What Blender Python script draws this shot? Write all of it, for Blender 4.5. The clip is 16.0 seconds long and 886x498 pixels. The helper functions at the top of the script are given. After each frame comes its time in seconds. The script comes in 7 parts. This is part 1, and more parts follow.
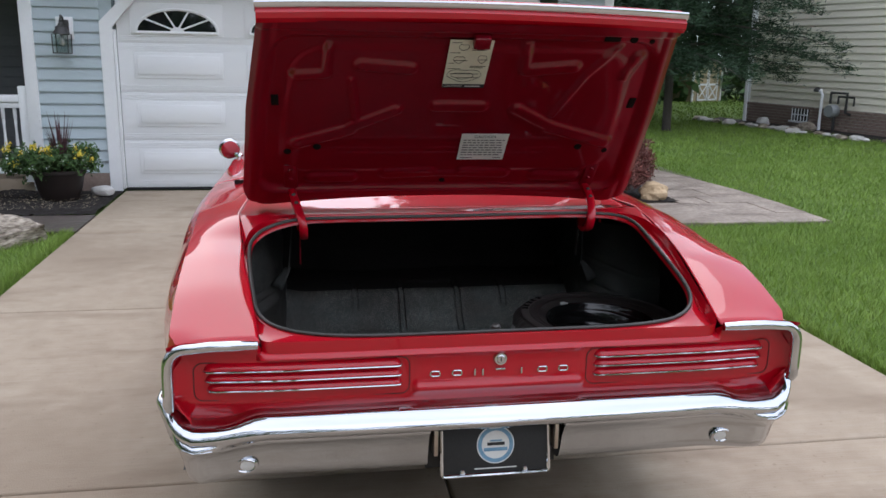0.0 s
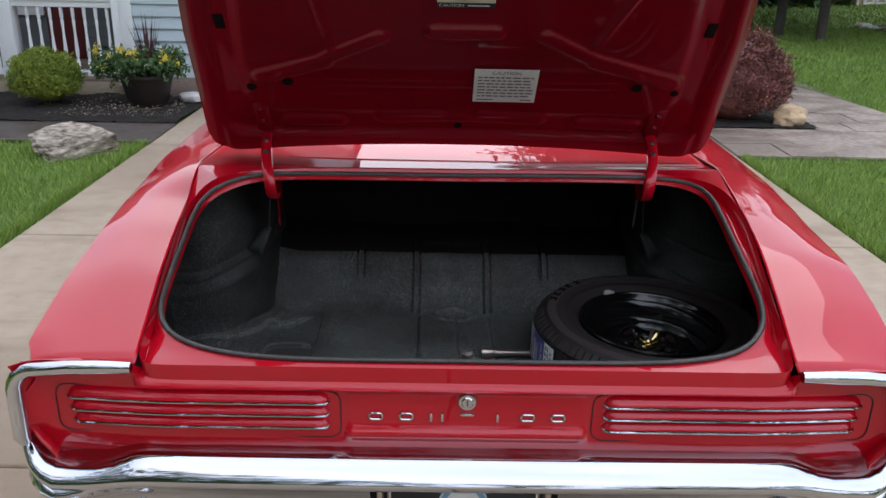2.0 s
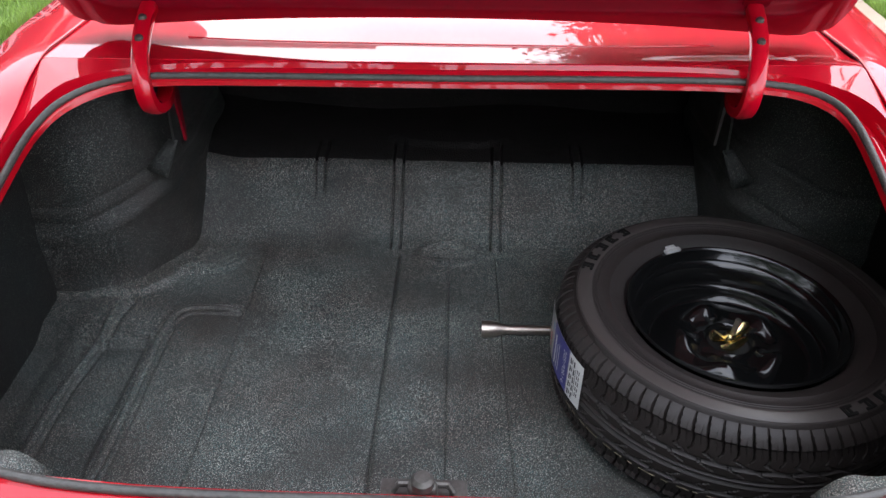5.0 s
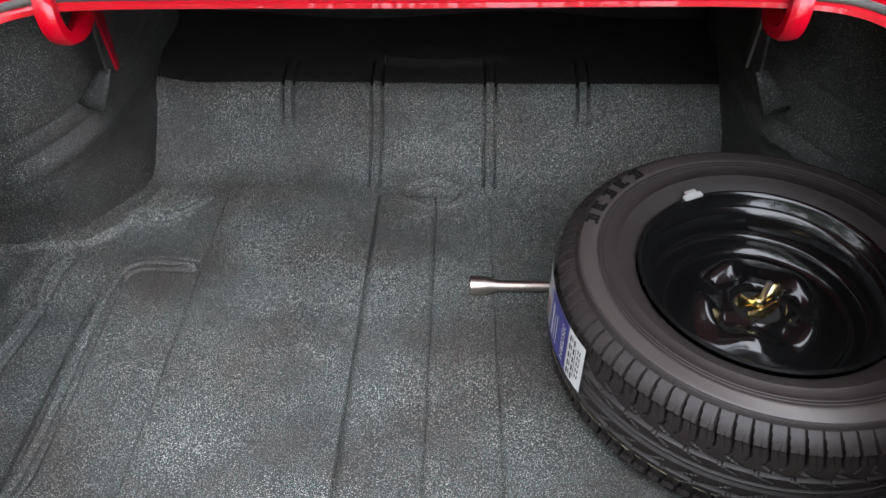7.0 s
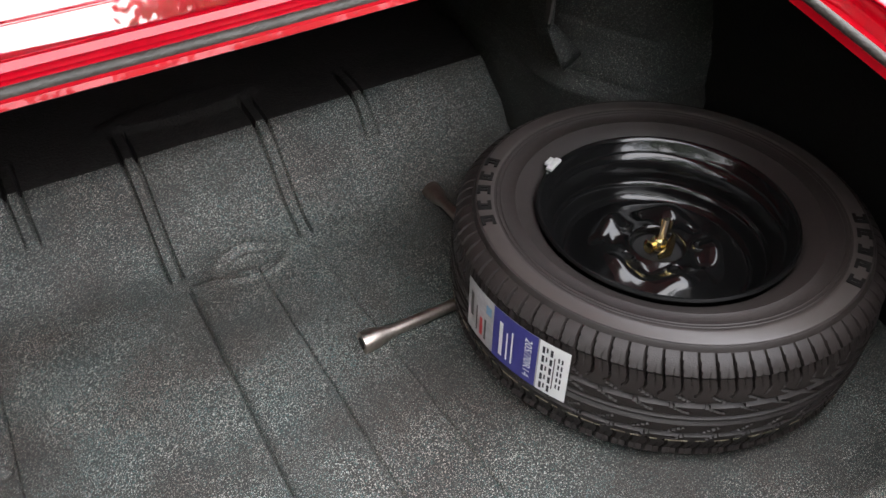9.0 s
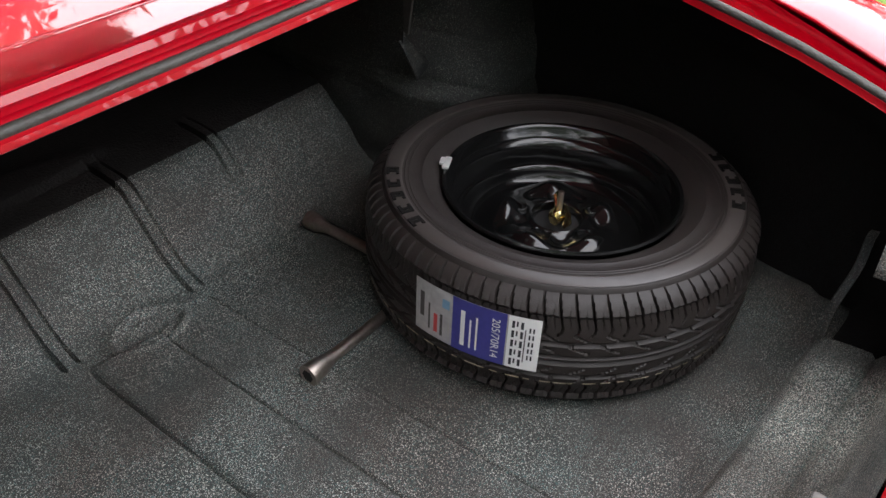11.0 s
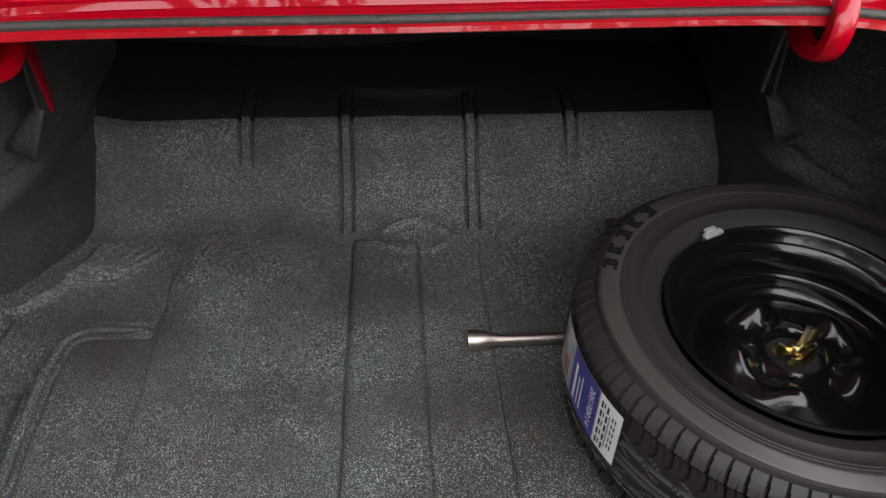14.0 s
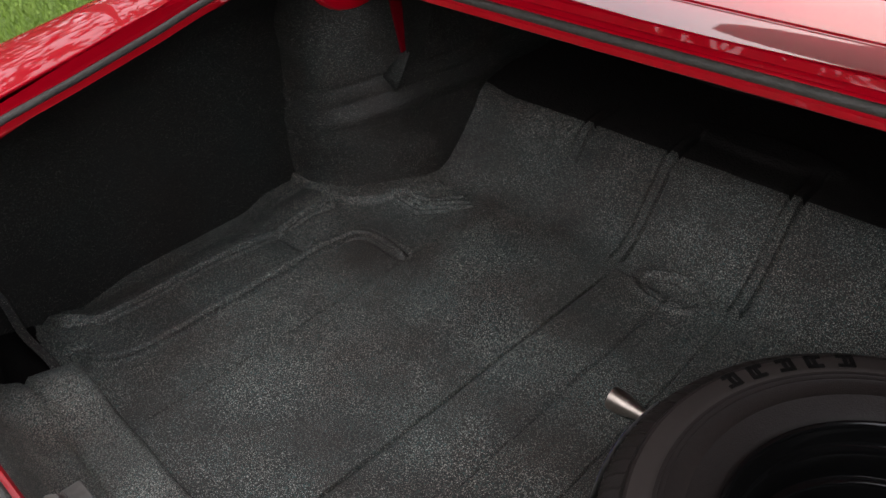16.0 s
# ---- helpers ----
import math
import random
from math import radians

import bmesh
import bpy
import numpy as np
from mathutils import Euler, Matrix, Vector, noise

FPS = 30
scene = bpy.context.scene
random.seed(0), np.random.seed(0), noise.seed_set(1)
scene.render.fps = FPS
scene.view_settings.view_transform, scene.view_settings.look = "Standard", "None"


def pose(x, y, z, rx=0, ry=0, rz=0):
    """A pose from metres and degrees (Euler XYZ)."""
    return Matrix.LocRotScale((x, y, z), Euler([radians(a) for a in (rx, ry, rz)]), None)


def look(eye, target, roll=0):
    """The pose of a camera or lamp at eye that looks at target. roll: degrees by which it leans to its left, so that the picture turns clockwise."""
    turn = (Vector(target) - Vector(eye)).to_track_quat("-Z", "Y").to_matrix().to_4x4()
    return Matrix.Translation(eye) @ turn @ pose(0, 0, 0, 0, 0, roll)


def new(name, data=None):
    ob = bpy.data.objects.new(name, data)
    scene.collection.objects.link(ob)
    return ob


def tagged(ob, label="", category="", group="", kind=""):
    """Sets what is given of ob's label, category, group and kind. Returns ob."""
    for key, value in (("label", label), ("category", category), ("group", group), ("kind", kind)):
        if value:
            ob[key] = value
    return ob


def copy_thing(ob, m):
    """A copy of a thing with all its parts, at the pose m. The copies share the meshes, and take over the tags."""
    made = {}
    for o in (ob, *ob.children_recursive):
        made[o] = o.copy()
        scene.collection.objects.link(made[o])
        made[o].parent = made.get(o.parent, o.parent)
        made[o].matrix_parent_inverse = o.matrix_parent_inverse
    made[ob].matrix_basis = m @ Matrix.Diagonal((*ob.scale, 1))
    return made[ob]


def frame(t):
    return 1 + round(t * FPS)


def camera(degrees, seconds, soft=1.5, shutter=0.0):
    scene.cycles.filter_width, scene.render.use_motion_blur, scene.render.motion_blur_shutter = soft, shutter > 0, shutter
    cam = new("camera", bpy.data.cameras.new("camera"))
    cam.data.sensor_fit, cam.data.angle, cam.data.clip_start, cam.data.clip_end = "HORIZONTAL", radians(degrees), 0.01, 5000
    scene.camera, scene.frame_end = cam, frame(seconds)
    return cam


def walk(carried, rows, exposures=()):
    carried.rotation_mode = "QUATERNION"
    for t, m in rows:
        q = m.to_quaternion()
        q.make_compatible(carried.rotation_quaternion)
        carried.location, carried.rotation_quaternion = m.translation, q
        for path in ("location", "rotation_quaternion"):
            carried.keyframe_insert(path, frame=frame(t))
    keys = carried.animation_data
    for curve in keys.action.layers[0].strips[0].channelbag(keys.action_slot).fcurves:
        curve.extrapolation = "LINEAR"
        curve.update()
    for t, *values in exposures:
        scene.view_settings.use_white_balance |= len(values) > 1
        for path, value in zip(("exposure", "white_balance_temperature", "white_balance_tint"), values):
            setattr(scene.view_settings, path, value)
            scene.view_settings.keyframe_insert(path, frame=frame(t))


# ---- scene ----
cam = camera(56.3, 16.0, shutter=0.15)
EXPOSURES = [(0.0, -1.36, 6180, 13), (2.0, -1.35, 6150, 13), (3.0, -1.22, 6200, 13), (4.2, -0.82, 6300, 13), (6.3, 0.66, 6450, 12), (7.5, 0.68, 6620, 12), (9.0, 0.66, 6950, 13), (12.0, -0.02, 6900, 13), (14.0, -0.06, 6980, 14), (16.0, -0.94, 7050, 15)]
PATH = [
    (0, (-0.527, -2.055, 1.586), (-0.188, -0.139, 1.122), 1.1),
    (0.5, (-0.316, -1.928, 1.62), (-0.119, -0.003, 1.114), 0.9),
    (1, (-0.18, -1.782, 1.619), (-0.083, 0.137, 1.066), 1.1),
    (1.5, (-0.113, -1.569, 1.611), (-0.062, 0.329, 0.984), 1.2),
    (2, (-0.073, -1.409, 1.615), (-0.047, 0.467, 0.922), 1.2),
    (2.5, (-0.009, -1.259, 1.615), (-0.023, 0.596, 0.868), 0.9),
    (3, (0.056, -1.114, 1.612), (-0.003, 0.713, 0.801), 0.2),
    (3.5, (0.066, -0.936, 1.589), (-0.006, 0.854, 0.699), 0.1),
    (4, (0.046, -0.775, 1.575), (-0.012, 0.973, 0.604), 0.4),
    (4.2, (0.028, -0.728, 1.579), (-0.013, 1.003, 0.578), 0.8),
    (6.3, (0.084, -0.331, 1.532), (-0.007, 1.207, 0.256), -1.0),
    (6.5, (0.087, -0.317, 1.526), (-0.005, 1.206, 0.233), -1.0),
    (7, (0.085, -0.294, 1.515), (0.008, 1.201, 0.188), -1.2),
    (7.5, (0.043, -0.284, 1.497), (0.053, 1.208, 0.165), -2.0),
    (8, (-0.082, -0.253, 1.483), (0.166, 1.226, 0.16), -1.3),
    (8.5, (-0.173, -0.162, 1.457), (0.325, 1.259, 0.141), -1.3),
    (9, (-0.238, -0.048, 1.433), (0.506, 1.262, 0.117), -1.1),
    (9.5, (-0.322, 0.03, 1.417), (0.663, 1.189, 0.118), -1.1),
    (9.7, (-0.384, 0.046, 1.4), (0.705, 1.145, 0.132), -0.9),
    (11.8, (-0.485, 0.089, 1.389), (0.778, 1.043, 0.167), 0.9),
    (12, (-0.471, 0.083, 1.393), (0.764, 1.063, 0.163), 1.5),
    (12.5, (-0.396, 0.063, 1.425), (0.696, 1.151, 0.151), 3.0),
    (13, (-0.263, -0.001, 1.439), (0.556, 1.279, 0.14), 2.8),
    (13.5, (-0.164, -0.092, 1.442), (0.345, 1.349, 0.153), 2.7),
    (14, (-0.015, -0.148, 1.44), (0.073, 1.388, 0.162), 0.6),
    (14.5, (0.133, -0.118, 1.444), (-0.18, 1.391, 0.169), -1.8),
    (15, (0.281, -0.078, 1.432), (-0.379, 1.332, 0.177), -3.6),
    (15.5, (0.42, -0.055, 1.403), (-0.522, 1.229, 0.195), -3.8),
    (16, (0.542, 0.008, 1.394), (-0.643, 1.12, 0.227), -3.7),
]
walk(cam, [(t, look(eye, target, roll)) for t, eye, target, roll in PATH], EXPOSURES)

# ---- world and light: bright overcast ----
world = bpy.data.worlds.new("sky")
scene.world = world
world.use_nodes = True
wn, wl = world.node_tree.nodes, world.node_tree.links
sky = wn.new("ShaderNodeTexSky")
sky.sky_type, sky.sun_disc = "NISHITA", False
sky.sun_elevation, sky.sun_rotation = radians(48), radians(12)
cloud = wn.new("ShaderNodeTexNoise")
cloud.inputs["Scale"].default_value, cloud.inputs["Detail"].default_value = 2.2, 6
cramp = wn.new("ShaderNodeValToRGB")
cramp.color_ramp.elements[0].position, cramp.color_ramp.elements[0].color = 0.33, (28.0, 31.5, 38.0, 1)
cramp.color_ramp.elements[1].position, cramp.color_ramp.elements[1].color = 0.62, (41.0, 42.5, 45.5, 1)
wmix = wn.new("ShaderNodeMixRGB")
wmix.inputs[0].default_value = 0.85
wl.new(wn.new("ShaderNodeTexCoord").outputs["Generated"], cloud.inputs["Vector"])
wl.new(cloud.outputs["Fac"], cramp.inputs["Fac"])
wl.new(sky.outputs["Color"], wmix.inputs[1])
# overcast: brighter overhead than low down
wsep, wrise = wn.new("ShaderNodeSeparateXYZ"), wn.new("ShaderNodeMapRange")
wrise.inputs["From Max"].default_value, wrise.inputs["To Min"].default_value, wrise.inputs["To Max"].default_value = 0.85, 1.0, 1.12
wgrade = wn.new("ShaderNodeVectorMath")
wgrade.operation = "SCALE"
wl.new(wn["Texture Coordinate"].outputs["Generated"], wsep.inputs[0])
wl.new(wsep.outputs["Z"], wrise.inputs["Value"])
# a wide glow low in the north, where the cloud is thin
wdot, wpos, wpow, wboth = (wn.new("ShaderNodeVectorMath"), wn.new("ShaderNodeMath"), wn.new("ShaderNodeMath"), wn.new("ShaderNodeMath"))
wdot.operation, wdot.inputs[1].default_value = "DOT_PRODUCT", (-0.05, 0.92, 0.385)
wpos.operation, wpos.inputs[1].default_value = "MAXIMUM", 0.0
wpow.operation, wpow.inputs[1].default_value = "POWER", 7.5
wboth.operation, wboth.inputs[1].default_value = "MULTIPLY_ADD", 1.25
wl.new(wn["Texture Coordinate"].outputs["Generated"], wdot.inputs[0])
wl.new(wdot.outputs["Value"], wpos.inputs[0]), wl.new(wpos.outputs[0], wpow.inputs[0])
wl.new(wpow.outputs[0], wboth.inputs[0]), wl.new(wrise.outputs["Result"], wboth.inputs[2])
# a little brighter behind the camera than beyond the house
wsouth, wcut = wn.new("ShaderNodeMapRange"), wn.new("ShaderNodeMath")
wsouth.inputs["From Min"].default_value, wsouth.inputs["To Min"].default_value, wsouth.inputs["To Max"].default_value = -1.0, 1.28, 0.88
wcut.operation = "MULTIPLY"
wl.new(wsep.outputs["Y"], wsouth.inputs["Value"])
wl.new(wboth.outputs["Value"], wcut.inputs[0]), wl.new(wsouth.outputs["Result"], wcut.inputs[1])
# and towards the east, away from the tall trees
weast, wall_round = wn.new("ShaderNodeMapRange"), wn.new("ShaderNodeMath")
weast.inputs["From Min"].default_value, weast.inputs["To Min"].default_value, weast.inputs["To Max"].default_value = -1.0, 0.98, 1.22
wall_round.operation = "MULTIPLY"
wl.new(wsep.outputs["X"], weast.inputs["Value"])
wl.new(wcut.outputs["Value"], wall_round.inputs[0]), wl.new(weast.outputs["Result"], wall_round.inputs[1])
wl.new(cramp.outputs["Color"], wgrade.inputs[0]), wl.new(wall_round.outputs["Value"], wgrade.inputs["Scale"])
wtint = wn.new("ShaderNodeMixRGB")
wtint.blend_type, wtint.inputs[2].default_value = "MULTIPLY", (1.0, 0.93, 0.84, 1)
wl.new(wpow.outputs[0], wtint.inputs[0]), wl.new(wgrade.outputs["Vector"], wtint.inputs[1])
wl.new(wtint.outputs["Color"], wmix.inputs[2])
wl.new(wmix.outputs["Color"], wn["Background"].inputs["Color"])
wn["Background"].inputs["Strength"].default_value = 0.1
sun = new("sun", bpy.data.lights.new("sun", "SUN"))
sun.data.energy, sun.data.angle, sun.data.color = 1.1, radians(30), (1.0, 0.97, 0.93)
sun.matrix_world = look((6, 14, 20), (0, 0, 0))

# ---- helpers ----


def part(name, bm, material, parent=None, label="", crease=35, smooth=True):
    me = bpy.data.meshes.new(name)
    bmesh.ops.recalc_face_normals(bm, faces=bm.faces)
    bm.to_mesh(me)
    bm.free()
    me.materials.append(material)
    if smooth:
        me.polygons.foreach_set("use_smooth", [True] * len(me.polygons))
        me.set_sharp_from_angle(angle=radians(crease))
    ob = new(name, me)
    ob.parent = parent
    return tagged(ob, label)


def raw(name, verts, faces, material, parent=None, smooth=False):
    me = bpy.data.meshes.new(name)
    me.from_pydata(verts, [], faces)
    me.materials.append(material)
    if smooth:
        me.polygons.foreach_set("use_smooth", [True] * len(me.polygons))
    ob = new(name, me)
    ob.parent = parent
    return ob


def thing(name, label, category, place=(0, 0, 0), turn=(0, 0, 0), group="", kind=""):
    ob = new(name)
    ob.matrix_basis = pose(*place, *turn)
    return tagged(ob, label, category, group, kind)


def box(x0, x1, y0, y1, z0, z1, bevel=0.0, bm=None, seg=2):
    bm = bm or bmesh.new()
    m = Matrix.LocRotScale(((x0 + x1) / 2, (y0 + y1) / 2, (z0 + z1) / 2), None, (x1 - x0, y1 - y0, z1 - z0))
    made = bmesh.ops.create_cube(bm, size=1, matrix=m)["verts"]
    if bevel:
        edges = list({e for v in made for e in v.link_edges})
        bmesh.ops.bevel(bm, geom=edges, offset=bevel, segments=seg, profile=0.5, affect="EDGES")
    return bm


def tube(pts, r, seg=10, bm=None, cap=True, loop=False, flat=1.0):
    """A tube along points; r one radius or one a point; flat squeezes it."""
    bm = bm or bmesh.new()
    pts = [Vector(p) for p in pts]
    n, rings, side = len(pts), [], None
    rs = r if isinstance(r, (list, tuple)) else [r] * n
    for i, p in enumerate(pts):
        a, b = (pts[(i - 1) % n], pts[(i + 1) % n]) if loop else (pts[max(i - 1, 0)], pts[min(i + 1, n - 1)])
        d = (b - a).normalized()
        if side is None:
            side = d.orthogonal().normalized()
        side = (side - d * side.dot(d)).normalized()
        up = d.cross(side)
        rings.append([bm.verts.new(p + rs[i] * (math.cos(t) * side + flat * math.sin(t) * up)) for t in np.linspace(0, 2 * math.pi, seg, False)])
    for i in range(n if loop else n - 1):
        q, w = rings[i], rings[(i + 1) % n]
        for k in range(seg):
            bm.faces.new((q[k], q[(k + 1) % seg], w[(k + 1) % seg], w[k]))
    if cap and not loop:
        bm.faces.new(rings[0][::-1]), bm.faces.new(rings[-1])
    return bm


def lathe(profile, seg=48, bm=None, m=None, closed=False):
    """Turns (r, z) points round the z axis."""
    bm = bm or bmesh.new()
    m = m or Matrix()
    rings = []
    for r, z in profile:
        if r < 1e-5:
            rings.append([bm.verts.new(m @ Vector((0, 0, z)))] * seg)
        else:
            rings.append([bm.verts.new(m @ Vector((r * math.cos(t), r * math.sin(t), z))) for t in np.linspace(0, 2 * math.pi, seg, False)])
    pairs = list(zip(rings, rings[1:])) + ([(rings[-1], rings[0])] if closed else [])
    for q, w in pairs:
        for k in range(seg):
            f = []
            for v in (q[k], q[(k + 1) % seg], w[(k + 1) % seg], w[k]):
                if v not in f:
                    f.append(v)
            if len(f) > 2:
                bm.faces.new(f)
    return bm


def surf(fn, us, vs, bm=None, loop=False):
    """A sheet through fn(u, v) at all us and vs; loop closes it along u."""
    bm = bm or bmesh.new()
    g = [[bm.verts.new(fn(u, v)) for v in vs] for u in us]
    n = len(us)
    for i in range(n if loop else n - 1):
        a, b = g[i], g[(i + 1) % n]
        for j in range(len(vs) - 1):
            bm.faces.new((a[j], b[j], b[j + 1], a[j + 1]))
    return bm


def thick(ob, d, offset=-1.0):
    md = ob.modifiers.new("thickness", "SOLIDIFY")
    md.thickness, md.offset = d, offset
    return ob


def lerp(y, *knots):
    """Piecewise straight line through (y, value) knots."""
    return float(np.interp(y, [k[0] for k in knots], [k[1] for k in knots]))


def smooth01(t):
    t = min(max(t, 0.0), 1.0)
    return t * t * (3 - 2 * t)


def bead(d, w, h):
    return h * max(0.0, 1 - (d / w) ** 2) ** 1.5 if abs(d) < w else 0.0


def lump(bm, centre, size, seed=0, rough=0.25, subdiv=3, flat=0.0):
    """A stone: a ball pushed about by noise."""
    made = bmesh.ops.create_icosphere(bm, subdivisions=subdiv, radius=1)["verts"]
    for v in made:
        d = v.co.copy()
        k = 1 + rough * noise.noise(d * 1.3 + Vector((seed * 7.1, seed, 0))) + 0.4 * rough * noise.noise(d * 3.7 + Vector((seed, 3, seed)))
        d *= k
        if flat and d.z < -flat:
            d.z = -flat
        v.co = Vector(centre) + Vector((d.x * size[0], d.y * size[1], d.z * size[2]))
    return bm


# ---- materials ----


def mat(name, c1, c2=None, rough=0.5, metal=0.0, scale=20.0, fine=120.0, bump=0.0, bump_scale=200.0, coat=0.0, spread=0.25, island=0.0, stretch=(1, 1, 1), rough_var=0.0, spec=0.5):
    """Two-scale noise between c1 and c2, with fine relief."""
    m = bpy.data.materials.new(name)
    m.use_nodes = True
    n, l = m.node_tree.nodes, m.node_tree.links
    b = n["Principled BSDF"]
    b.inputs["Metallic"].default_value, b.inputs["Roughness"].default_value = metal, rough
    b.inputs["Coat Weight"].default_value, b.inputs["Coat Roughness"].default_value, b.inputs["Coat IOR"].default_value = coat, 0.02, 1.5
    b.inputs["Specular IOR Level"].default_value = spec
    c2 = c2 or c1
    co = n.new("ShaderNodeTexCoord")
    mp = n.new("ShaderNodeMapping")
    mp.inputs["Scale"].default_value = stretch
    l.new(co.outputs["Object"], mp.inputs["Vector"])
    big, small = n.new("ShaderNodeTexNoise"), n.new("ShaderNodeTexNoise")
    big.inputs["Scale"].default_value, small.inputs["Scale"].default_value = scale, fine
    big.inputs["Detail"].default_value = small.inputs["Detail"].default_value = 4
    mix = n.new("ShaderNodeMath")
    mix.operation = "MULTIPLY_ADD"
    mix.inputs[1].default_value = 0.5
    half = n.new("ShaderNodeMath")
    half.operation, half.inputs[1].default_value = "MULTIPLY", 0.5
    ramp = n.new("ShaderNodeValToRGB")
    ramp.color_ramp.elements[0].position, ramp.color_ramp.elements[1].position = 0.5 - spread, 0.5 + spread
    ramp.color_ramp.elements[0].color, ramp.color_ramp.elements[1].color = (*c1, 1), (*c2, 1)
    l.new(mp.outputs["Vector"], big.inputs["Vector"]), l.new(mp.outputs["Vector"], small.inputs["Vector"])
    l.new(big.outputs["Fac"], half.inputs[0]), l.new(small.outputs["Fac"], mix.inputs[0]), l.new(half.outputs[0], mix.inputs[2])
    l.new(mix.outputs[0], ramp.inputs["Fac"])
    out = ramp.outputs["Color"]
    if island:
        rnd = n.new("ShaderNodeNewGeometry").outputs["Random Per Island"]
        hv = n.new("ShaderNodeHueSaturation")
        mr = n.new("ShaderNodeMapRange")
        mr.inputs["To Min"].default_value, mr.inputs["To Max"].default_value = 1 - island, 1 + island
        l.new(rnd, mr.inputs["Value"]), l.new(mr.outputs["Result"], hv.inputs["Value"]), l.new(out, hv.inputs["Color"])
        out = hv.outputs["Color"]
    l.new(out, b.inputs["Base Color"])
    if rough_var:
        rr = n.new("ShaderNodeMapRange")
        rr.inputs["To Min"].default_value, rr.inputs["To Max"].default_value = rough - rough_var, rough + rough_var
        l.new(big.outputs["Fac"], rr.inputs["Value"]), l.new(rr.outputs["Result"], b.inputs["Roughness"])
    if bump:
        bn, bt = n.new("ShaderNodeBump"), n.new("ShaderNodeTexNoise")
        bt.inputs["Scale"].default_value, bt.inputs["Detail"].default_value = bump_scale, 3
        bn.inputs["Strength"].default_value, bn.inputs["Distance"].default_value = bump, 0.01
        l.new(mp.outputs["Vector"], bt.inputs["Vector"]), l.new(bt.outputs["Fac"], bn.inputs["Height"]), l.new(bn.outputs["Normal"], b.inputs["Normal"])
    return m


RED = mat("red_car_paint", (0.43, 0.0008, 0.0105), (0.47, 0.0012, 0.0125), 0.5, coat=1.0, scale=3, fine=900, spec=0.05)
# body red darkened for the shade on the lid's inner side
RED_SHADED = mat("shaded_red_paint", (0.15, 0.0009, 0.0075), (0.185, 0.0014, 0.0095), 0.4, coat=0.7, scale=6, fine=60, spec=0.1)
RED_LIP = mat("worn_red_lip_paint", (0.36, 0.0022, 0.009), (0.44, 0.0035, 0.012), 0.4, coat=0.7, scale=8, fine=120, spec=0.15)
CHROME = mat("chrome", (0.52, 0.53, 0.555), (0.58, 0.59, 0.615), 0.05, 1.0, scale=5, fine=80, rough_var=0.03)
STEEL = mat("brushed_steel", (0.36, 0.31, 0.27), (0.58, 0.51, 0.45), 0.38, 1.0, scale=30, fine=200, rough_var=0.1)
GREASY = mat("greasy_steel", (0.06, 0.055, 0.05), (0.13, 0.12, 0.11), 0.5, 0.7, scale=60, fine=200, rough_var=0.15)
TYRE = mat("tyre_rubber", (0.0125, 0.0096, 0.0086), (0.0225, 0.0178, 0.0162), 0.5, scale=12, fine=150, bump=0.12, bump_scale=500, spec=0.36)
BAND = mat("tyre_grey_band", (0.034, 0.0285, 0.026), (0.045, 0.038, 0.035), 0.38, scale=10, fine=80)
GASKET = mat("weatherstrip_grey", (0.024, 0.023, 0.021), (0.07, 0.066, 0.058), 0.5, scale=14, fine=100, bump=0.2, bump_scale=200)
BLACK_GLOSS = mat("black_gloss_enamel", (0.003, 0.003, 0.003), (0.006, 0.006, 0.006), 0.15, coat=0.3, scale=8, fine=60, spec=0.4)
BLACK_MATT = mat("black_satin", (0.010, 0.010, 0.011), (0.02, 0.02, 0.02), 0.6, scale=10)
# the bulkhead's board; also carries the shade on the floor past the crest
BOARD_AND_SHADE = mat("board_and_shade", (0.009, 0.0085, 0.0082), (0.02, 0.018, 0.0165), 0.9, scale=7, fine=90, bump=0.4, bump_scale=220, spec=0.15)
# paints shade in lining, pockets, gaps and holes; also black tyre marks
SHADE_BLACK = mat("shade_black", (0.003, 0.0028, 0.0027), (0.0075, 0.0068, 0.0063), 0.9, scale=9, fine=120, bump=0.3, bump_scale=300, spec=0.15)
PAPER_GREY = mat("creased_label_paper", (0.26, 0.25, 0.25), (0.48, 0.46, 0.45), 0.35, scale=22, fine=90, bump=0.5, bump_scale=40)
BRASS = mat("zinc_yellow_wing_nut", (0.62, 0.47, 0.18), (0.75, 0.62, 0.32), 0.22, 1.0, scale=40)
GLASS = bpy.data.materials.new("window_glass")
GLASS.use_nodes = True
GLASS.node_tree.nodes["Principled BSDF"].inputs["Transmission Weight"].default_value = 1.0
GLASS.node_tree.nodes["Principled BSDF"].inputs["Roughness"].default_value = 0.01
GLASS.node_tree.nodes["Principled BSDF"].inputs["Base Color"].default_value = (0.75, 0.8, 0.78, 1)
CLEAR = mat("clear_lens", (0.55, 0.55, 0.55), (0.7, 0.7, 0.7), 0.12, coat=1, scale=150)
DARK_GLASS = mat("dark_pane", (0.006, 0.008, 0.008), (0.012, 0.014, 0.014), 0.04, scale=2, coat=0.5)
PAPER = mat("white_sticker", (0.70, 0.70, 0.68), (0.78, 0.78, 0.76), 0.45, scale=20)
PAPER_OLD = mat("cream_sticker", (0.62, 0.60, 0.50), (0.72, 0.69, 0.58), 0.5, scale=15)
INK = mat("dark_print", (0.02, 0.02, 0.025), None, 0.6)
PALE_INK = mat("faded_print", (0.10, 0.10, 0.11), (0.18, 0.18, 0.19), 0.6, scale=80)
BLUE = mat("blue_print", (0.035, 0.035, 0.19), (0.05, 0.05, 0.24), 0.4, scale=30)
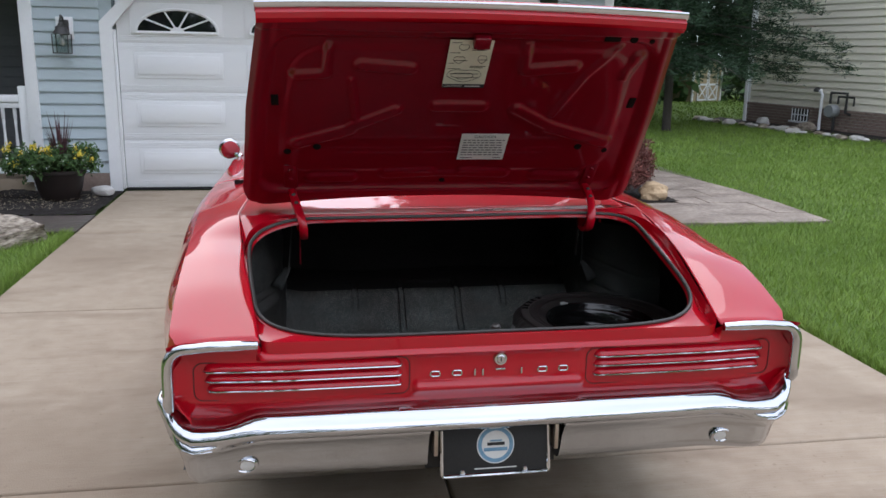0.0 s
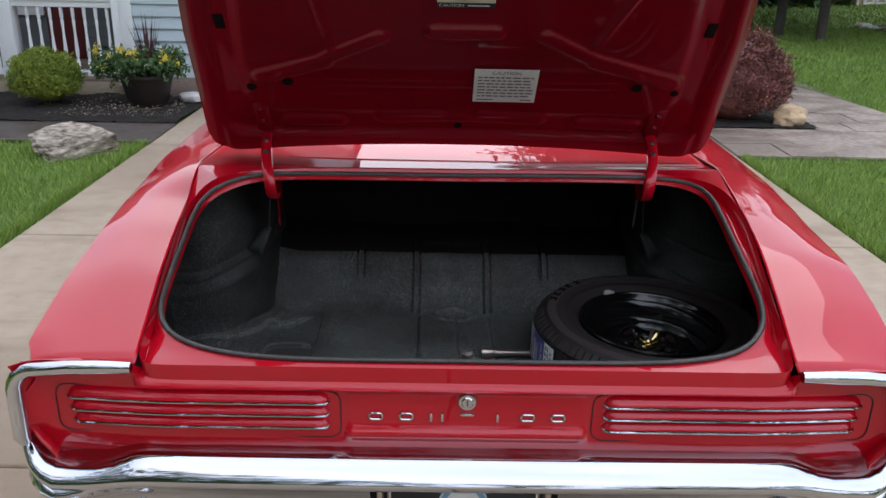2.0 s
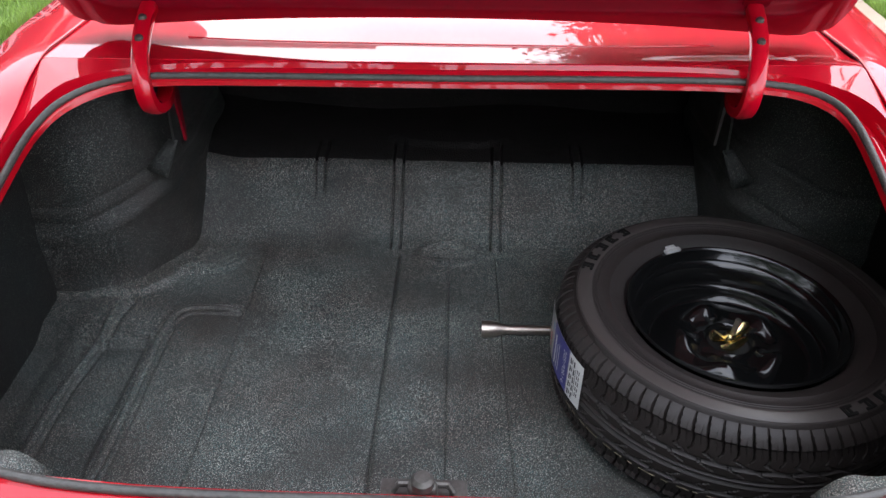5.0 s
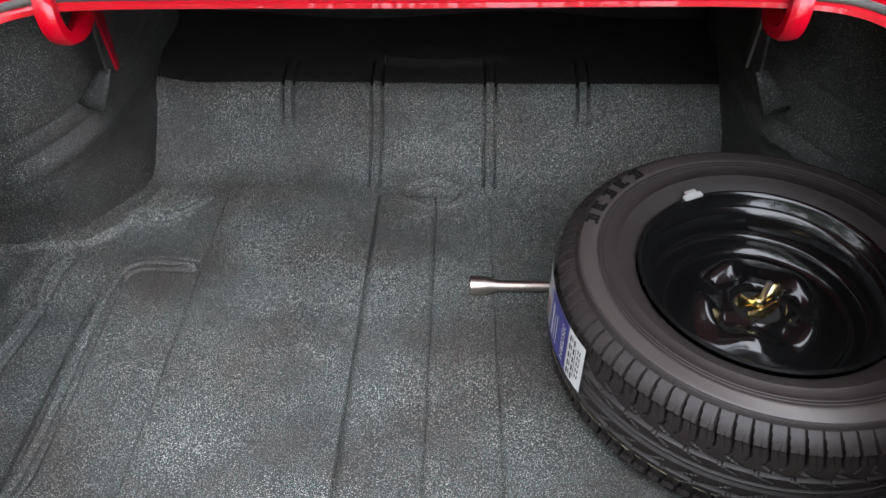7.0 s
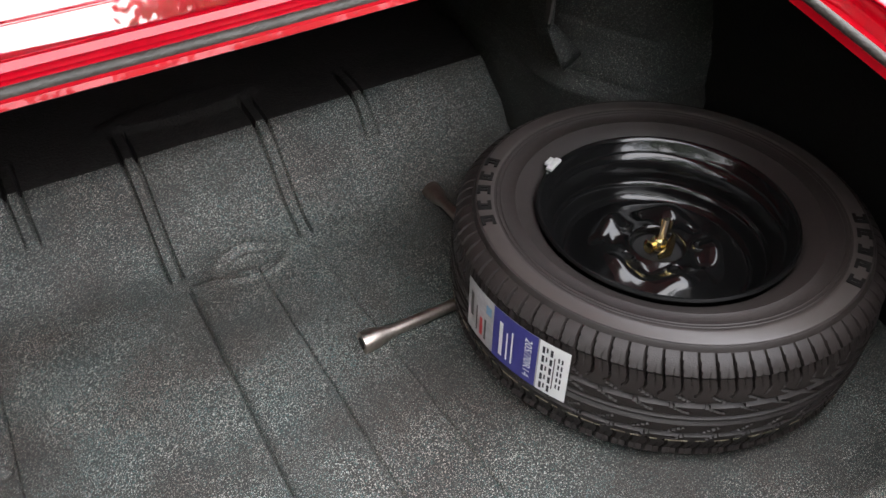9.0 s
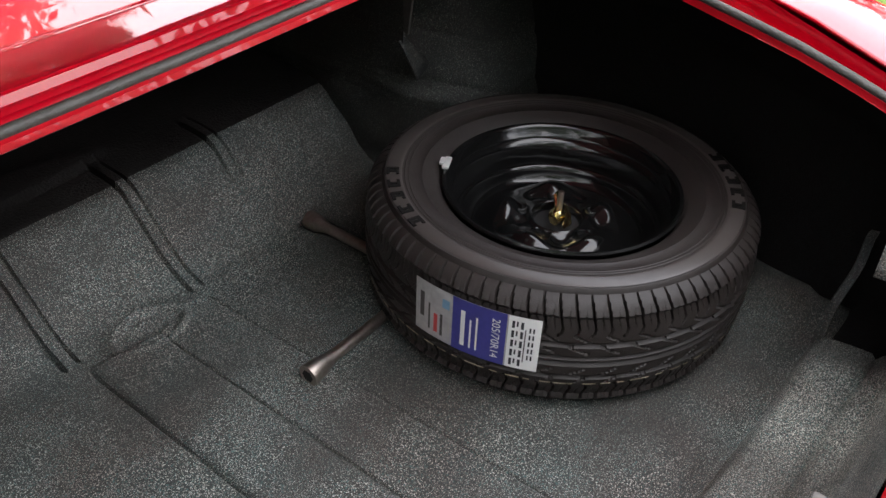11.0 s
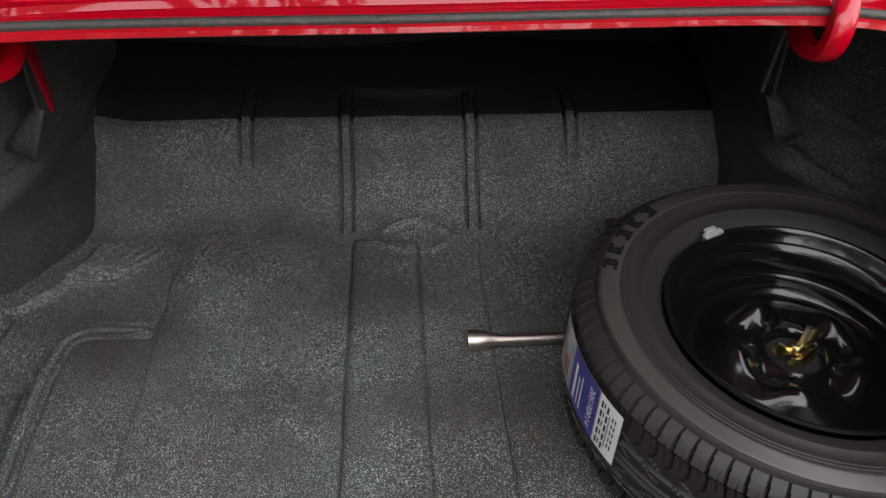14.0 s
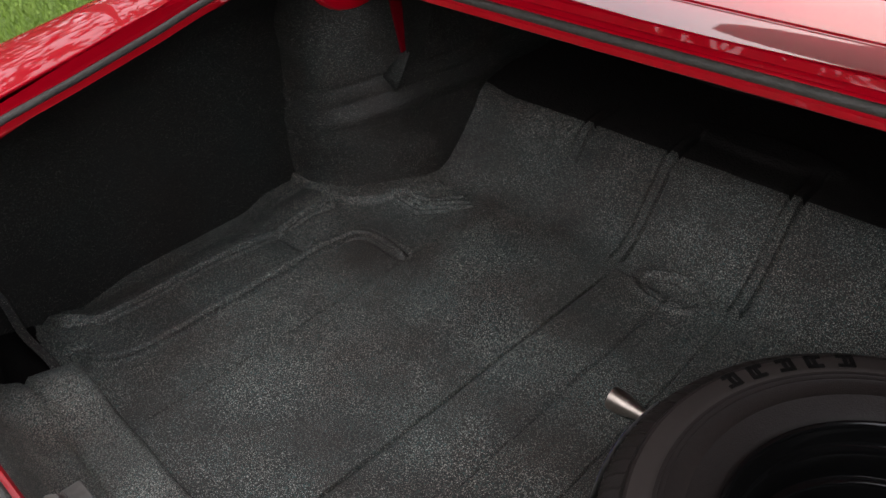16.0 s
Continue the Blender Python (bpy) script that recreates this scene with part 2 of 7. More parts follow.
EMBLEM_BLUE = mat("pale_blue_print", (0.12, 0.27, 0.42), (0.2, 0.36, 0.5), 0.4, scale=60)
RED_PRINT = mat("red_print", (0.5, 0.05, 0.05), None, 0.5)
SILVER = mat("lead_weight", (0.62, 0.62, 0.6), (0.75, 0.75, 0.74), 0.4, 0.6, scale=60)
UNDER = mat("underbody", (0.012, 0.012, 0.012), (0.03, 0.028, 0.026), 0.85, scale=8)
SEAT = mat("black_vinyl", (0.012, 0.012, 0.013), (0.02, 0.02, 0.02), 0.5, scale=30, bump=0.2, bump_scale=300)

WHITE = mat("white_paint", (0.76, 0.77, 0.78), (0.82, 0.83, 0.83), 0.45, scale=2, fine=40, bump=0.03, bump_scale=60)
DOOR_WHITE = mat("white_door_steel", (0.77, 0.78, 0.79), (0.82, 0.83, 0.83), 0.42, scale=1.5, fine=300, bump=0.08, bump_scale=180, stretch=(1, 1, 4))
SIDING = mat("pale_blue_siding", (0.42, 0.495, 0.525), (0.475, 0.55, 0.58), 0.55, scale=1.2, fine=60, bump=0.12, bump_scale=90, stretch=(0.15, 1, 1))
# siding darkened to paint the shade under the porch
SIDING_SHADED = mat("shaded_siding", (0.10, 0.11, 0.12), (0.14, 0.15, 0.16), 0.6, scale=2, fine=60, stretch=(0.2, 1, 1))
SIDING_CREAM = mat("cream_siding", (0.70, 0.66, 0.54), (0.77, 0.73, 0.61), 0.6, scale=1, fine=30, stretch=(1, 0.2, 1))
BRICK = mat("brown_brick", (0.17, 0.12, 0.10), (0.30, 0.23, 0.19), 0.9, scale=3, fine=40, bump=0.3, bump_scale=60)
MORTAR = mat("mortar", (0.30, 0.28, 0.25), (0.38, 0.35, 0.31), 0.95, scale=8)
CONCRETE = mat("broom_concrete", (0.30, 0.228, 0.158), (0.44, 0.358, 0.262), 0.85, scale=1.1, fine=9, bump=0.35, bump_scale=160, spread=0.24)
JOINT = mat("joint_dirt", (0.10, 0.085, 0.07), (0.17, 0.15, 0.12), 0.95, scale=10)
STAMPED = mat("stamped_concrete", (0.11, 0.076, 0.055), (0.42, 0.345, 0.28), 0.5, scale=2.6, fine=17, bump=0.6, bump_scale=18, spread=0.15, rough_var=0.25, stretch=(1.0, 1.5, 1))
STAMPED_WET = mat("wet_stamped_concrete", (0.035, 0.026, 0.021), (0.14, 0.115, 0.10), 0.35, scale=2.4, fine=14, bump=0.5, bump_scale=18, spread=0.2, rough_var=0.2)
MULCH = mat("dark_mulch", (0.005, 0.0034, 0.0028), (0.019, 0.0125, 0.009), 0.95, scale=30, fine=120, bump=0.8, bump_scale=60)
PEBBLE = mat("pale_pebble", (0.16, 0.13, 0.09), (0.34, 0.29, 0.21), 0.8, scale=60, island=0.4)
ROCK = mat("weathered_limestone", (0.06, 0.04, 0.026), (0.54, 0.47, 0.38), 0.9, scale=6, fine=30, bump=1.0, bump_scale=14, stretch=(0.6, 0.7, 2.4), spread=0.13)
ROCK_TAN = mat("tan_sandstone", (0.40, 0.27, 0.15), (0.62, 0.47, 0.30), 0.9, scale=8, fine=40, bump=0.6, bump_scale=25)
ROCK_PALE = mat("pale_stone", (0.45, 0.43, 0.40), (0.7, 0.68, 0.65), 0.9, scale=10, bump=0.4, bump_scale=30)
LAWN = mat("lawn_soil", (0.06, 0.112, 0.0145), (0.115, 0.18, 0.028), 0.95, scale=0.5, fine=25, bump=0.6, bump_scale=50)
BLADE = mat("grass_blade", (0.135, 0.235, 0.027), (0.25, 0.36, 0.066), 0.6, scale=0.6, fine=3, island=0.35)
PINE = mat("pine_needles", (0.010, 0.033, 0.012), (0.027, 0.066, 0.027), 0.7, scale=0.8, fine=6, island=0.4)
LEAF = mat("tree_leaf", (0.022, 0.055, 0.014), (0.06, 0.12, 0.03), 0.6, scale=0.5, fine=4, island=0.4)
BARK = mat("grey_bark", (0.035, 0.029, 0.024), (0.11, 0.094, 0.08), 0.95, scale=5, fine=40, bump=0.8, bump_scale=40, stretch=(1, 1, 0.3))
BUSH_GREEN = mat("golden_shrub_leaf", (0.05, 0.11, 0.010), (0.31, 0.36, 0.036), 0.6, scale=4, fine=20, island=0.4)
BUSH_RED = mat("barberry_leaf", (0.075, 0.026, 0.020), (0.29, 0.10, 0.082), 0.6, scale=5, fine=20, island=0.5)
POT = mat("brown_pot", (0.010, 0.0065, 0.006), (0.022, 0.014, 0.012), 0.5, scale=5)
PETAL = mat("yellow_petal", (0.75, 0.55, 0.04), (0.85, 0.7, 0.10), 0.6, scale=20, island=0.2)
PETAL_W = mat("white_petal", (0.8, 0.8, 0.78), None, 0.6)
SPIKE = mat("burgundy_spike_leaf", (0.05, 0.02, 0.025), (0.10, 0.04, 0.045), 0.5, scale=8)
LEAF_POT = mat("potted_leaf", (0.03, 0.075, 0.018), (0.08, 0.15, 0.04), 0.6, scale=8, island=0.4)
LAMP_METAL = mat("dark_bronze", (0.035, 0.035, 0.035), (0.06, 0.058, 0.055), 0.5, 0.3, scale=20)
SHED_WOOD = mat("shed_wood", (0.34, 0.27, 0.16), (0.42, 0.34, 0.21), 0.8, scale=2, fine=30)
SHINGLE = mat("roof_shingle", (0.08, 0.075, 0.07), (0.14, 0.13, 0.12), 0.95, scale=4, fine=40)
DOOR_RED = mat("dark_red_door", (0.10, 0.012, 0.016), (0.14, 0.018, 0.022), 0.5, scale=2)
GREY_METAL = mat("grey_meter", (0.28, 0.30, 0.30), (0.36, 0.38, 0.38), 0.5, 0.2, scale=10)


def weathered(m, light, dark):
    """Broom marks across the drive, water stains and brown specks on concrete."""
    n, l = m.node_tree.nodes, m.node_tree.links
    b = n["Principled BSDF"]
    co = n.new("ShaderNodeTexCoord")
    last = b.inputs["Base Color"].links[0].from_socket
    for stretch, sc, detail, lo, hi, colour, amount in (((1.5, 40, 1), 3.0, 5, 0.40, 0.70, light, 0.28), ((1, 1, 1), 0.55, 7, 0.50, 0.62, dark, 0.55), ((0.7, 1.8, 1), 2.1, 8, 0.54, 0.68, dark, 0.6), ((1, 1, 1), 38, 2, 0.66, 0.74, dark, 0.5)):
        mp, t, r, mx = n.new("ShaderNodeMapping"), n.new("ShaderNodeTexNoise"), n.new("ShaderNodeMapRange"), n.new("ShaderNodeMixRGB")
        mp.inputs["Scale"].default_value = stretch
        t.inputs["Scale"].default_value, t.inputs["Detail"].default_value = sc, detail
        r.inputs["From Min"].default_value, r.inputs["From Max"].default_value, r.inputs["To Max"].default_value = lo, hi, amount
        mx.inputs[2].default_value = (*colour, 1)
        l.new(co.outputs["Object"], mp.inputs["Vector"]), l.new(mp.outputs["Vector"], t.inputs["Vector"]), l.new(t.outputs["Fac"], r.inputs["Value"])
        l.new(r.outputs["Result"], mx.inputs[0]), l.new(last, mx.inputs[1])
        last = mx.outputs["Color"]
    l.new(last, b.inputs["Base Color"])


weathered(CONCRETE, (0.46, 0.40, 0.33), (0.225, 0.165, 0.112))
weathered(STAMPED, (0.46, 0.41, 0.36), (0.12, 0.085, 0.065))


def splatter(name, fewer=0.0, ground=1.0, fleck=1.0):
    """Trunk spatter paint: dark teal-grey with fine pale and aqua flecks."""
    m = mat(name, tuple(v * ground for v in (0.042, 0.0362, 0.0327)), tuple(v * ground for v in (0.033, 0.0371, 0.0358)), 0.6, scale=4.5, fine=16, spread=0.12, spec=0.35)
    n, l = m.node_tree.nodes, m.node_tree.links
    b = n["Principled BSDF"]
    base = b.inputs["Base Color"].links[0].from_socket
    co = n.new("ShaderNodeTexCoord")
    last = base
    # the flecks lie thick in some patches and thin in others
    pt, pr = n.new("ShaderNodeTexNoise"), n.new("ShaderNodeMapRange")
    pt.inputs["Scale"].default_value, pt.inputs["Detail"].default_value = 4.2, 5
    pr.inputs["From Min"].default_value, pr.inputs["From Max"].default_value, pr.inputs["To Min"].default_value, pr.inputs["To Max"].default_value = 0.36, 0.62, 0.35, 1.12
    pr.clamp = True
    l.new(co.outputs["Object"], pt.inputs["Vector"]), l.new(pt.outputs["Fac"], pr.inputs["Value"])
    for sc, lo, hi, colour in ((455, 0.57, 0.70, (0.110, 0.105, 0.097, 1)), (350, 0.42, 0.30, (0.012, 0.013, 0.013, 1)), (385, 0.58, 0.70, (0.061, 0.120, 0.117, 1)), (650, 0.60, 0.66, (0.54, 0.508, 0.459, 1))):
        t, r, mx = n.new("ShaderNodeTexNoise"), n.new("ShaderNodeMapRange"), n.new("ShaderNodeMixRGB")
        t.inputs["Scale"].default_value, t.inputs["Detail"].default_value = sc, 1
        r.inputs["From Min"].default_value, r.inputs["From Max"].default_value = lo + fewer * (hi > lo), hi + fewer * (hi > lo)
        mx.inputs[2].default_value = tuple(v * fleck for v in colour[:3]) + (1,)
        l.new(co.outputs["Object"], t.inputs["Vector"]), l.new(t.outputs["Fac"], r.inputs["Value"])
        if hi > lo:
            cover = n.new("ShaderNodeMath")
            cover.operation = "MULTIPLY"
            l.new(r.outputs["Result"], cover.inputs[0]), l.new(pr.outputs["Result"], cover.inputs[1])
            l.new(cover.outputs[0], mx.inputs[0])
        else:
            l.new(r.outputs["Result"], mx.inputs[0])
        l.new(last, mx.inputs[1])
        last = mx.outputs["Color"]
    # broad drifts of browner and more teal paint
    dr, dc, dm = n.new("ShaderNodeTexNoise"), n.new("ShaderNodeValToRGB"), n.new("ShaderNodeMixRGB")
    dr.inputs["Scale"].default_value, dr.inputs["Detail"].default_value = 5.5, 4
    dc.color_ramp.elements[0].position, dc.color_ramp.elements[0].color = 0.30, (0.72, 0.665, 0.635, 1)
    dc.color_ramp.elements[1].position, dc.color_ramp.elements[1].color = 0.64, (0.95, 1.04, 1.03, 1)
    dm.blend_type, dm.inputs[0].default_value = "MULTIPLY", 1.0
    l.new(co.outputs["Object"], dr.inputs["Vector"]), l.new(dr.outputs["Fac"], dc.inputs["Fac"])
    l.new(last, dm.inputs[1]), l.new(dc.outputs["Color"], dm.inputs[2])
    last = dm.outputs["Color"]
    l.new(last, b.inputs["Base Color"])
    bt, bn = n.new("ShaderNodeTexNoise"), n.new("ShaderNodeBump")
    bt.inputs["Scale"].default_value, bt.inputs["Detail"].default_value = 330, 2
    bn.inputs["Strength"].default_value, bn.inputs["Distance"].default_value = 0.5, 0.003
    l.new(co.outputs["Object"], bt.inputs["Vector"]), l.new(bt.outputs["Fac"], bn.inputs["Height"]), l.new(bn.outputs["Normal"], b.inputs["Normal"])
    return m


SPATTER = splatter("spatter_paint")
# spatter paint darkened further for the shade on the left quarter lining
SPATTER_DEEP_SHADE = splatter("deep_shade_spatter_paint", 0.06, 0.24, 0.4)
# spatter paint lightened as the light on the tail ledge; gussets share it
SPATTER_LIT = splatter("lit_spatter_paint", -0.04, 1.45, 1.3)
# spatter paint darkened for the shade on wheelhouses, braces and brackets
SPATTER_SHADED = splatter("shaded_spatter_paint", 0.03, 0.66, 0.62)

# ---- the car: y runs from its tail forwards, x = 0 is its middle ----
car = thing("car", "glossy red vintage coupe with chrome bumper and open trunk lid", "car")
REAR_AXLE, FRONT_AXLE = 1.26, 4.18


def gap_x(y):
    return lerp(y, (0, 0.636), (0.45, 0.693), (0.9, 0.738), (1.5, 0.70), (2.4, 0.70), (3.4, 0.74), (5.0, 0.66))


def gap_z(y):
    return lerp(y, (0, 0.852), (0.25, 0.908), (0.55, 0.978), (0.72, 1.003), (0.9, 1.016), (1.4, 1.024), (2.6, 1.0), (3.4, 0.985), (4.6, 0.955), (5.0, 0.90))


def edge_x(y):
    return lerp(y, (0, 0.853), (0.08, 0.868), (0.3, 0.878), (0.9, 0.893), (1.6, 0.90), (3.0, 0.90), (4.4, 0.88), (5.0, 0.84))


def edge_z(y):
    return lerp(y, (0, 0.845), (0.3, 0.898), (0.7, 0.952), (1.1, 0.984), (1.5, 0.988), (2.6, 0.955), (4.4, 0.92), (5.0, 0.88))


def skew(x, y):
    """The body stands a little higher on its right than on its left along the trunk opening."""
    if x < 0:
        return lerp(y, (0.05, 0), (0.3, -0.004), (0.44, -0.018), (0.58, -0.028), (0.70, -0.030), (0.79, -0.006), (0.87, 0.0))
    rise = lerp(y, (0.05, 0), (0.2, 0.016), (0.36, 0.024), (0.42, 0.021), (0.53, 0.015), (0.6, 0.011), (0.7, 0.009), (0.88, 0.009), (1.1, 0.0))
    return rise * (min(1, abs(x)) if y > 0.78 else 1)


def low_z(y):
    z = 0.26 + 0.34 * (1 - smooth01(y / 0.7))
    for c in (REAR_AXLE, FRONT_AXLE):
        if abs(y - c) < 0.37:
            z = max(z, 0.33 + math.sqrt(0.37 ** 2 - (y - c) ** 2) * (0.72 if c == REAR_AXLE else 0.95))
    return z


def side_point(s, y, v):
    """The body's outer skin: v 0 at the lid gap, 0.3 at the shoulder crease, 1 at the sill."""
    gx, gz, ex, ez, lz = gap_x(y), gap_z(y), edge_x(y), edge_z(y), low_z(y)
    if v <= 0.3:
        t = v / 0.3
        x, z = gx + (ex - gx) * t, gz + (ez - gz) * t + 0.009 * math.sin(math.pi * t) * (0.3 + 0.7 * smooth01(y / 0.4)) + (skew(s, y) * (1 + 0.4 * t) if s > 0 else skew(s, y) * (1 - t) + 0.008 * t * smooth01(y / 0.3) * smooth01((0.8 - y) / 0.3))
    else:
        t = (v - 0.3) / 0.7
        x = ex + 0.050 * math.sin(math.pi * min(1, t * 1.15) ** 0.75) * smooth01(0.4 + y) - 0.07 * max(0, t - 0.75) / 0.25 * smooth01((y - 0.4) / 0.6)
        z = ez + (lz - ez) * t
        x += 0.012 * smooth01(t / 0.08)
        z += (1.4 * skew(s, y) if s > 0 else 0.008 * smooth01(y / 0.3) * smooth01((0.8 - y) / 0.3)) * (1 - t)
        x -= (0.022 + 0.03 * smooth01((0.70 - (ez + (lz - ez) * t)) / 0.05)) * (1 - smooth01((y - 0.22) / 0.25)) * smooth01(t / 0.06)
        z -= 0.004 * smooth01(t / 0.05)
    tip = (1 - smooth01(y / 0.07)) * smooth01((v - 0.2) / 0.09) * (1 - smooth01((v - 0.36) / 0.1))
    return Vector((s * (x - 0.022 * tip), y, z - 0.012 * tip))


vs = [0, 0.01, 0.03, 0.06, 0.1, 0.14, 0.18, 0.22, 0.25, 0.275, 0.29, 0.3, 0.31, 0.325, 0.35, 0.4, 0.48, 0.58, 0.68, 0.78, 0.86, 0.93, 1.0]
for s in (-1, 1):
    ys = list(np.arange(0.0, 1.75, 0.035)) + [1.75]
    thick(part("quarter_panel", surf(lambda y, v: side_point(s, y, v), ys, vs), RED, car), 0.004, 0)
    ys = [1.754] + list(np.arange(1.8, 3.0, 0.15)) + [3.0]
    thick(part("door", surf(lambda y, v: side_point(s, y, v), ys, vs), RED, car, "red door"), 0.004, 0)
    ys = [3.004] + list(np.arange(3.05, 5.0, 0.04)) + [5.0]
    thick(part("front_fender", surf(lambda y, v: side_point(s, y, v), ys, vs), RED, car), 0.004, 0)

# front of the car, closed and plain
part("hood", surf(lambda u, y: Vector((u * gap_x(y), y, gap_z(y) + 0.03 * (1 - u * u))), np.linspace(-1, 1, 13), np.linspace(3.35, 5.0, 12)), RED, car)
part("grille", surf(lambda u, v: Vector((u * 0.86, 5.0 + 0.10 * (1 - u * u) * (1 - v), 0.92 + 0.03 * (1 - u * u) - 0.5 * v)), np.linspace(-1, 1, 17), np.linspace(0, 1, 5)), BLACK_MATT, car, "black front grille")
part("front_bumper", tube([(x, 5.10 - 0.12 * abs(x / 0.9) ** 3, 0.47) for x in np.linspace(-0.9, 0.9, 19)], 0.07, 12, flat=1.3), CHROME, car, "chrome front bumper")
part("underbody", box(-0.78, 0.78, 0.75, 4.9, 0.24, 0.40, 0.02), UNDER, car)

# tulip panel ahead of the trunk, rear window, roof and pillars


def tulip(u, y):
    z = 1.013 + 0.010 * (y - 0.87) - 0.004 * (1 - smooth01((y - 0.868) / 0.004))
    return Vector((u * gap_x(y), y, z + 0.009 * max(0, u) * (1 - smooth01((y - 0.88) / 0.06))))


part("tulip_panel", surf(tulip, np.linspace(-1, 1, 41), [0.868, 0.8695, 0.872, 0.88, 0.9, 0.92, 0.95, 0.99, 1.03, 1.1, 1.25, 1.45, 1.62]), RED, car)


def boot(u, v):
    """The folded top's smooth red cover, with rounded rear corners."""
    w = 0.50 + 0.14 * smooth01(v * 2.2)
    y = 0.958 + 0.02 * u ** 4 + 0.62 * v
    h = 0.0012 + 0.019 * min(1, v / 0.8) * max(0, 1 - abs(u) ** 6) - 0.07 * smooth01((v - 0.85) / 0.15)
    return Vector((u * w, y, 1.0135 + h + 0.004 * (1 - u * u) * min(1, v * 6)))


cover = part("top_cover", surf(boot, np.linspace(-1, 1, 41), [0, 0.004, 0.015, 0.03, 0.06, 0.1, 0.16, 0.24, 0.34, 0.46, 0.6, 0.72, 0.8, 0.86, 0.92, 1.0]), RED, car, "smooth red cover over the folded top")
part("cover_bead", tube([boot(u, 0.01) for u in np.linspace(-1, 1, 41)], 0.0018, 8), RED, cover)
for s in (-1, 1):
    part("window_pillar", tube([(s * 0.78, 3.30, 1.0), (s * 0.70, 3.02, 1.20), (s * 0.63, 2.86, 1.34)], 0.022, 8), CHROME, car, "chrome windshield pillar")
part("windshield_header", tube([(x, 2.86 + 0.04 * (1 - (x / 0.63) ** 2), 1.34 + 0.012 * (1 - (x / 0.63) ** 2)) for x in np.linspace(-0.63, 0.63, 13)], 0.022, 8), CHROME, car, "chrome windshield header")
glass = part("windshield", surf(lambda u, v: Vector((u * (0.625 + 0.145 * v), 2.87 + 0.42 * v + 0.05 * (1 - u * u), 1.335 - 0.335 * v)), np.linspace(-1, 1, 13), np.linspace(0, 1, 7)), GLASS, car, "clear windshield glass")
part("cowl", surf(lambda u, y: Vector((u * gap_x(y), y, gap_z(y) + 0.02 * (1 - u * u))), np.linspace(-1, 1, 13), np.linspace(3.22, 3.36, 4)), RED, car)
part("rear_seat_back", box(-0.62, 0.62, 1.70, 1.84, 0.45, 1.02, 0.05), SEAT, car)
part("front_seat", box(-0.60, 0.60, 2.45, 2.62, 0.40, 1.08, 0.06), SEAT, car)
part("cabin_floor", box(-0.75, 0.75, 1.6, 3.3, 0.40, 0.43), SEAT, car)
part("dashboard", box(-0.70, 0.70, 3.05, 3.34, 0.85, 0.99, 0.05), SEAT, car)

# round door mirror on the driver's side
mirror = part("side_mirror", lathe([(0.0, 0.0), (0.052, 0.0), (0.060, 0.006), (0.062, 0.02), (0.050, 0.05), (0.02, 0.066), (0, 0.068)], 28, m=pose(-0.925, 2.98, 1.0, -78, 0, 16)), CHROME, car, "round chrome door mirror")
part("mirror_stalk", tube([(-0.86, 2.98, 0.955), (-0.89, 3.0, 0.97), (-0.92, 3.01, 0.99)], [0.018, 0.012, 0.012], 8), CHROME, mirror)

# road wheels
for s in (-1, 1):
    for ya in (REAR_AXLE, FRONT_AXLE):
        w = part("wheel", lathe([(0.17, -0.09), (0.2, -0.1), (0.29, -0.105), (0.32, -0.085), (0.328, -0.05), (0.328, 0.05), (0.32, 0.085), (0.29, 0.105), (0.2, 0.1), (0.17, 0.09)], 44, m=pose(s * 0.80, ya, 0.328, 0, 90, 0)), TYRE, car, "black road tyre")
        part("hub", lathe([(0, 0.06), (0.04, 0.055), (0.10, 0.03), (0.15, 0.05), (0.175, 0.09), (0.18, 0.0), (0, -0.02)], 32, m=pose(s * 0.80, ya, 0.328, 0, 90 * s, 0)), STEEL, w, "steel wheel")

# ---- trunk opening: channel, weatherstrip, lip ----
OPEN_Y0, OPEN_Y1 = 0.045, 0.792


def corner_curve(a, n_rear, n_front):
    c, s = math.cos(a), math.sin(a)
    n = n_front if s > 0 else n_rear
    return math.copysign(abs(c) ** (2 / n), c), math.copysign(abs(s) ** (2 / n), s)


def opening(a, grow=0.0, drop=0.0):
    cx, cy = corner_curve(a, 4.5, 8.0)
    y = (OPEN_Y0 + OPEN_Y1) / 2 + cy * ((OPEN_Y1 - OPEN_Y0) / 2 + grow)
    t = min(max((y - OPEN_Y0) / (OPEN_Y1 - OPEN_Y0), 0), 1)
    rise = skew(cx, y) * smooth01((abs(cx) - 0.75) / 0.2)
    x = cx * (0.650 + 0.024 * t + grow - 0.68 * rise)
    return Vector((x, y, 0.835 + 0.172 * t ** 1.08 + 0.004 * (1 - (x / 0.7) ** 2) - drop + rise + 0.009 * smooth01((y - 0.70) / 0.08) * max(0, cx) * (1 - smooth01((abs(cx) - 0.75) / 0.2))))


def channel_rim(a):
    cx, cy = corner_curve(a, 34, 5.0)
    y = 0.435 + cy * (0.437 if cy < 0 else 0.43)
    return Vector((cx * (gap_x(y) - 0.005), y, gap_z(y) - 0.034 + 0.025 * smooth01((y - 0.80) / 0.05) + skew(cx, y)))


angles = list(np.linspace(0, 2 * math.pi, 300, False))


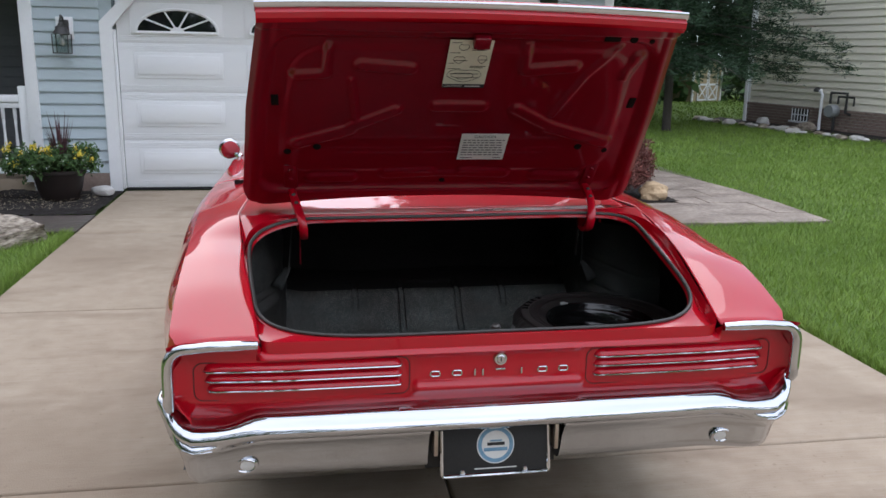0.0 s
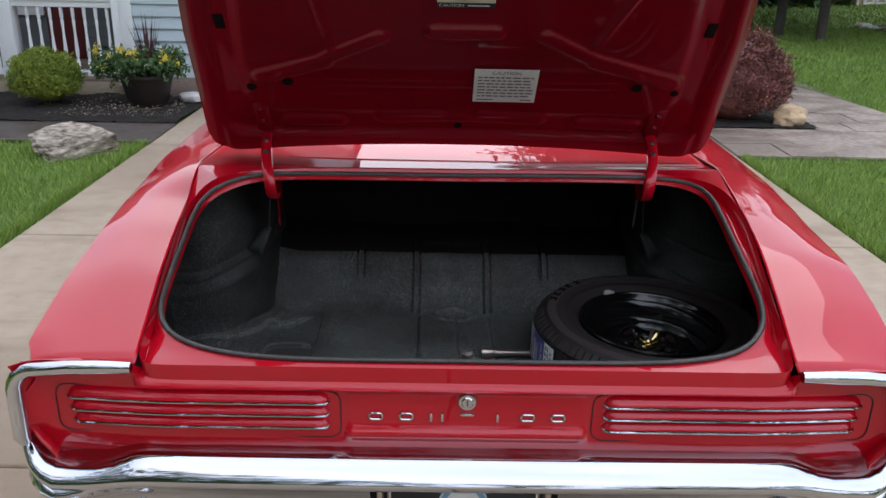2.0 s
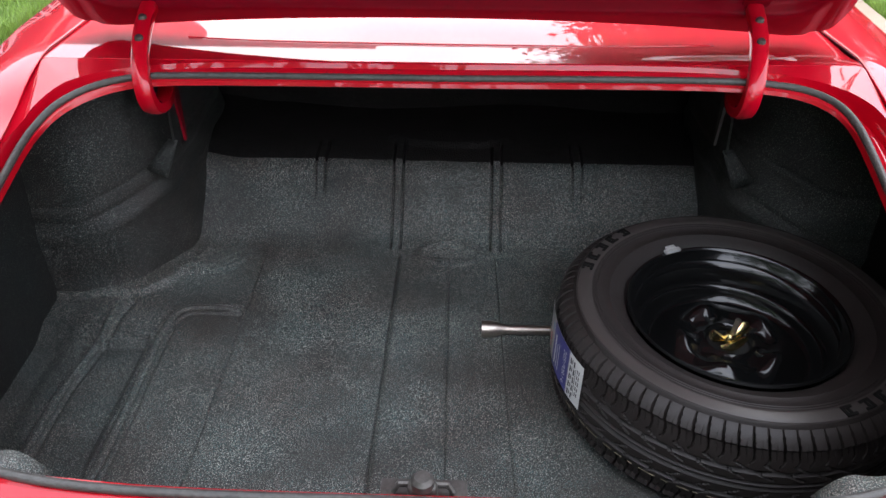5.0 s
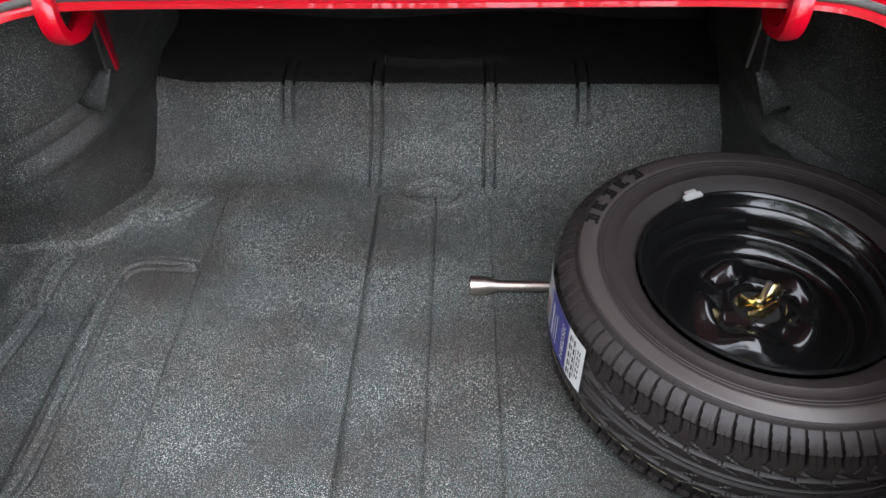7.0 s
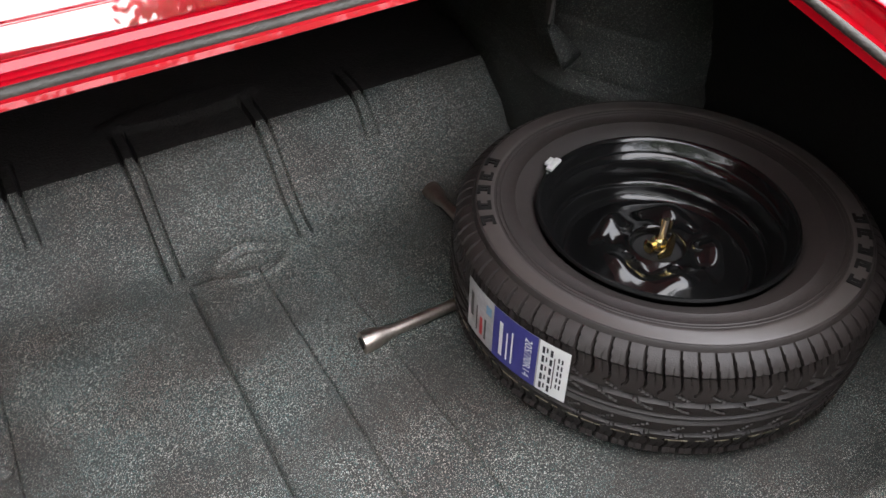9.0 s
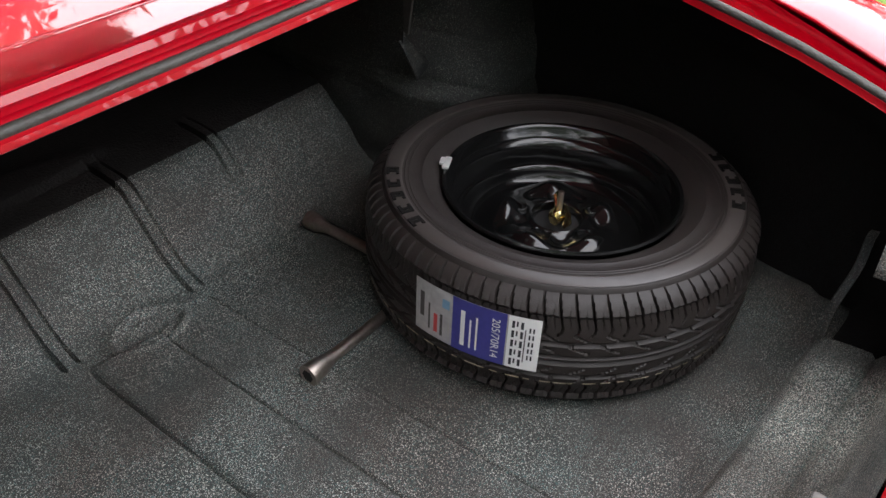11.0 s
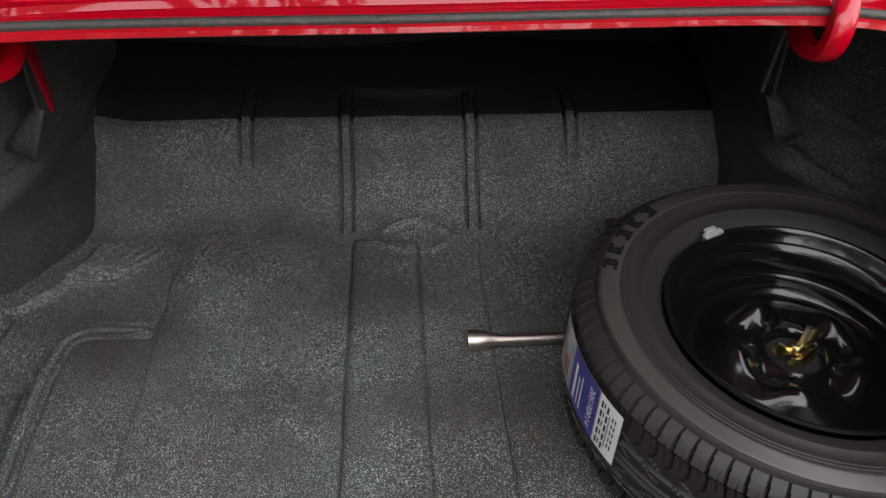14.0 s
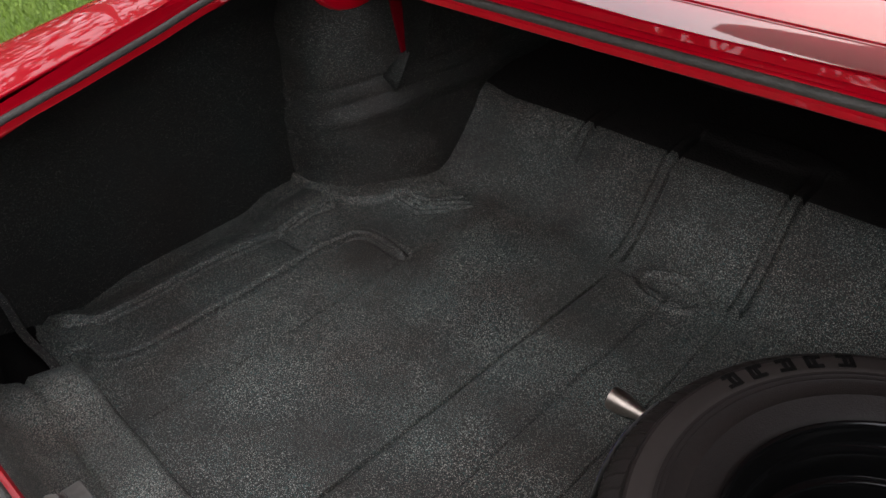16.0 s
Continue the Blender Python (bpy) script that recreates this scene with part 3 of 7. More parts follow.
def channel(a, v):
    p, q = opening(a, 0.012), channel_rim(a)
    w = p.lerp(q, v)
    w.z -= 0.010 * math.sin(math.pi * v) * smooth01((w.y - 0.03) / 0.12)
    front = smooth01((w.y - 0.79) / 0.02) * smooth01((0.64 - abs(w.x)) / 0.05)
    w.z += front * (0.009 * math.sin(math.pi * v) + 0.0045 * bead(v - 0.42, 0.10, 1) + 0.004 * bead(v - 0.74, 0.09, 1))
    d = Vector((w.x + 0.655 * (1 if w.x < 0 else -1), w.y - 0.16, 0)).length
    w.z -= 0.007 * max(0, 1 - d / 0.035)
    return w


part("trunk_channel", surf(channel, angles, list(np.linspace(0, 1, 29)), loop=True), RED, car)


def lip_edge(a, v):
    k = 0.25 + 0.75 * smooth01((opening(a).y - 0.62) / 0.14) + 1.2 * smooth01((0.07 - opening(a).y) / 0.02)
    grow, drop = ((0.012, 0.0), (0.003, -0.003), (-0.005 * k, 0.000), (-0.007 * k, 0.006), (-0.003, 0.010), (0.02, 0.011))[int(v)]
    return opening(a, grow, drop)


part("trunk_lip", surf(lip_edge, angles, range(6), loop=True), RED_LIP, car)
part("weatherstrip", tube([opening(a, 0.004, -0.005) for a in angles], 0.0064, 12, loop=True, flat=0.85), GASKET, car, "worn grey rubber weatherstrip")


def rim_top(a, n):
    """The channel's upper edge; n sets how tight its front corners are."""
    cx, cy = corner_curve(a, 34, n)
    y = 0.435 + cy * (0.437 if cy < 0 else 0.434)
    return Vector((cx * (gap_x(y) - 0.001), y, gap_z(y) - 0.001 + skew(cx, y)))


part("channel_wall", surf(lambda a, v: channel_rim(a).lerp(rim_top(a, 5.0), v), angles, [0, 0.15, 0.85, 1.0], loop=True), RED, car)
for s in (-1, 1):
    quad = [a if s > 0 else math.pi - a for a in np.linspace(0.0, math.pi / 2, 60)]
    part("channel_corner", surf(lambda a, v: rim_top(a, 5.0).lerp(rim_top(a, 90), v) + Vector((0, 0, 0.0015 * v)), quad, [0, 0.25, 0.5, 0.75, 1.0]), RED, car)

# ---- tail panel with louvres ----
PROFILE = [(0.030, 0.826), (0.012, 0.823), (-0.002, 0.819), (-0.011, 0.812), (-0.013, 0.806), (-0.008, 0.800), (-0.002, 0.796), (0.001, 0.788), (0.001, 0.76), (0.000, 0.735), (-0.001, 0.718), (-0.007, 0.713), (-0.010, 0.706), (-0.006, 0.697), (0.002, 0.69), (0.008, 0.676), (0.014, 0.655), (0.024, 0.63), (0.035, 0.60)]


def tail(x, k):
    y, z = PROFILE[int(k)]
    ax = abs(x)
    bend = 0.02 * smooth01((ax - 0.55) / 0.35)
    if ax > 0.235 and 5 <= k <= 14:
        y = min(y, 0.001) * (1 - smooth01((ax - 0.225) / 0.02)) + 0.004 * smooth01((ax - 0.225) / 0.02)
    f = smooth01((ax - 0.634) / 0.010)
    if k < 5:
        y, z = y + (0.006 - y) * f, z + (0.804 + 0.011 * (5 - k) - z) * f
    y -= 0.040 * max(0.0, (ax - 0.80) / 0.068) ** 2.2 * (1 - smooth01((0.718 - z) / 0.03))
    y -= 0.022 * f * max(0.0, (z - 0.80) / 0.055) ** 2
    return Vector((x, y + bend, z))


xs = list(np.linspace(-0.862, -0.25, 52)) + list(np.linspace(-0.245, -0.215, 5)) + list(np.linspace(-0.19, 0.19, 11)) + list(np.linspace(0.215, 0.245, 5)) + list(np.linspace(0.25, 0.862, 52))
part("tail_panel", surf(tail, xs, range(len(PROFILE))), RED, car, crease=50)


def slot_ring(x0, x1, z0, z1, r, y, n=6):
    pts = []
    for cx, cz, a0 in ((x1 - r, z1 - r, 0), (x0 + r, z1 - r, 90), (x0 + r, z0 + r, 180), (x1 - r, z0 + r, 270)):
        for k in range(n + 1):
            a = radians(a0 + 90 * k / n)
            pts.append(Vector((cx + r * math.cos(a), y, cz + r * math.sin(a))))
    return pts


for s in (-1, 1):
    ring = slot_ring(0.247, 0.806, 0.692, 0.796, 0.024, 0.0)
    part("grille_seam", tube([Vector((s * p.x, 0.0030 + 0.02 * smooth01((p.x - 0.55) / 0.35) - 0.0008 * (p.x > 0.79), p.z)) for p in ring], 0.0012, 6, loop=True), BLACK_MATT, car, "dark panel seam")
    for i, zl in enumerate((0.777, 0.7505, 0.724)):
        x0, x1 = 0.268, 0.780 - 0.004 * i
        out = lambda x: 0.004 + 0.02 * smooth01((x - 0.55) / 0.35)
        xs = [x0] + [x0 + d for d in (0.003, 0.008, 0.016)] + list(np.linspace(x0 + 0.03, x1 - 0.03, 14)) + [x1 - 0.016, x1 - 0.008, x1 - 0.003, x1]
        def louvre(x, k):
            q = min(1, math.sqrt(max(0, min(x - x0, x1 - x)) / 0.016))
            yy, zz = ((0.0, 0.018), (-0.006, 0.0145), (-0.014, 0.006), (-0.0165, 0.001), (-0.016, -0.003), (-0.006, -0.005), (0.002, -0.005))[int(k)]
            return Vector((s * x, out(x) + yy * q, zl + zz * (q if zz > 0 else 1)))
        lv = part("louvre", surf(louvre, xs, range(7)), RED, car)
        part("louvre_trim", tube([Vector((s * x, out(x) - 0.0175 * min(1, 0.25 + math.sqrt(max(0, min(x - x0, x1 - x)) / 0.02)), zl - 0.001)) for x in xs], 0.0028, 8), CHROME, lv, "thin bright metal trim")
    # chrome corner moulding and the concave red end of the quarter panel
    path = [Vector((s * 0.640, -0.012, 0.849)), Vector((s * 0.70, -0.016, 0.851)), Vector((s * 0.76, -0.020, 0.852)), Vector((s * 0.80, -0.022, 0.849))]
    for a in (80, 60, 40, 20, 5):
        path.append(Vector((s * (0.820 + 0.042 * math.cos(radians(a))), -0.022, 0.804 + 0.044 * math.sin(radians(a)))))
    path += [Vector((s * 0.864, -0.020, z)) for z in (0.78, 0.755, 0.73, 0.70)] + [Vector((s * 0.862, -0.014, 0.685))]
    part("corner_moulding", tube(path, [0.011] + [0.0135] * (len(path) - 2) + [0.011], 12, flat=1.15), CHROME, car, "chrome corner moulding")
    part("tail_corner", surf(lambda i, v: path[int(i)].lerp(Vector((s * (0.862 if i > 4 else abs(path[int(i)].x)), 0.012, path[int(i)].z + 0.004)), v), range(len(path)), [0, 0.5, 1]), RED, car, crease=60)

# lock, and the maker's word as plain bright bars
lock = part("trunk_lock", lathe([(0, 0.012), (0.010, 0.012), (0.012, 0.010), (0.0165, 0.010), (0.019, 0.006), (0.021, 0.0)], 28, m=pose(0, 0.001, 0.781, 90, 0, 0)), CHROME, car, "round chrome trunk lock")
part("key_slot", box(-0.0012, 0.0012, -0.0125, -0.010, 0.775, 0.787), BLACK_MATT, lock)
for i in range(7):
    x = -0.178 + 0.0595 * i
    bm = bmesh.new()
    if i in (0, 1, 5, 6):
        tube([Vector((p.x, -0.002, p.z)) for p in slot_ring(x - 0.0125, x + 0.0125, 0.7375, 0.7515, 0.005, 0, 4)], 0.0024, 8, bm, loop=True)
    elif i == 2:
        for d in (-0.011, 0.011):
            box(x + d - 0.0024, x + d + 0.0024, -0.006, 0.001, 0.7355, 0.7535, 0.0012, bm)
    elif i == 3:
        box(x - 0.0135, x + 0.0135, -0.006, 0.001, 0.7485, 0.7535, 0.0015, bm)
    else:
        box(x - 0.0024, x + 0.0024, -0.006, 0.001, 0.7355, 0.7535, 0.0012, bm)
    part("emblem_bar", bm, CHROME, car, "small chrome badge shape")

# ---- rear bumper ----


def bumper_path(t):
    """t from -1 to 1 along the bumper: its plan and the outward direction."""
    s = 1 if t >= 0 else -1
    a = abs(t)
    if a < 0.72:
        x = 0.83 * a / 0.72
        y = 0.0 + 0.013 * (x / 0.83) ** 2.2
        n = Vector((0.10 * (x / 0.83), -1, 0))
    else:
        q = (a - 0.72) / 0.28
        ang = min(1, q / 0.5) * radians(84)
        x = 0.83 + 0.074 * math.sin(ang)
        y = 0.013 + 0.060 * (1 - math.cos(ang)) + max(0, q - 0.5) * 0.14
        n = Vector((math.sin(ang) + 0.1 * math.cos(ang), -math.cos(ang), 0))
    n.normalize()
    return Vector((s * x, y, 0)), Vector((s * n.x, n.y, 0)), x


def bumper_point(t, k, lower=False):
    p, n, x = bumper_path(t)
    dip, crease_dip = -0.028 * smooth01((x - 0.64) / 0.10), -0.014 * smooth01((x - 0.62) / 0.16)
    rows = [(-0.050, 0.656 + dip), (-0.028, 0.664 + dip), (-0.010, 0.666 + dip), (0.022, 0.654 + (dip + crease_dip) / 2), (0.048, 0.634 + crease_dip), (0.058, 0.622 + crease_dip), (0.058, 0.612 + crease_dip), (0.050, 0.602 + crease_dip),
            (0.032, 0.590 + crease_dip), (0.006, 0.568 + crease_dip * 0.6), (-0.012, 0.53), (-0.022, 0.49), (-0.032, 0.462), (-0.050, 0.450), (-0.075, 0.452)]
    end = [(-0.014, 0.686), (-0.009, 0.691), (-0.003, 0.693), (0.001, 0.691), (0.004, 0.687), (0.006, 0.681), (0.006, 0.674), (0.004, 0.664), (-0.002, 0.643), (-0.012, 0.61), (-0.036, 0.57), (-0.064, 0.53), (-0.090, 0.50), (-0.103, 0.488), (-0.105, 0.49)]
    o, z = rows[int(k)]
    if k >= 8:
        o += 0.034 * smooth01((x - 0.62) / 0.2)
    e = smooth01((x - 0.81) / 0.09)
    o, z = o + (end[int(k)][0] - o) * e, z + (end[int(k)][1] - z) * e
    q = p + n * o
    q.z = z
    return q


ts = list(np.linspace(-1, -0.72, 22)) + list(np.linspace(-0.70, -0.18, 24)) + [-0.165]
ts = ts + list(np.linspace(-0.15, 0.15, 9)) + [-t for t in reversed(ts)]
bumper = thick(part("rear_bumper", surf(bumper_point, ts, range(0, 9)), CHROME, car, "long chrome rear bumper", crease=50), 0.003)
for s in (-1, 1):
    side_ts = [s * t for t in [0.158, 0.166, 0.18] + list(np.linspace(0.20, 0.72, 22)) + list(np.linspace(0.735, 1, 20))]
    def apron(t, k):
        q = bumper_point(t, k)
        if abs(t) < 0.166:
            q.y += 0.045
        return q
    thick(part("bumper_apron", surf(apron, side_ts, range(8, 15)), CHROME, bumper, "lower chrome bumper face", crease=50), 0.003)
    p, n, x = bumper_path(s * 0.615)
    m = Matrix.Translation((s * 0.684, 0.0200, 0.500)) @ pose(0, 0, 0, 103, 0, s * 3) @ Matrix.Diagonal((1, 1, 0.6, 1))
    ring = part("marker_light", lathe([(0.020, 0.004), (0.0225, 0.009), (0.027, 0.010), (0.030, 0.006), (0.031, -0.004)], 32, m=m @ Matrix.Diagonal((1.15, 0.85, 1, 1))), CHROME, bumper, "small round lamp in chrome ring")
    part("lens", lathe([(0, 0.007), (0.012, 0.0065), (0.021, 0.003), (0.022, -0.003)], 24, m=m @ Matrix.Diagonal((1.15, 0.85, 1, 1))), CLEAR, ring)
    # a black cap draws the shade of the gap over the bumper end
    part("bumper_notch", lathe([(0, 0.006), (0.005, 0.005), (0.008, 0.002), (0.0085, -0.006)], 16, m=Matrix.Translation((s * 0.862, -0.008, 0.686)) @ pose(0, 0, 0, 80, 0, s * 20)), SHADE_BLACK, bumper, "black cap painted as the shade in the gap above the bumper end")
    part("bolt", lathe([(0, 0.004), (0.004, 0.004), (0.0055, 0)], 10, m=Matrix.Translation((s * 0.66, 0.0135, 0.548)) @ pose(0, 0, 0, 90, 0, 0)), BLACK_MATT, bumper)
    part("plate_bracket", box(s * 0.172 - 0.006, s * 0.172 + 0.006, 0.0, 0.05, 0.50, 0.578, 0.003), STEEL, bumper)
part("plate_recess", box(-0.19, 0.19, 0.070, 0.080, 0.43, 0.61), BLACK_MATT, bumper)

# licence plate with a round emblem in plain shapes
PLATE = Matrix.Translation((0, 0.030, 0.585)) @ Matrix.Rotation(radians(-10), 4, "X") @ Matrix.Translation((0, 0.034, -0.574))
plate = part("licence_plate", box(-0.150, 0.150, -0.034, -0.031, 0.424, 0.574, 0.001), BLACK_MATT, car, "black plate with round blue and white emblem")
part("plate_border", tube([Vector((p.x, -0.034, p.z)) for p in slot_ring(-0.153, 0.153, 0.421, 0.577, 0.008, 0)], 0.0055, 8, loop=True), CHROME, plate, "chrome plate frame")
disc = lambda r, y, z0=0.505, seg=36: lathe([(0, 0), (r, 0), (r, -0.001)], seg, m=pose(0, y, z0, 90, 0, 0))
part("emblem_disc", disc(0.054, -0.0352), PAPER, plate)
part("emblem_ring", lathe([(0.040, 0), (0.051, 0), (0.051, -0.0006), (0.040, -0.0006)], 36, m=pose(0, -0.0360, 0.505, 90, 0, 0), closed=True), EMBLEM_BLUE, plate)
part("emblem_band", box(-0.034, 0.034, -0.0366, -0.0358, 0.487, 0.497, 0.0003), EMBLEM_BLUE, plate)
part("emblem_band", box(-0.024, 0.026, -0.0366, -0.0358, 0.503, 0.512, 0.0003), INK, plate)
part("emblem_band", box(-0.016, 0.018, -0.0366, -0.0358, 0.514, 0.519, 0.0003), EMBLEM_BLUE, plate)
part("print_bar", box(-0.06, 0.06, -0.0350, -0.0342, 0.437, 0.440), PAPER, plate)
for x in (-0.095, 0.085):
    for z in (0.566, 0.432):
        part("bolt", lathe([(0, 0.006), (0.005, 0.006), (0.008, 0.003), (0.009, 0)], 12, m=pose(x, -0.0345, z, 90, 0, 0)), CHROME, plate)

plate.matrix_basis = PLATE

# ---- trunk interior ----
FLOOR_Z = 0.474


def seg_dist(x, y, pts):
    best = 9.0
    for (ax, ay), (bx, by) in zip(pts, pts[1:]):
        dx, dy = bx - ax, by - ay
        t = min(max(((x - ax) * dx + (y - ay) * dy) / (dx * dx + dy * dy), 0), 1)
        best = min(best, math.hypot(x - ax - t * dx, y - ay - t * dy))
    return best


BEAD_A = [(-0.44, 0.822), (-0.506, 0.827), (-0.54, 0.824), (-0.56, 0.808), (-0.57, 0.783), (-0.574, 0.723), (-0.574, 0.613), (-0.570, 0.515), (-0.572, 0.37), (-0.585, 0.315), (-0.61, 0.286), (-0.65, 0.272)]
BEAD_B = [(-0.685, 0.845), (-0.697, 0.80), (-0.700, 0.72), (-0.708, 0.653), (-0.718, 0.58), (-0.716, 0.41), (-0.724, 0.34), (-0.745, 0.30), (-0.79, 0.283)]
BEAD_C = [(-0.578, 0.73), (-0.639, 0.726), (-0.695, 0.726)]
LEDGE = [(-0.86, 0.874), (-0.75, 0.872), (-0.66, 0.878), (-0.606, 0.915), (-0.575, 0.975), (-0.558, 1.04)]
WRINKLES = ([(-0.61, 0.948), (-0.54, 0.965), (-0.475, 1.04)], [(-0.60, 0.943), (-0.53, 0.953), (-0.47, 1.01)], [(-0.585, 0.936), (-0.52, 0.941), (-0.48, 0.985)], [(-0.58, 0.965), (-0.53, 0.99), (-0.50, 1.05)], [(-0.56, 0.955), (-0.50, 0.975), (-0.455, 1.03)])


def floor_point(x, y):
    z = FLOOR_Z
    kick = lerp(y, (1.04, 0), (1.075, 0.005), (1.105, 0.018), (1.135, 0.042), (1.16, 0.075), (1.19, 0.112), (1.208, 0.137), (1.222, 0.148), (1.236, 0.1535), (1.26, 0.156), (1.32, 0.158), (1.56, 0.158))
    z += kick
    slope = smooth01((y - 1.10) / 0.06) * (1 - smooth01((y - 1.27) / 0.05))
    u = x
    x += lerp(u, (-0.35, 0), (-0.112, 0.004), (0.009, -0.012), (0.124, -0.03), (0.35, 0)) * min(0, y - 1.06)
    for x0, low in ((-0.124, 1.06), (0.112, 1.06), (0.305, 1.165), (-0.312, 1.165)):
        k = smooth01((y - low) / 0.02) * (1 - smooth01((y - 1.29) / 0.03))
        z += k * (0.004 * smooth01((0.0105 - abs(u - x0)) / 0.004) - bead(abs(u - x0) - 0.0115, 0.0045, 0.010))
    for pts, w, h in ((BEAD_A, 0.0085, 0.007), (BEAD_B, 0.0095, 0.007), (BEAD_C, 0.008, 0.011)):
        if x < -0.38:
            d = seg_dist(x, y, pts)
            z += h * max(0.0, 1 - (d / (1.25 * w)) ** 2) ** 1.2 - bead(d - 1.45 * w, 0.008, 0.006) if d < 1.25 * w else -bead(d - 1.45 * w, 0.008, 0.006)
    if y < 1.045:
        fade = smooth01((1.045 - y) / 0.02)
        for x0, deep in ((-0.112, 0.0065), (0.006, 0.0045), (0.112, 0.0045), (-0.422, 0.0045)):
            z -= fade * bead(u - x0, 0.0034, deep)
        z += fade * 0.005 * smooth01((x + 0.112) / 0.01) * smooth01((0.009 - x) / 0.01)
    r = math.hypot((x + 0.002) / 1.7, y - 1.045)
    z += bead(r - 0.038, 0.008, 0.0065) + bead(r - 0.021, 0.006, 0.004) - 0.003 * smooth01((0.038 - r) / 0.01)
    z += bead(abs(x + 0.002) - 0.088, 0.03, 0.004) * bead(y - 1.04 - 0.03 * math.sin(30 * x) * 0.3, 0.01, 1)
    # wrinkled mat and dents beside the wheelhouse
    if x < -0.42 and 0.85 < y < 1.08:
        for pts in WRINKLES:
            z += bead(seg_dist(x, y, pts), 0.006, 0.0045)
        z += bead(seg_dist(x, y, LEDGE), 0.011, 0.012)
    z += bead(math.hypot(x + 0.578, y - 0.729) - 0.013, 0.006, 0.006) * (x < -0.5) + 0.022 * smooth01((-0.50 - x) / 0.16) * smooth01((y - 0.86) / 0.10)
    # shallow swage and a hollow on the raised part over the axle
    z += 0.011 * smooth01((1 - math.hypot(u / 0.165, (y - 1.335) / 0.045)) / 0.25) - 0.012 * math.exp(-((u + 0.50) / 0.05) ** 2 - ((y - 1.09) / 0.045) ** 2)
    z += 0.0025 * noise.noise(Vector((x * 5, y * 5, 0))) + 0.0012 * noise.noise(Vector((x * 17, y * 17, 5)))
    # the floor lies lower between the two long beads and outside them
    z -= (0.014 * smooth01((-0.588 - x) / 0.02) + 0.004 * smooth01((-0.712 - x) / 0.02)) * smooth01((y - 0.30) / 0.05) * smooth01((0.80 - y) / 0.08)
    # and falls away at the sides
    z -= 0.014 * smooth01((abs(x) - 0.745) / 0.06) * (1 - smooth01((y - 0.9) / 0.1))
    # edge flange towards the tail
    z -= 0.012 * smooth01((0.262 - y) / 0.03)
    return Vector((x, y, z))


fx = list(np.arange(-0.86, -0.74, 0.0072)) + list(np.arange(-0.74, -0.41, 0.0026)) + list(np.arange(-0.41, 0.8601, 0.0072))
for c in (-0.112, 0.006, 0.112, -0.422):
    fx += [c + d for d in (-0.0085, -0.0062, -0.0048, -0.0034, -0.002, 0.0, 0.002, 0.0034, 0.0048, 0.0062, 0.0085)]
for c in (-0.124, 0.112, 0.305, -0.312):
    fx += [c + d * k for d in (-1, 1) for k in (0.0175, 0.016, 0.0145, 0.013, 0.0115, 0.010, 0.0085, 0.007, 0.004)]
fx = sorted(set(round(v, 4) for v in fx))
fy = list(np.arange(0.12, 0.70, 0.0078)) + list(np.arange(0.70, 0.86, 0.0028)) + list(np.arange(0.86, 1.07, 0.0034)) + list(np.arange(1.07, 1.40, 0.0070)) + list(np.arange(1.40, 1.56, 0.02))
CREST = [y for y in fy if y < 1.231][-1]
# floor past the crest is split off and blackened to paint its shade
part("shaded_shelf", surf(floor_point, fx, [y for y in fy if y >= CREST]), BOARD_AND_SHADE, car, "floor past the crest with its shade put into a black colour", crease=60)
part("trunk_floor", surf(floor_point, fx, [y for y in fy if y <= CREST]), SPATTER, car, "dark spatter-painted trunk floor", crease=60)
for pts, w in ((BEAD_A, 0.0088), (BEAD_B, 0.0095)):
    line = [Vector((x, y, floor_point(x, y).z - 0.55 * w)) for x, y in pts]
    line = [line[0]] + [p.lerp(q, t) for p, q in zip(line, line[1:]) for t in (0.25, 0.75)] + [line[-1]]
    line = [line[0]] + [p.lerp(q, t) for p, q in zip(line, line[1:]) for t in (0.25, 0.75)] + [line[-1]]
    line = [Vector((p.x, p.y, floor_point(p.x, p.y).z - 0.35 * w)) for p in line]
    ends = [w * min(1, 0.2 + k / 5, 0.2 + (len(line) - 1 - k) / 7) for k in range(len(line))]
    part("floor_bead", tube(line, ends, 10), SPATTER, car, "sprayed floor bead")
part("bulkhead", surf(lambda x, z: Vector((x, 1.53 + 0.02 * math.sin(x * 9) + 0.10 * (z - 0.6) + 0.012 * bead(z - 0.72 - 0.05 * x * x, 0.03, 1), z)), np.linspace(-0.80, 0.80, 60), np.linspace(0.40, 1.035, 26)), BOARD_AND_SHADE, car, "black bulkhead behind the seat")
TAIL_IN = ((0.0, 0.236, 0.455), (0.06, 0.226, 0.462), (0.10, 0.217, 0.488), (0.14, 0.209, 0.500), (0.30, 0.146, 0.512), (0.33, 0.138, 0.503), (0.36, 0.130, 0.515), (0.48, 0.10, 0.530), (0.55, 0.085, 0.57), (0.75, 0.072, 0.69), (1.0, 0.055, 0.82))
tail_shift = lambda x, v: (0.010 - 0.05 * x) * (1 - smooth01((v - 0.36) / 0.5))


def tail_in(x, v, sink=0.0):
    ks, ys, zs = zip(*TAIL_IN)
    return Vector((x, tail_shift(x, v) - sink + float(np.interp(v, ks, ys)) + 0.006 * noise.noise(Vector((x * 9, v * 5, 0))), float(np.interp(v, ks, zs)) - sink - 0.022 * smooth01((abs(x) - 0.57) / 0.08) * smooth01((v - 0.05) / 0.1) * smooth01((0.6 - v) / 0.2) + 0.006 * noise.noise(Vector((x * 7, v * 6, 3)))))


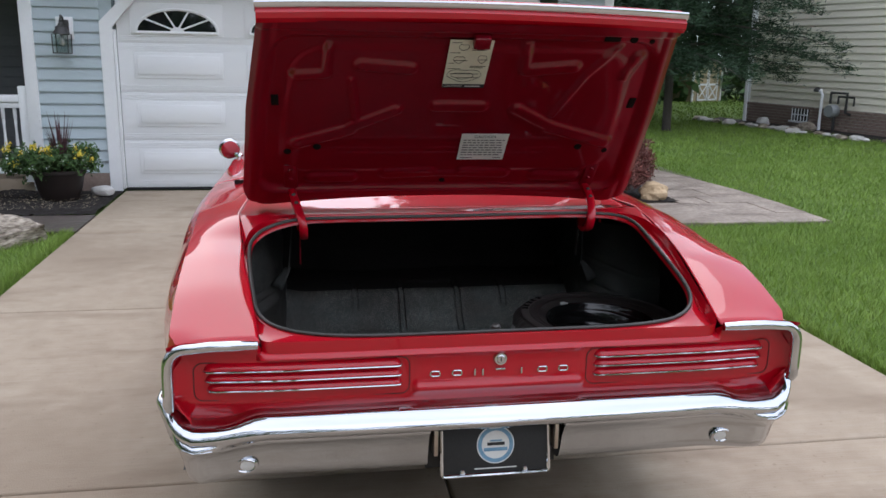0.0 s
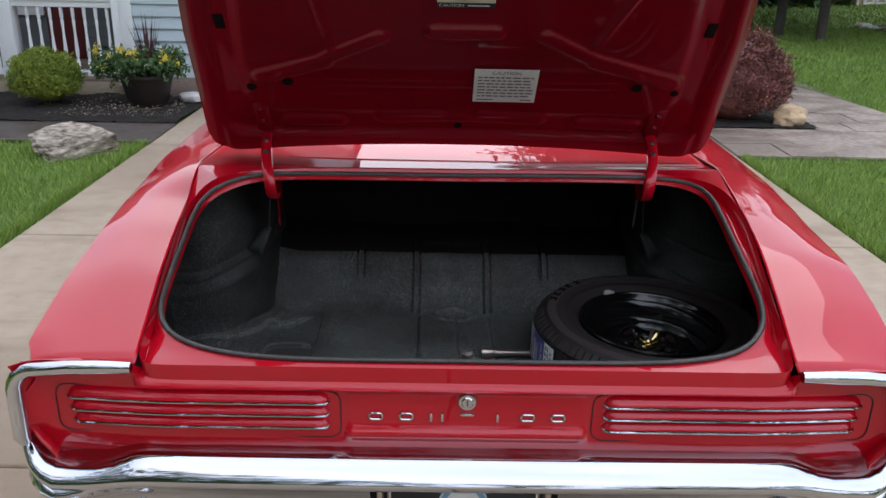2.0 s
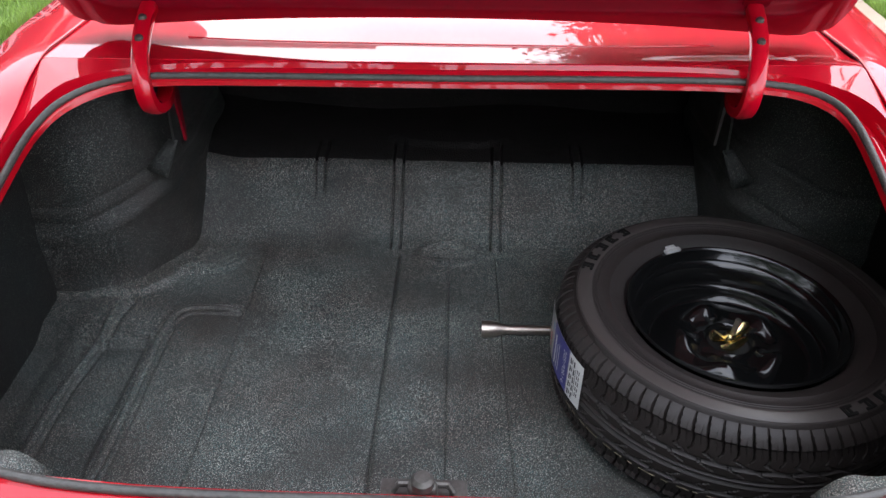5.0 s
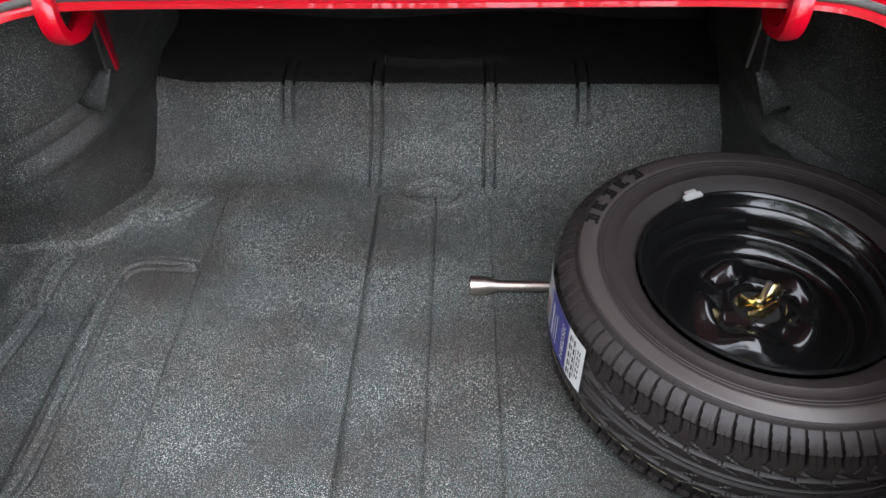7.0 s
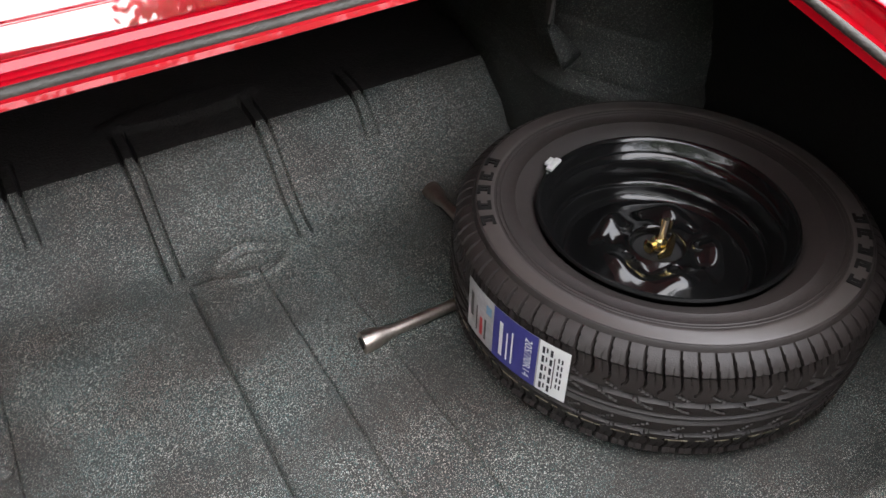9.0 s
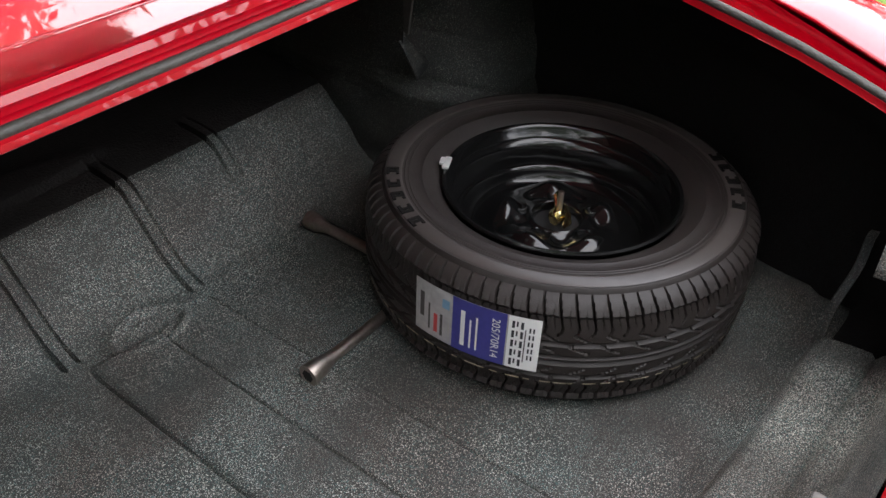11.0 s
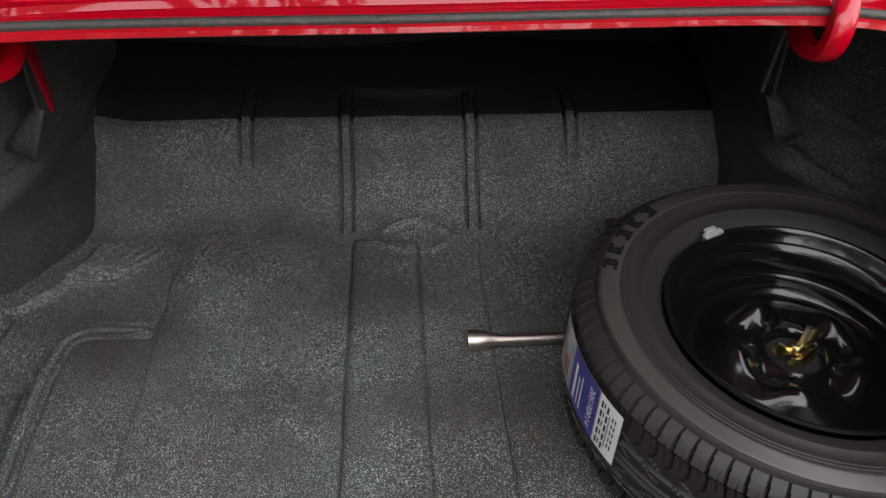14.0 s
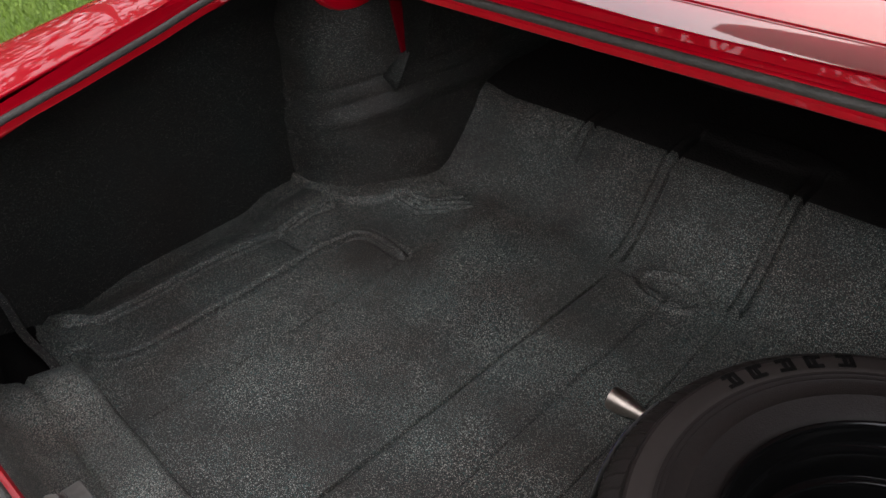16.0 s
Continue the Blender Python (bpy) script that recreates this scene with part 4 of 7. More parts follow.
tail_rows = sorted([k[0] for k in TAIL_IN] + [0.03, 0.085, 0.17, 0.24, 0.42, 0.65, 0.88])
# the tail ledge gets a paler copy of the floor paint for its light
part("tail_inner_panel", surf(tail_in, np.linspace(-0.632, 0.655, 70), tail_rows), SPATTER_LIT, car, crease=70)
# black sheets that paint the shade of the tail corner cavities
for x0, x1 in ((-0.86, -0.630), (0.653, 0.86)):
    part("corner_pocket", surf(lambda x, v: tail_in(x, v, 0.014), np.linspace(x0, x1, 12), tail_rows), SHADE_BLACK, car, "tail corner panel with the cavity's shade painted black", crease=70)
for s in (-1, 1):
    def quarter_in(y, v):
        x = 0.826 + 0.020 * math.sin(math.pi * min(1, v * 1.1)) + 0.02 * smooth01(y) - 0.04 * (1 - smooth01((y - 0.25) / 0.25))
        if v > 0.75:
            x -= (v - 0.75) / 0.25 * 0.10
        top = gap_z(y) - 0.030
        return Vector((s * x, y, 0.430 + (top - 0.430) * v + 0.004 * noise.noise(Vector((y * 6, v * 5, s)))))
    # shade on both linings is painted: dark spatter left, black right
    part("quarter_inner_panel", surf(quarter_in, np.linspace(0.075, 1.55, 40), np.linspace(0, 1, 18)), SPATTER_DEEP_SHADE if s < 0 else SHADE_BLACK, car, "sprayed quarter lining with shade put into its colour" if s < 0 else "quarter lining with its shade painted black")
    # thin curved brace between the floor and the quarter, at the tail
    bm = bmesh.new()
    rows = []
    for q in np.linspace(0, 1, 18):
        x = (0.644 if s > 0 else 0.618) + 0.18 * q
        z = 0.478 + (0.125 * (1 - (1 - q) ** 1.8) if s > 0 else 0.085 * q ** 1.15)
        y = (0.200 if s > 0 else 0.228) - 0.008 * q + 0.003 * math.sin(9 * q)
        ring = ((y - 0.008, 0.002), (y + 0.005, 0.0), (y + 0.007, -0.004), (y + 0.005, -0.010), (y - 0.008, -0.003))
        rows.append([bm.verts.new((s * x, yy, z + d + 0.003 * noise.noise(Vector((x * 20, yy * 20, s))))) for yy, d in ring])
    for a_, b_ in zip(rows, rows[1:]):
        for k in range(5):
            bm.faces.new((a_[k], a_[(k + 1) % 5], b_[(k + 1) % 5], b_[k]))
    bm.faces.new(rows[0]), bm.faces.new(rows[-1][::-1])
    bmesh.ops.recalc_face_normals(bm, faces=bm.faces)
    part("side_brace", bm, SPATTER_SHADED, car, "bent brace plate", crease=50)

    def wheelhouse(a, z):
        t = (z - 0.44) / 0.56
        c, sn = math.cos(a), math.sin(a)
        n = 3.3
        ex = math.copysign(abs(c) ** (2 / n), c) * (0.345 - 0.05 * t ** 2 + 0.03 * max(0, 1 - t / 0.14) ** 2)
        ey = math.copysign(abs(sn) ** (2 / n), sn) * (0.372 - 0.05 * t ** 2 + 0.018 * max(0, 1 - t / 0.14) ** 2)
        p = Vector((s * 0.865, 1.255, z)) + Vector((ex * (-s) * 0.80, ey, 0))
        d = noise.noise(Vector((p.x * 5, p.y * 7, p.z * 8 + 3 * s))) * 0.016 + noise.noise(Vector((p.x * 14, p.y * 14, p.z * 20))) * 0.004
        fold = 0.604 + 0.40 * max(0, 0.79 - abs(p.x)) ** 1.12
        d += 0.005 * bead(z - fold, 0.022, 1) - 0.0035 * bead(z - fold - 0.034, 0.007, 1) - 0.004 * bead(z - fold - 0.10 - 0.03 * s, 0.006, 1)
        p.x -= s * d * abs(c)
        p.y -= d * abs(sn)
        return p
    # wheelhouse shade is painted: a darker copy of the floor's spatter
    part("wheelhouse", surf(wheelhouse, np.linspace(-math.pi * 0.5, math.pi * 0.5, 110), np.linspace(0.44, 0.94, 90)), SPATTER_SHADED, car, "bulging wheelhouse with wrinkled lining", crease=70)
    # gooseneck hinge and its bracket
    X, up = s * 0.549, 0.011 if s > 0 else 0.0
    arm = [(0.955, 1.082, 0.553), (0.92, 1.074, 0.55), (0.87, 1.06, 0.543), (0.82, 1.04, 0.533), (0.785, 1.022, 0.524), (0.769, 1.004, 0.518), (0.766, 0.985, 0.515), (0.775, 0.964, 0.515), (0.797, 0.950, 0.515), (0.83, 0.944, 0.515), (0.86, 0.946, 0.517), (0.885, 0.955, 0.522), (0.898, 0.970, 0.526)]
    arm = [(y, z + up, x) for y, z, x in arm]
    fine = [[float(np.interp(q, range(len(arm)), [p[k] for p in arm])) for k in range(3)] for q in np.linspace(0, len(arm) - 1, 45)]
    for _ in range(3):
        fine = [fine[0]] + [[(fine[i - 1][k] + 2 * fine[i][k] + fine[i + 1][k]) / 4 for k in range(3)] for i in range(1, len(fine) - 1)] + [fine[-1]]
    bm = bmesh.new()
    rows = []
    for i, (y, z, x) in enumerate(fine):
        d = (Vector(fine[min(i + 1, 44)][:2]) - Vector(fine[max(i - 1, 0)][:2])).normalized()
        nrm = Vector((-d.y, d.x)) * 0.0125
        ring = [(math.copysign(abs(math.cos(t)) ** 0.6, math.cos(t)), math.copysign(abs(math.sin(t)) ** 0.6, math.sin(t))) for t in np.linspace(0, 2 * math.pi, 12, False)]
        rows.append([bm.verts.new((s * x + 0.0155 * c, y + nrm.x * n_, z + nrm.y * n_)) for c, n_ in ring])
    for q, w in zip(rows, rows[1:]):
        for k in range(12):
            bm.faces.new((q[k], q[(k + 1) % 12], w[(k + 1) % 12], w[k]))
    bm.faces.new(rows[0]), bm.faces.new(rows[-1][::-1])
    hinge = part("trunk_hinge", bm, RED, car, "red gooseneck hinge arm")
    for i in (5, 9):
        y, z, x = fine[i]
        d = (Vector(fine[i - 1][:2]) - Vector(fine[i + 1][:2])).normalized()
        face = Vector((0, -d.y, d.x))
        part("hinge_bolt", lathe([(0, 0.005), (0.0055, 0.005), (0.0075, 0.002), (0.0085, -0.002)], 8, m=Matrix.Translation(Vector((s * x, y, z)) + face * 0.0125) @ face.to_track_quat("Z", "Y").to_matrix().to_4x4()), GREASY, hinge, "dark hinge bolt")
    bm = bmesh.new()
    q = [bm.verts.new((X - s * (0.018 + 0.005 * k), y, z + up)) for k in (0, 1) for y, z in ((0.918, 0.95), (0.950, 0.95), (0.950, 0.818), (0.942, 0.815))]
    bm.faces.new(q[:4]), bm.faces.new(q[4:][::-1])
    for k in range(4):
        bm.faces.new((q[k], q[(k + 1) % 4], q[4 + (k + 1) % 4], q[4 + k]))
    # left flange in the shaded red, right one dark grey
    part("hinge_flange", bm, RED_SHADED if s < 0 else GREASY, hinge, smooth=False)
    bm = bmesh.new()
    blade = ((0.965, 0.98), (1.06, 0.98), (1.055, 0.85), (1.03, 0.76), (0.992, 0.775), (0.978, 0.85))
    q = [bm.verts.new(Vector((s * (0.550 + 0.005 * k + 0.10 * (0.98 - z)), y, z))) for k in (0, 1) for y, z in blade]
    bm.faces.new(q[:6]), bm.faces.new(q[6:][::-1])
    for k in range(6):
        bm.faces.new((q[k], q[(k + 1) % 6], q[6 + (k + 1) % 6], q[6 + k]))
    bracket = part("hinge_bracket", bm, SPATTER_SHADED, car)
    foot = surf(lambda a, b: Vector((s * (0.563 + 0.022 * b * (1 - a) + a * (0.034 + 0.044 * b)), 0.995 - 0.012 * a + 0.006 * b, 0.788 - a * (0.084 - 0.018 * b))), np.linspace(0, 1, 5), np.linspace(0, 1, 4))
    thick(part("bracket_foot", foot, SPATTER_SHADED, bracket), 0.004)
latch = part("latch_striker", box(-0.017, 0.017, 0.056, 0.074, 0.815, 0.846, 0.008, None, 4), GREASY, car, "greasy steel latch striker")
part("striker_bolt", lathe([(0, 0.012), (0.009, 0.011), (0.013, 0.006), (0.013, -0.004)], 20, m=pose(0, 0.064, 0.846)), GREASY, latch)
part("latch_loop", tube([(-0.034, 0.075, 0.818), (-0.028, 0.078, 0.828), (0.028, 0.078, 0.828), (0.034, 0.075, 0.818)], 0.004, 8), GREASY, latch)
part("latch_plate", box(-0.05, 0.05, 0.060, 0.10, 0.806, 0.812, 0.002), GREASY, latch)
for s in (-1, 1):
    gus = surf(lambda u, v: Vector((s * (0.476 + 0.15 * u), 0.066 + 0.084 * v + 0.012 * u, 0.748 + 0.034 * math.sin(math.pi * min(0.5, u * 1.5)) + 0.004 * math.sin(9 * u) - 0.006 * v + 0.006 * u)), np.linspace(0, 1, 17), np.linspace(0, 1, 7))
    thick(part("corner_gusset", gus, SPATTER_LIT, car, "arched sheet gusset"), 0.004)

# ---- trunk lid, open: u across, v from its hinged edge to its rear edge, w out of its inner side ----
lid_v, lid_w = Vector((0, -0.6874, 0.7263)), Vector((0, -0.7263, -0.6874))
LID = Matrix(((1, 0, 0, 0), (0, lid_v.y, lid_w.y, 0.985), (0, lid_v.z, lid_w.z, 1.07), (0, 0, 0, 1)))
LID_LEN = 0.842


def lid_half(v):
    return lerp(v, (0, 0.728), (0.45, 0.69), (LID_LEN, 0.634))


def lid_edge(u):
    """The hinged edge bows: its corners reach further down than its middle."""
    return -0.004 - 0.052 * abs(u) ** 2.2


def lid_uv(i, j):
    """i across -1..1, j along 0..1, with rounded hinged corners."""
    v0 = lid_edge(i)
    a = abs(i)
    if a > 0.86:
        v0 += 0.10 * (1 - math.sqrt(max(0, 1 - ((a - 0.86) / 0.14) ** 2)))
    v = v0 + (LID_LEN - v0) * j
    return i * lid_half(max(v, 0)), v


def bar_field(u, v, u0, v0, u1, v1, w):
    dx, dy = u1 - u0, v1 - v0
    t = min(max(((u - u0) * dx + (v - v0) * dy) / (dx * dx + dy * dy), 0), 1)
    return smooth01((w + 0.005 - math.hypot(u - u0 - t * dx, v - v0 - t * dy)) / 0.013)


def panel_field(u, v, inner_half, v_lo, v_hi, r=0.07):
    """1 inside a rounded rectangle, with a soft edge."""
    dx, dy = abs(u) - (inner_half - r), abs(v - (v_lo + v_hi) / 2) - ((v_hi - v_lo) / 2 - r)
    d = math.hypot(max(dx, 0), max(dy, 0)) + min(max(dx, dy), 0) - r
    return smooth01(0.5 - d / 0.03)


EMBOSS = ((-0.53, 0.28, -0.36, 0.345, 0.026), (-0.35, 0.36, -0.21, 0.44, 0.022), (0.20, 0.45, 0.33, 0.37, 0.022), (0.34, 0.36, 0.555, 0.285, 0.026),
          (-0.075, 0.46, 0.075, 0.46, 0.024), (-0.48, 0.085, -0.345, 0.085, 0.024), (0.345, 0.088, 0.49, 0.083, 0.024), (-0.215, 0.105, -0.06, 0.112, 0.026),
          (0.06, 0.112, 0.215, 0.105, 0.026), (-0.10, 0.105, 0.10, 0.105, 0.016), (-0.33, 0.645, -0.18, 0.630, 0.024), (0.20, 0.630, 0.345, 0.650, 0.024), (0.185, 0.64, 0.175, 0.74, 0.016),
          (-0.53, 0.60, -0.44, 0.605, 0.018), (-0.44, 0.605, -0.43, 0.72, 0.012), (0.53, 0.61, 0.55, 0.70, 0.018), (0.33, 0.42, 0.40, 0.62, 0.010), (0.40, 0.62, 0.47, 0.74, 0.012), (-0.33, 0.36, -0.36, 0.58, 0.009))


def lid_inner(i, j):
    u, v = lid_uv(i, j)
    w = 0.0
    field = panel_field(u, v, lid_half(max(v, 0)) - 0.055, 0.035, 0.765)
    w -= 0.020 * field
    if field > 0.02:
        e = 0.0
        for b in EMBOSS:
            e = max(e, bar_field(u, v, *b))
        w += 0.011 * e * field
        w += 0.018 * field * panel_field(u, v, lid_half(v) - 0.125, 0.125, 0.715, 0.10) * 0.35
    rim_u = lid_half(max(v, 0)) - abs(u)
    w -= 0.010 * smooth01((0.020 - rim_u) / 0.02) + 0.004 * bead(rim_u - 0.045, 0.012, 1)
    w += 0.012 * smooth01((v - 0.79) / 0.02)
    bow = -0.008 * (1 - (2 * j - 1) ** 2) - 0.006 * (1 - i * i)
    return LID @ Vector((u, v, w + bow + 0.016))


iu = list(np.linspace(-1, -0.84, 16)) + list(np.linspace(-0.83, 0.83, 150)) + list(np.linspace(0.84, 1, 16))
jv = list(np.linspace(0, 0.06, 8)) + list(np.linspace(0.068, 0.94, 108)) + list(np.linspace(0.945, 1, 9))
# the lid's underside carries its shade as a darker red
lid = part("trunk_lid", surf(lid_inner, iu, jv), RED_SHADED, car, "open red trunk lid with embossed inner frame", crease=70)


def lid_outer(i, j):
    u, v = lid_uv(i * 0.999, j)
    bow = -0.020 * (1 - (2 * j - 1) ** 2) - 0.012 * (1 - i * i)
    edge = smooth01((1 - abs(i)) / 0.02) * smooth01(j / 0.02)
    return LID @ Vector((u, v, bow + 0.002 - 0.030 * edge))


part("lid_skin", surf(lid_outer, list(np.linspace(-1, 1, 61)), list(np.linspace(0, 1, 41))), RED, lid)
# rear lip: painted turned edge and a bright strip along it


def lip(i, k):
    u = i * 0.636
    v, w = ((LID_LEN - 0.012, 0.022), (LID_LEN - 0.006, 0.034), (LID_LEN + 0.012, 0.036), (LID_LEN + 0.026, 0.028), (LID_LEN + 0.030, 0.012), (LID_LEN + 0.024, -0.03))[int(k)]
    return LID @ Vector((u, v, w - 0.02 * (1 - i * i)))


part("lid_rear_edge", surf(lip, np.linspace(-1, 1, 41), range(6)), RED, lid)
part("lid_trim_strip", tube([LID @ Vector((i * 0.640, LID_LEN + 0.030, 0.006 - 0.02 * (1 - i * i))) for i in np.linspace(-1, 1, 31)], 0.011, 10, flat=1.7), CHROME, lid, "bright chrome strip")


def on_lid(u, v, drop=0.0):
    """A place on the lid's inner face."""
    j_best = min(np.linspace(0, 1, 400), key=lambda j: abs(lid_uv(u / lid_half(max(v, 0)), j)[1] - v))
    p = lid_inner(u / lid_half(max(v, 0)), j_best)
    return p + lid_w * drop


FACE = LID.to_3x3().to_4x4() @ Matrix.Rotation(math.pi, 4, "Z") @ Matrix.Rotation(math.pi, 4, "Z")


def sheet(name, u0, u1, v0, v1, material, parent, lift, label=""):
    bm = surf(lambda u, v: on_lid(u, v) + lid_w * lift, np.linspace(u0, u1, 5), np.linspace(v0, v1, 5))
    return part(name, bm, material, parent, label)


def flat_bar(u0, u1, v0, v1, m4, material, parent, name="print_bar"):
    bm = bmesh.new()
    bm.faces.new([bm.verts.new(m4 @ Vector((x, y, 0))) for x, y in ((u0, v0), (u1, v0), (u1, v1), (u0, v1))])
    return part(name, bm, material, parent, smooth=False)


def writing(text, size, m4, material, parent):
    cu = bpy.data.curves.new("writing", "FONT")
    cu.body, cu.size, cu.align_x, cu.align_y = text, size, "CENTER", "CENTER"
    tmp = bpy.data.objects.new("writing", cu)
    scene.collection.objects.link(tmp)
    me = bpy.data.meshes.new_from_object(tmp.evaluated_get(bpy.context.evaluated_depsgraph_get()))
    bpy.data.objects.remove(tmp)
    me.transform(m4)
    me.materials.clear()
    me.materials.append(material)
    ob = new("writing", me)
    ob.parent = parent
    return ob


def label_plane(u0, u1, v0, v1, lift):
    """A flat plane fitted to a stretch of the lid: x along u, y along v."""
    a, b, c = on_lid(u0, v0, lift), on_lid(u1, v0, lift), on_lid(u0, v1, lift)
    ex, ey = (b - a).normalized(), (c - a).normalized()
    ez = ex.cross(ey)
    centre = (b + c) / 2
    return Matrix(((ex.x, ey.x, ez.x, centre.x), (ex.y, ey.y, ez.y, centre.y), (ex.z, ey.z, ez.z, centre.z), (0, 0, 0, 1)))


def slab(m4, w, h, material, parent, name, label):
    bm = box(-w / 2, w / 2, -h / 2, h / 2, -0.0008, 0.0)
    bm.transform(m4)
    return part(name, bm, material, parent, label, smooth=False)


m = label_plane(0.030, 0.198, 0.196, 0.331, 0.010)
card = slab(m, 0.168, 0.136, PAPER, lid, "caution_label", "white printed caution label")
up = m @ Matrix.Translation((0, 0, 0.0012))
writing("CAUTION", 0.017, up @ Matrix.Translation((0, 0.054, 0)), INK, card)
random.seed(4)
for r in range(7):
    x, y = -0.074, 0.036 - 0.0128 * r
    while x < 0.066:
        wd = min(random.uniform(0.008, 0.022), 0.074 - x)
        flat_bar(x, x + wd, y - 0.0026, y + 0.0026, up, PALE_INK, card)
        x += wd + 0.004
flat_bar(-0.074, -0.03, -0.0585, -0.055, up, INK, card)
flat_bar(0.045, 0.074, -0.0585, -0.055, up, INK, card)
m = label_plane(-0.072, 0.066, 0.557, 0.762, 0.010)
card = slab(m, 0.136, 0.206, PAPER_OLD, lid, "jack_instruction_label", "cream jacking instruction sheet with line drawings")
up = m @ Matrix.Translation((0, 0, 0.0012))
flat_bar(-0.068, 0.068, -0.103, -0.086, up, INK, card)
writing("CAUTION", 0.013, up @ Matrix.Translation((-0.034, -0.0945, 0.0008)), PAPER, card)
flat_bar(0.004, 0.055, -0.0965, -0.0925, up @ Matrix.Translation((0, 0, 0.0008)), PAPER, card)
for cx, cy, rx, ry in ((-0.005, -0.045, 0.055, 0.026), (-0.01, -0.048, 0.036, 0.013), (-0.03, 0.022, 0.018, 0.014), (0.042, 0.026, 0.014, 0.016), (-0.022, 0.074, 0.016, 0.012)):
    part("line_drawing", tube([up @ Vector((cx + rx * math.cos(a), cy + ry * math.sin(a) * (1 + 0.2 * math.sin(3 * a)), 0)) for a in np.linspace(0, 2 * math.pi, 20, False)], 0.0008, 4, loop=True), INK, card)
for u0, u1, v in ((-0.062, -0.03, 0.092), (0.004, 0.06, 0.068), (0.004, 0.05, 0.062), (-0.062, -0.03, 0.050), (0.008, 0.058, -0.006), (0.008, 0.05, -0.012), (-0.06, -0.02, -0.018), (-0.06, -0.045, 0.006), (-0.045, -0.004, 0.018), (0.03, 0.06, 0.022), (-0.05, 0.04, -0.040), (-0.03, 0.045, -0.056)):
    flat_bar(u0, u1, v - 0.0013, v + 0.0013, up, INK, card)
for u, v, r in ((-0.565, 0.232, 0.012), (-0.464, 0.256, 0.013), (0.468, 0.255, 0.013), (0.573, 0.236, 0.010), (-0.005, 0.062, 0.010), (0.50, 0.785, 0.012), (0.56, 0.78, 0.008)):
    part("lid_hole", lathe([(0, 0.0035), (r, 0.003), (r * 1.12, 0.0)], 18, m=Matrix.Translation(on_lid(u, v)) @ LID.to_3x3().to_4x4()), SHADE_BLACK, lid, "dark punched hole")
for u, v, a, b in ((-0.598, 0.48, 0.012, 0.024), (0.598, 0.48, 0.012, 0.024), (0.43, 0.787, 0.026, 0.011)):
    bm = box(-a, a, -b, b, 0, 0.004, 0.003)
    bm.transform(Matrix.Translation(on_lid(u, v)) @ LID.to_3x3().to_4x4())
    part("lid_hole", bm, SHADE_BLACK, lid, "dark punched slot")
bm = box(-0.026, 0.026, -0.022, 0.022, 0.0, 0.030, 0.006)
bm.transform(Matrix.Translation(on_lid(0.022, 0.772)) @ LID.to_3x3().to_4x4())
lid_latch = part("lid_latch", bm, RED_SHADED, lid, "red latch housing")
bm = box(-0.012, 0.012, -0.030, -0.016, 0.006, 0.024, 0.004)
bm.transform(Matrix.Translation(on_lid(0.022, 0.772)) @ LID.to_3x3().to_4x4())
part("latch_claw", bm, BLACK_MATT, lid_latch)
for s in (-1, 1):
    bm = box(-0.024, 0.024, -0.10, 0.055, 0.0, 0.007, 0.004)
    bm.transform(Matrix.Translation(on_lid(s * 0.556, 0.10)) @ LID.to_3x3().to_4x4() @ Matrix.Rotation(radians(-3), 4, "X"))
    strap = part("hinge_strap", bm, RED_SHADED, lid, "red hinge strap")
    for k in (-0.02, 0.03):
        part("bolt", lathe([(0, 0.013), (0.007, 0.013), (0.009, 0.008), (0.009, 0)], 6, m=Matrix.Translation(on_lid(s * 0.556, 0.10 + k)) @ LID.to_3x3().to_4x4()), RED_SHADED, strap)

# ---- spare wheel lying in the trunk ----
spare = thing("spare_wheel", "spare tyre on black steel rim with paper tread label", "spare wheel", (0.518, 0.622, 0.476), (0.8, 1.2, 0))
R, H = 0.316, 0.203
NT = 1408


def tread_cut(a, z):
    """How deep the tread is cut at angle a and height z from the middle: swept grooves that run out at the shoulders."""
    deep = 0.0
    for z0 in (-0.030, 0.030, -0.005, 0.007):
        deep = max(deep, (1 if abs(z0) > 0.01 else 0.6) * smooth01((0.0032 - abs(z - z0)) / 0.0016))
    az = abs(z)
    turn = a * 88 / (2 * math.pi)
    sweep = 10 * az + 700 * max(0.0, 0.056 - az) ** 1.7
    ph = (turn + sweep) % 1
    if az > 0.044:
        deep = max(deep, 0.95 * smooth01((0.066 - abs(ph - 0.5)) / 0.03))
        deep = max(deep, 0.22 * smooth01((0.045 - abs((ph + 0.5) % 1 - 0.5)) / 0.03) * smooth01((az - 0.052) / 0.008) * smooth01((0.086 - az) / 0.006))
    elif az > 0.004:
        ph = (turn / 2 + 48 * az) % 1
        deep = max(deep, 0.6 * smooth01((0.085 - abs(ph - 0.5)) / 0.04) * smooth01((az - 0.010) / 0.01))
    return deep


tread = [(-0.097, 0.288), (-0.092, 0.298), (-0.084, 0.306), (-0.077, 0.311)] + [(z, R - 14.0 * max(0, abs(z) - 0.02) ** 2 * 0.25 - 0.0) for z in np.linspace(-0.070, 0.070, 57)] + [(0.077, 0.311), (0.084, 0.306), (0.092, 0.298), (0.097, 0.288)]


def tread_point(a, k):
    z, r = tread[int(k)]
    cut = tread_cut(a, z) if abs(z) < 0.0935 else 0
    r -= 0.0095 * cut
    return Vector((r * math.cos(a), r * math.sin(a), H / 2 + z))


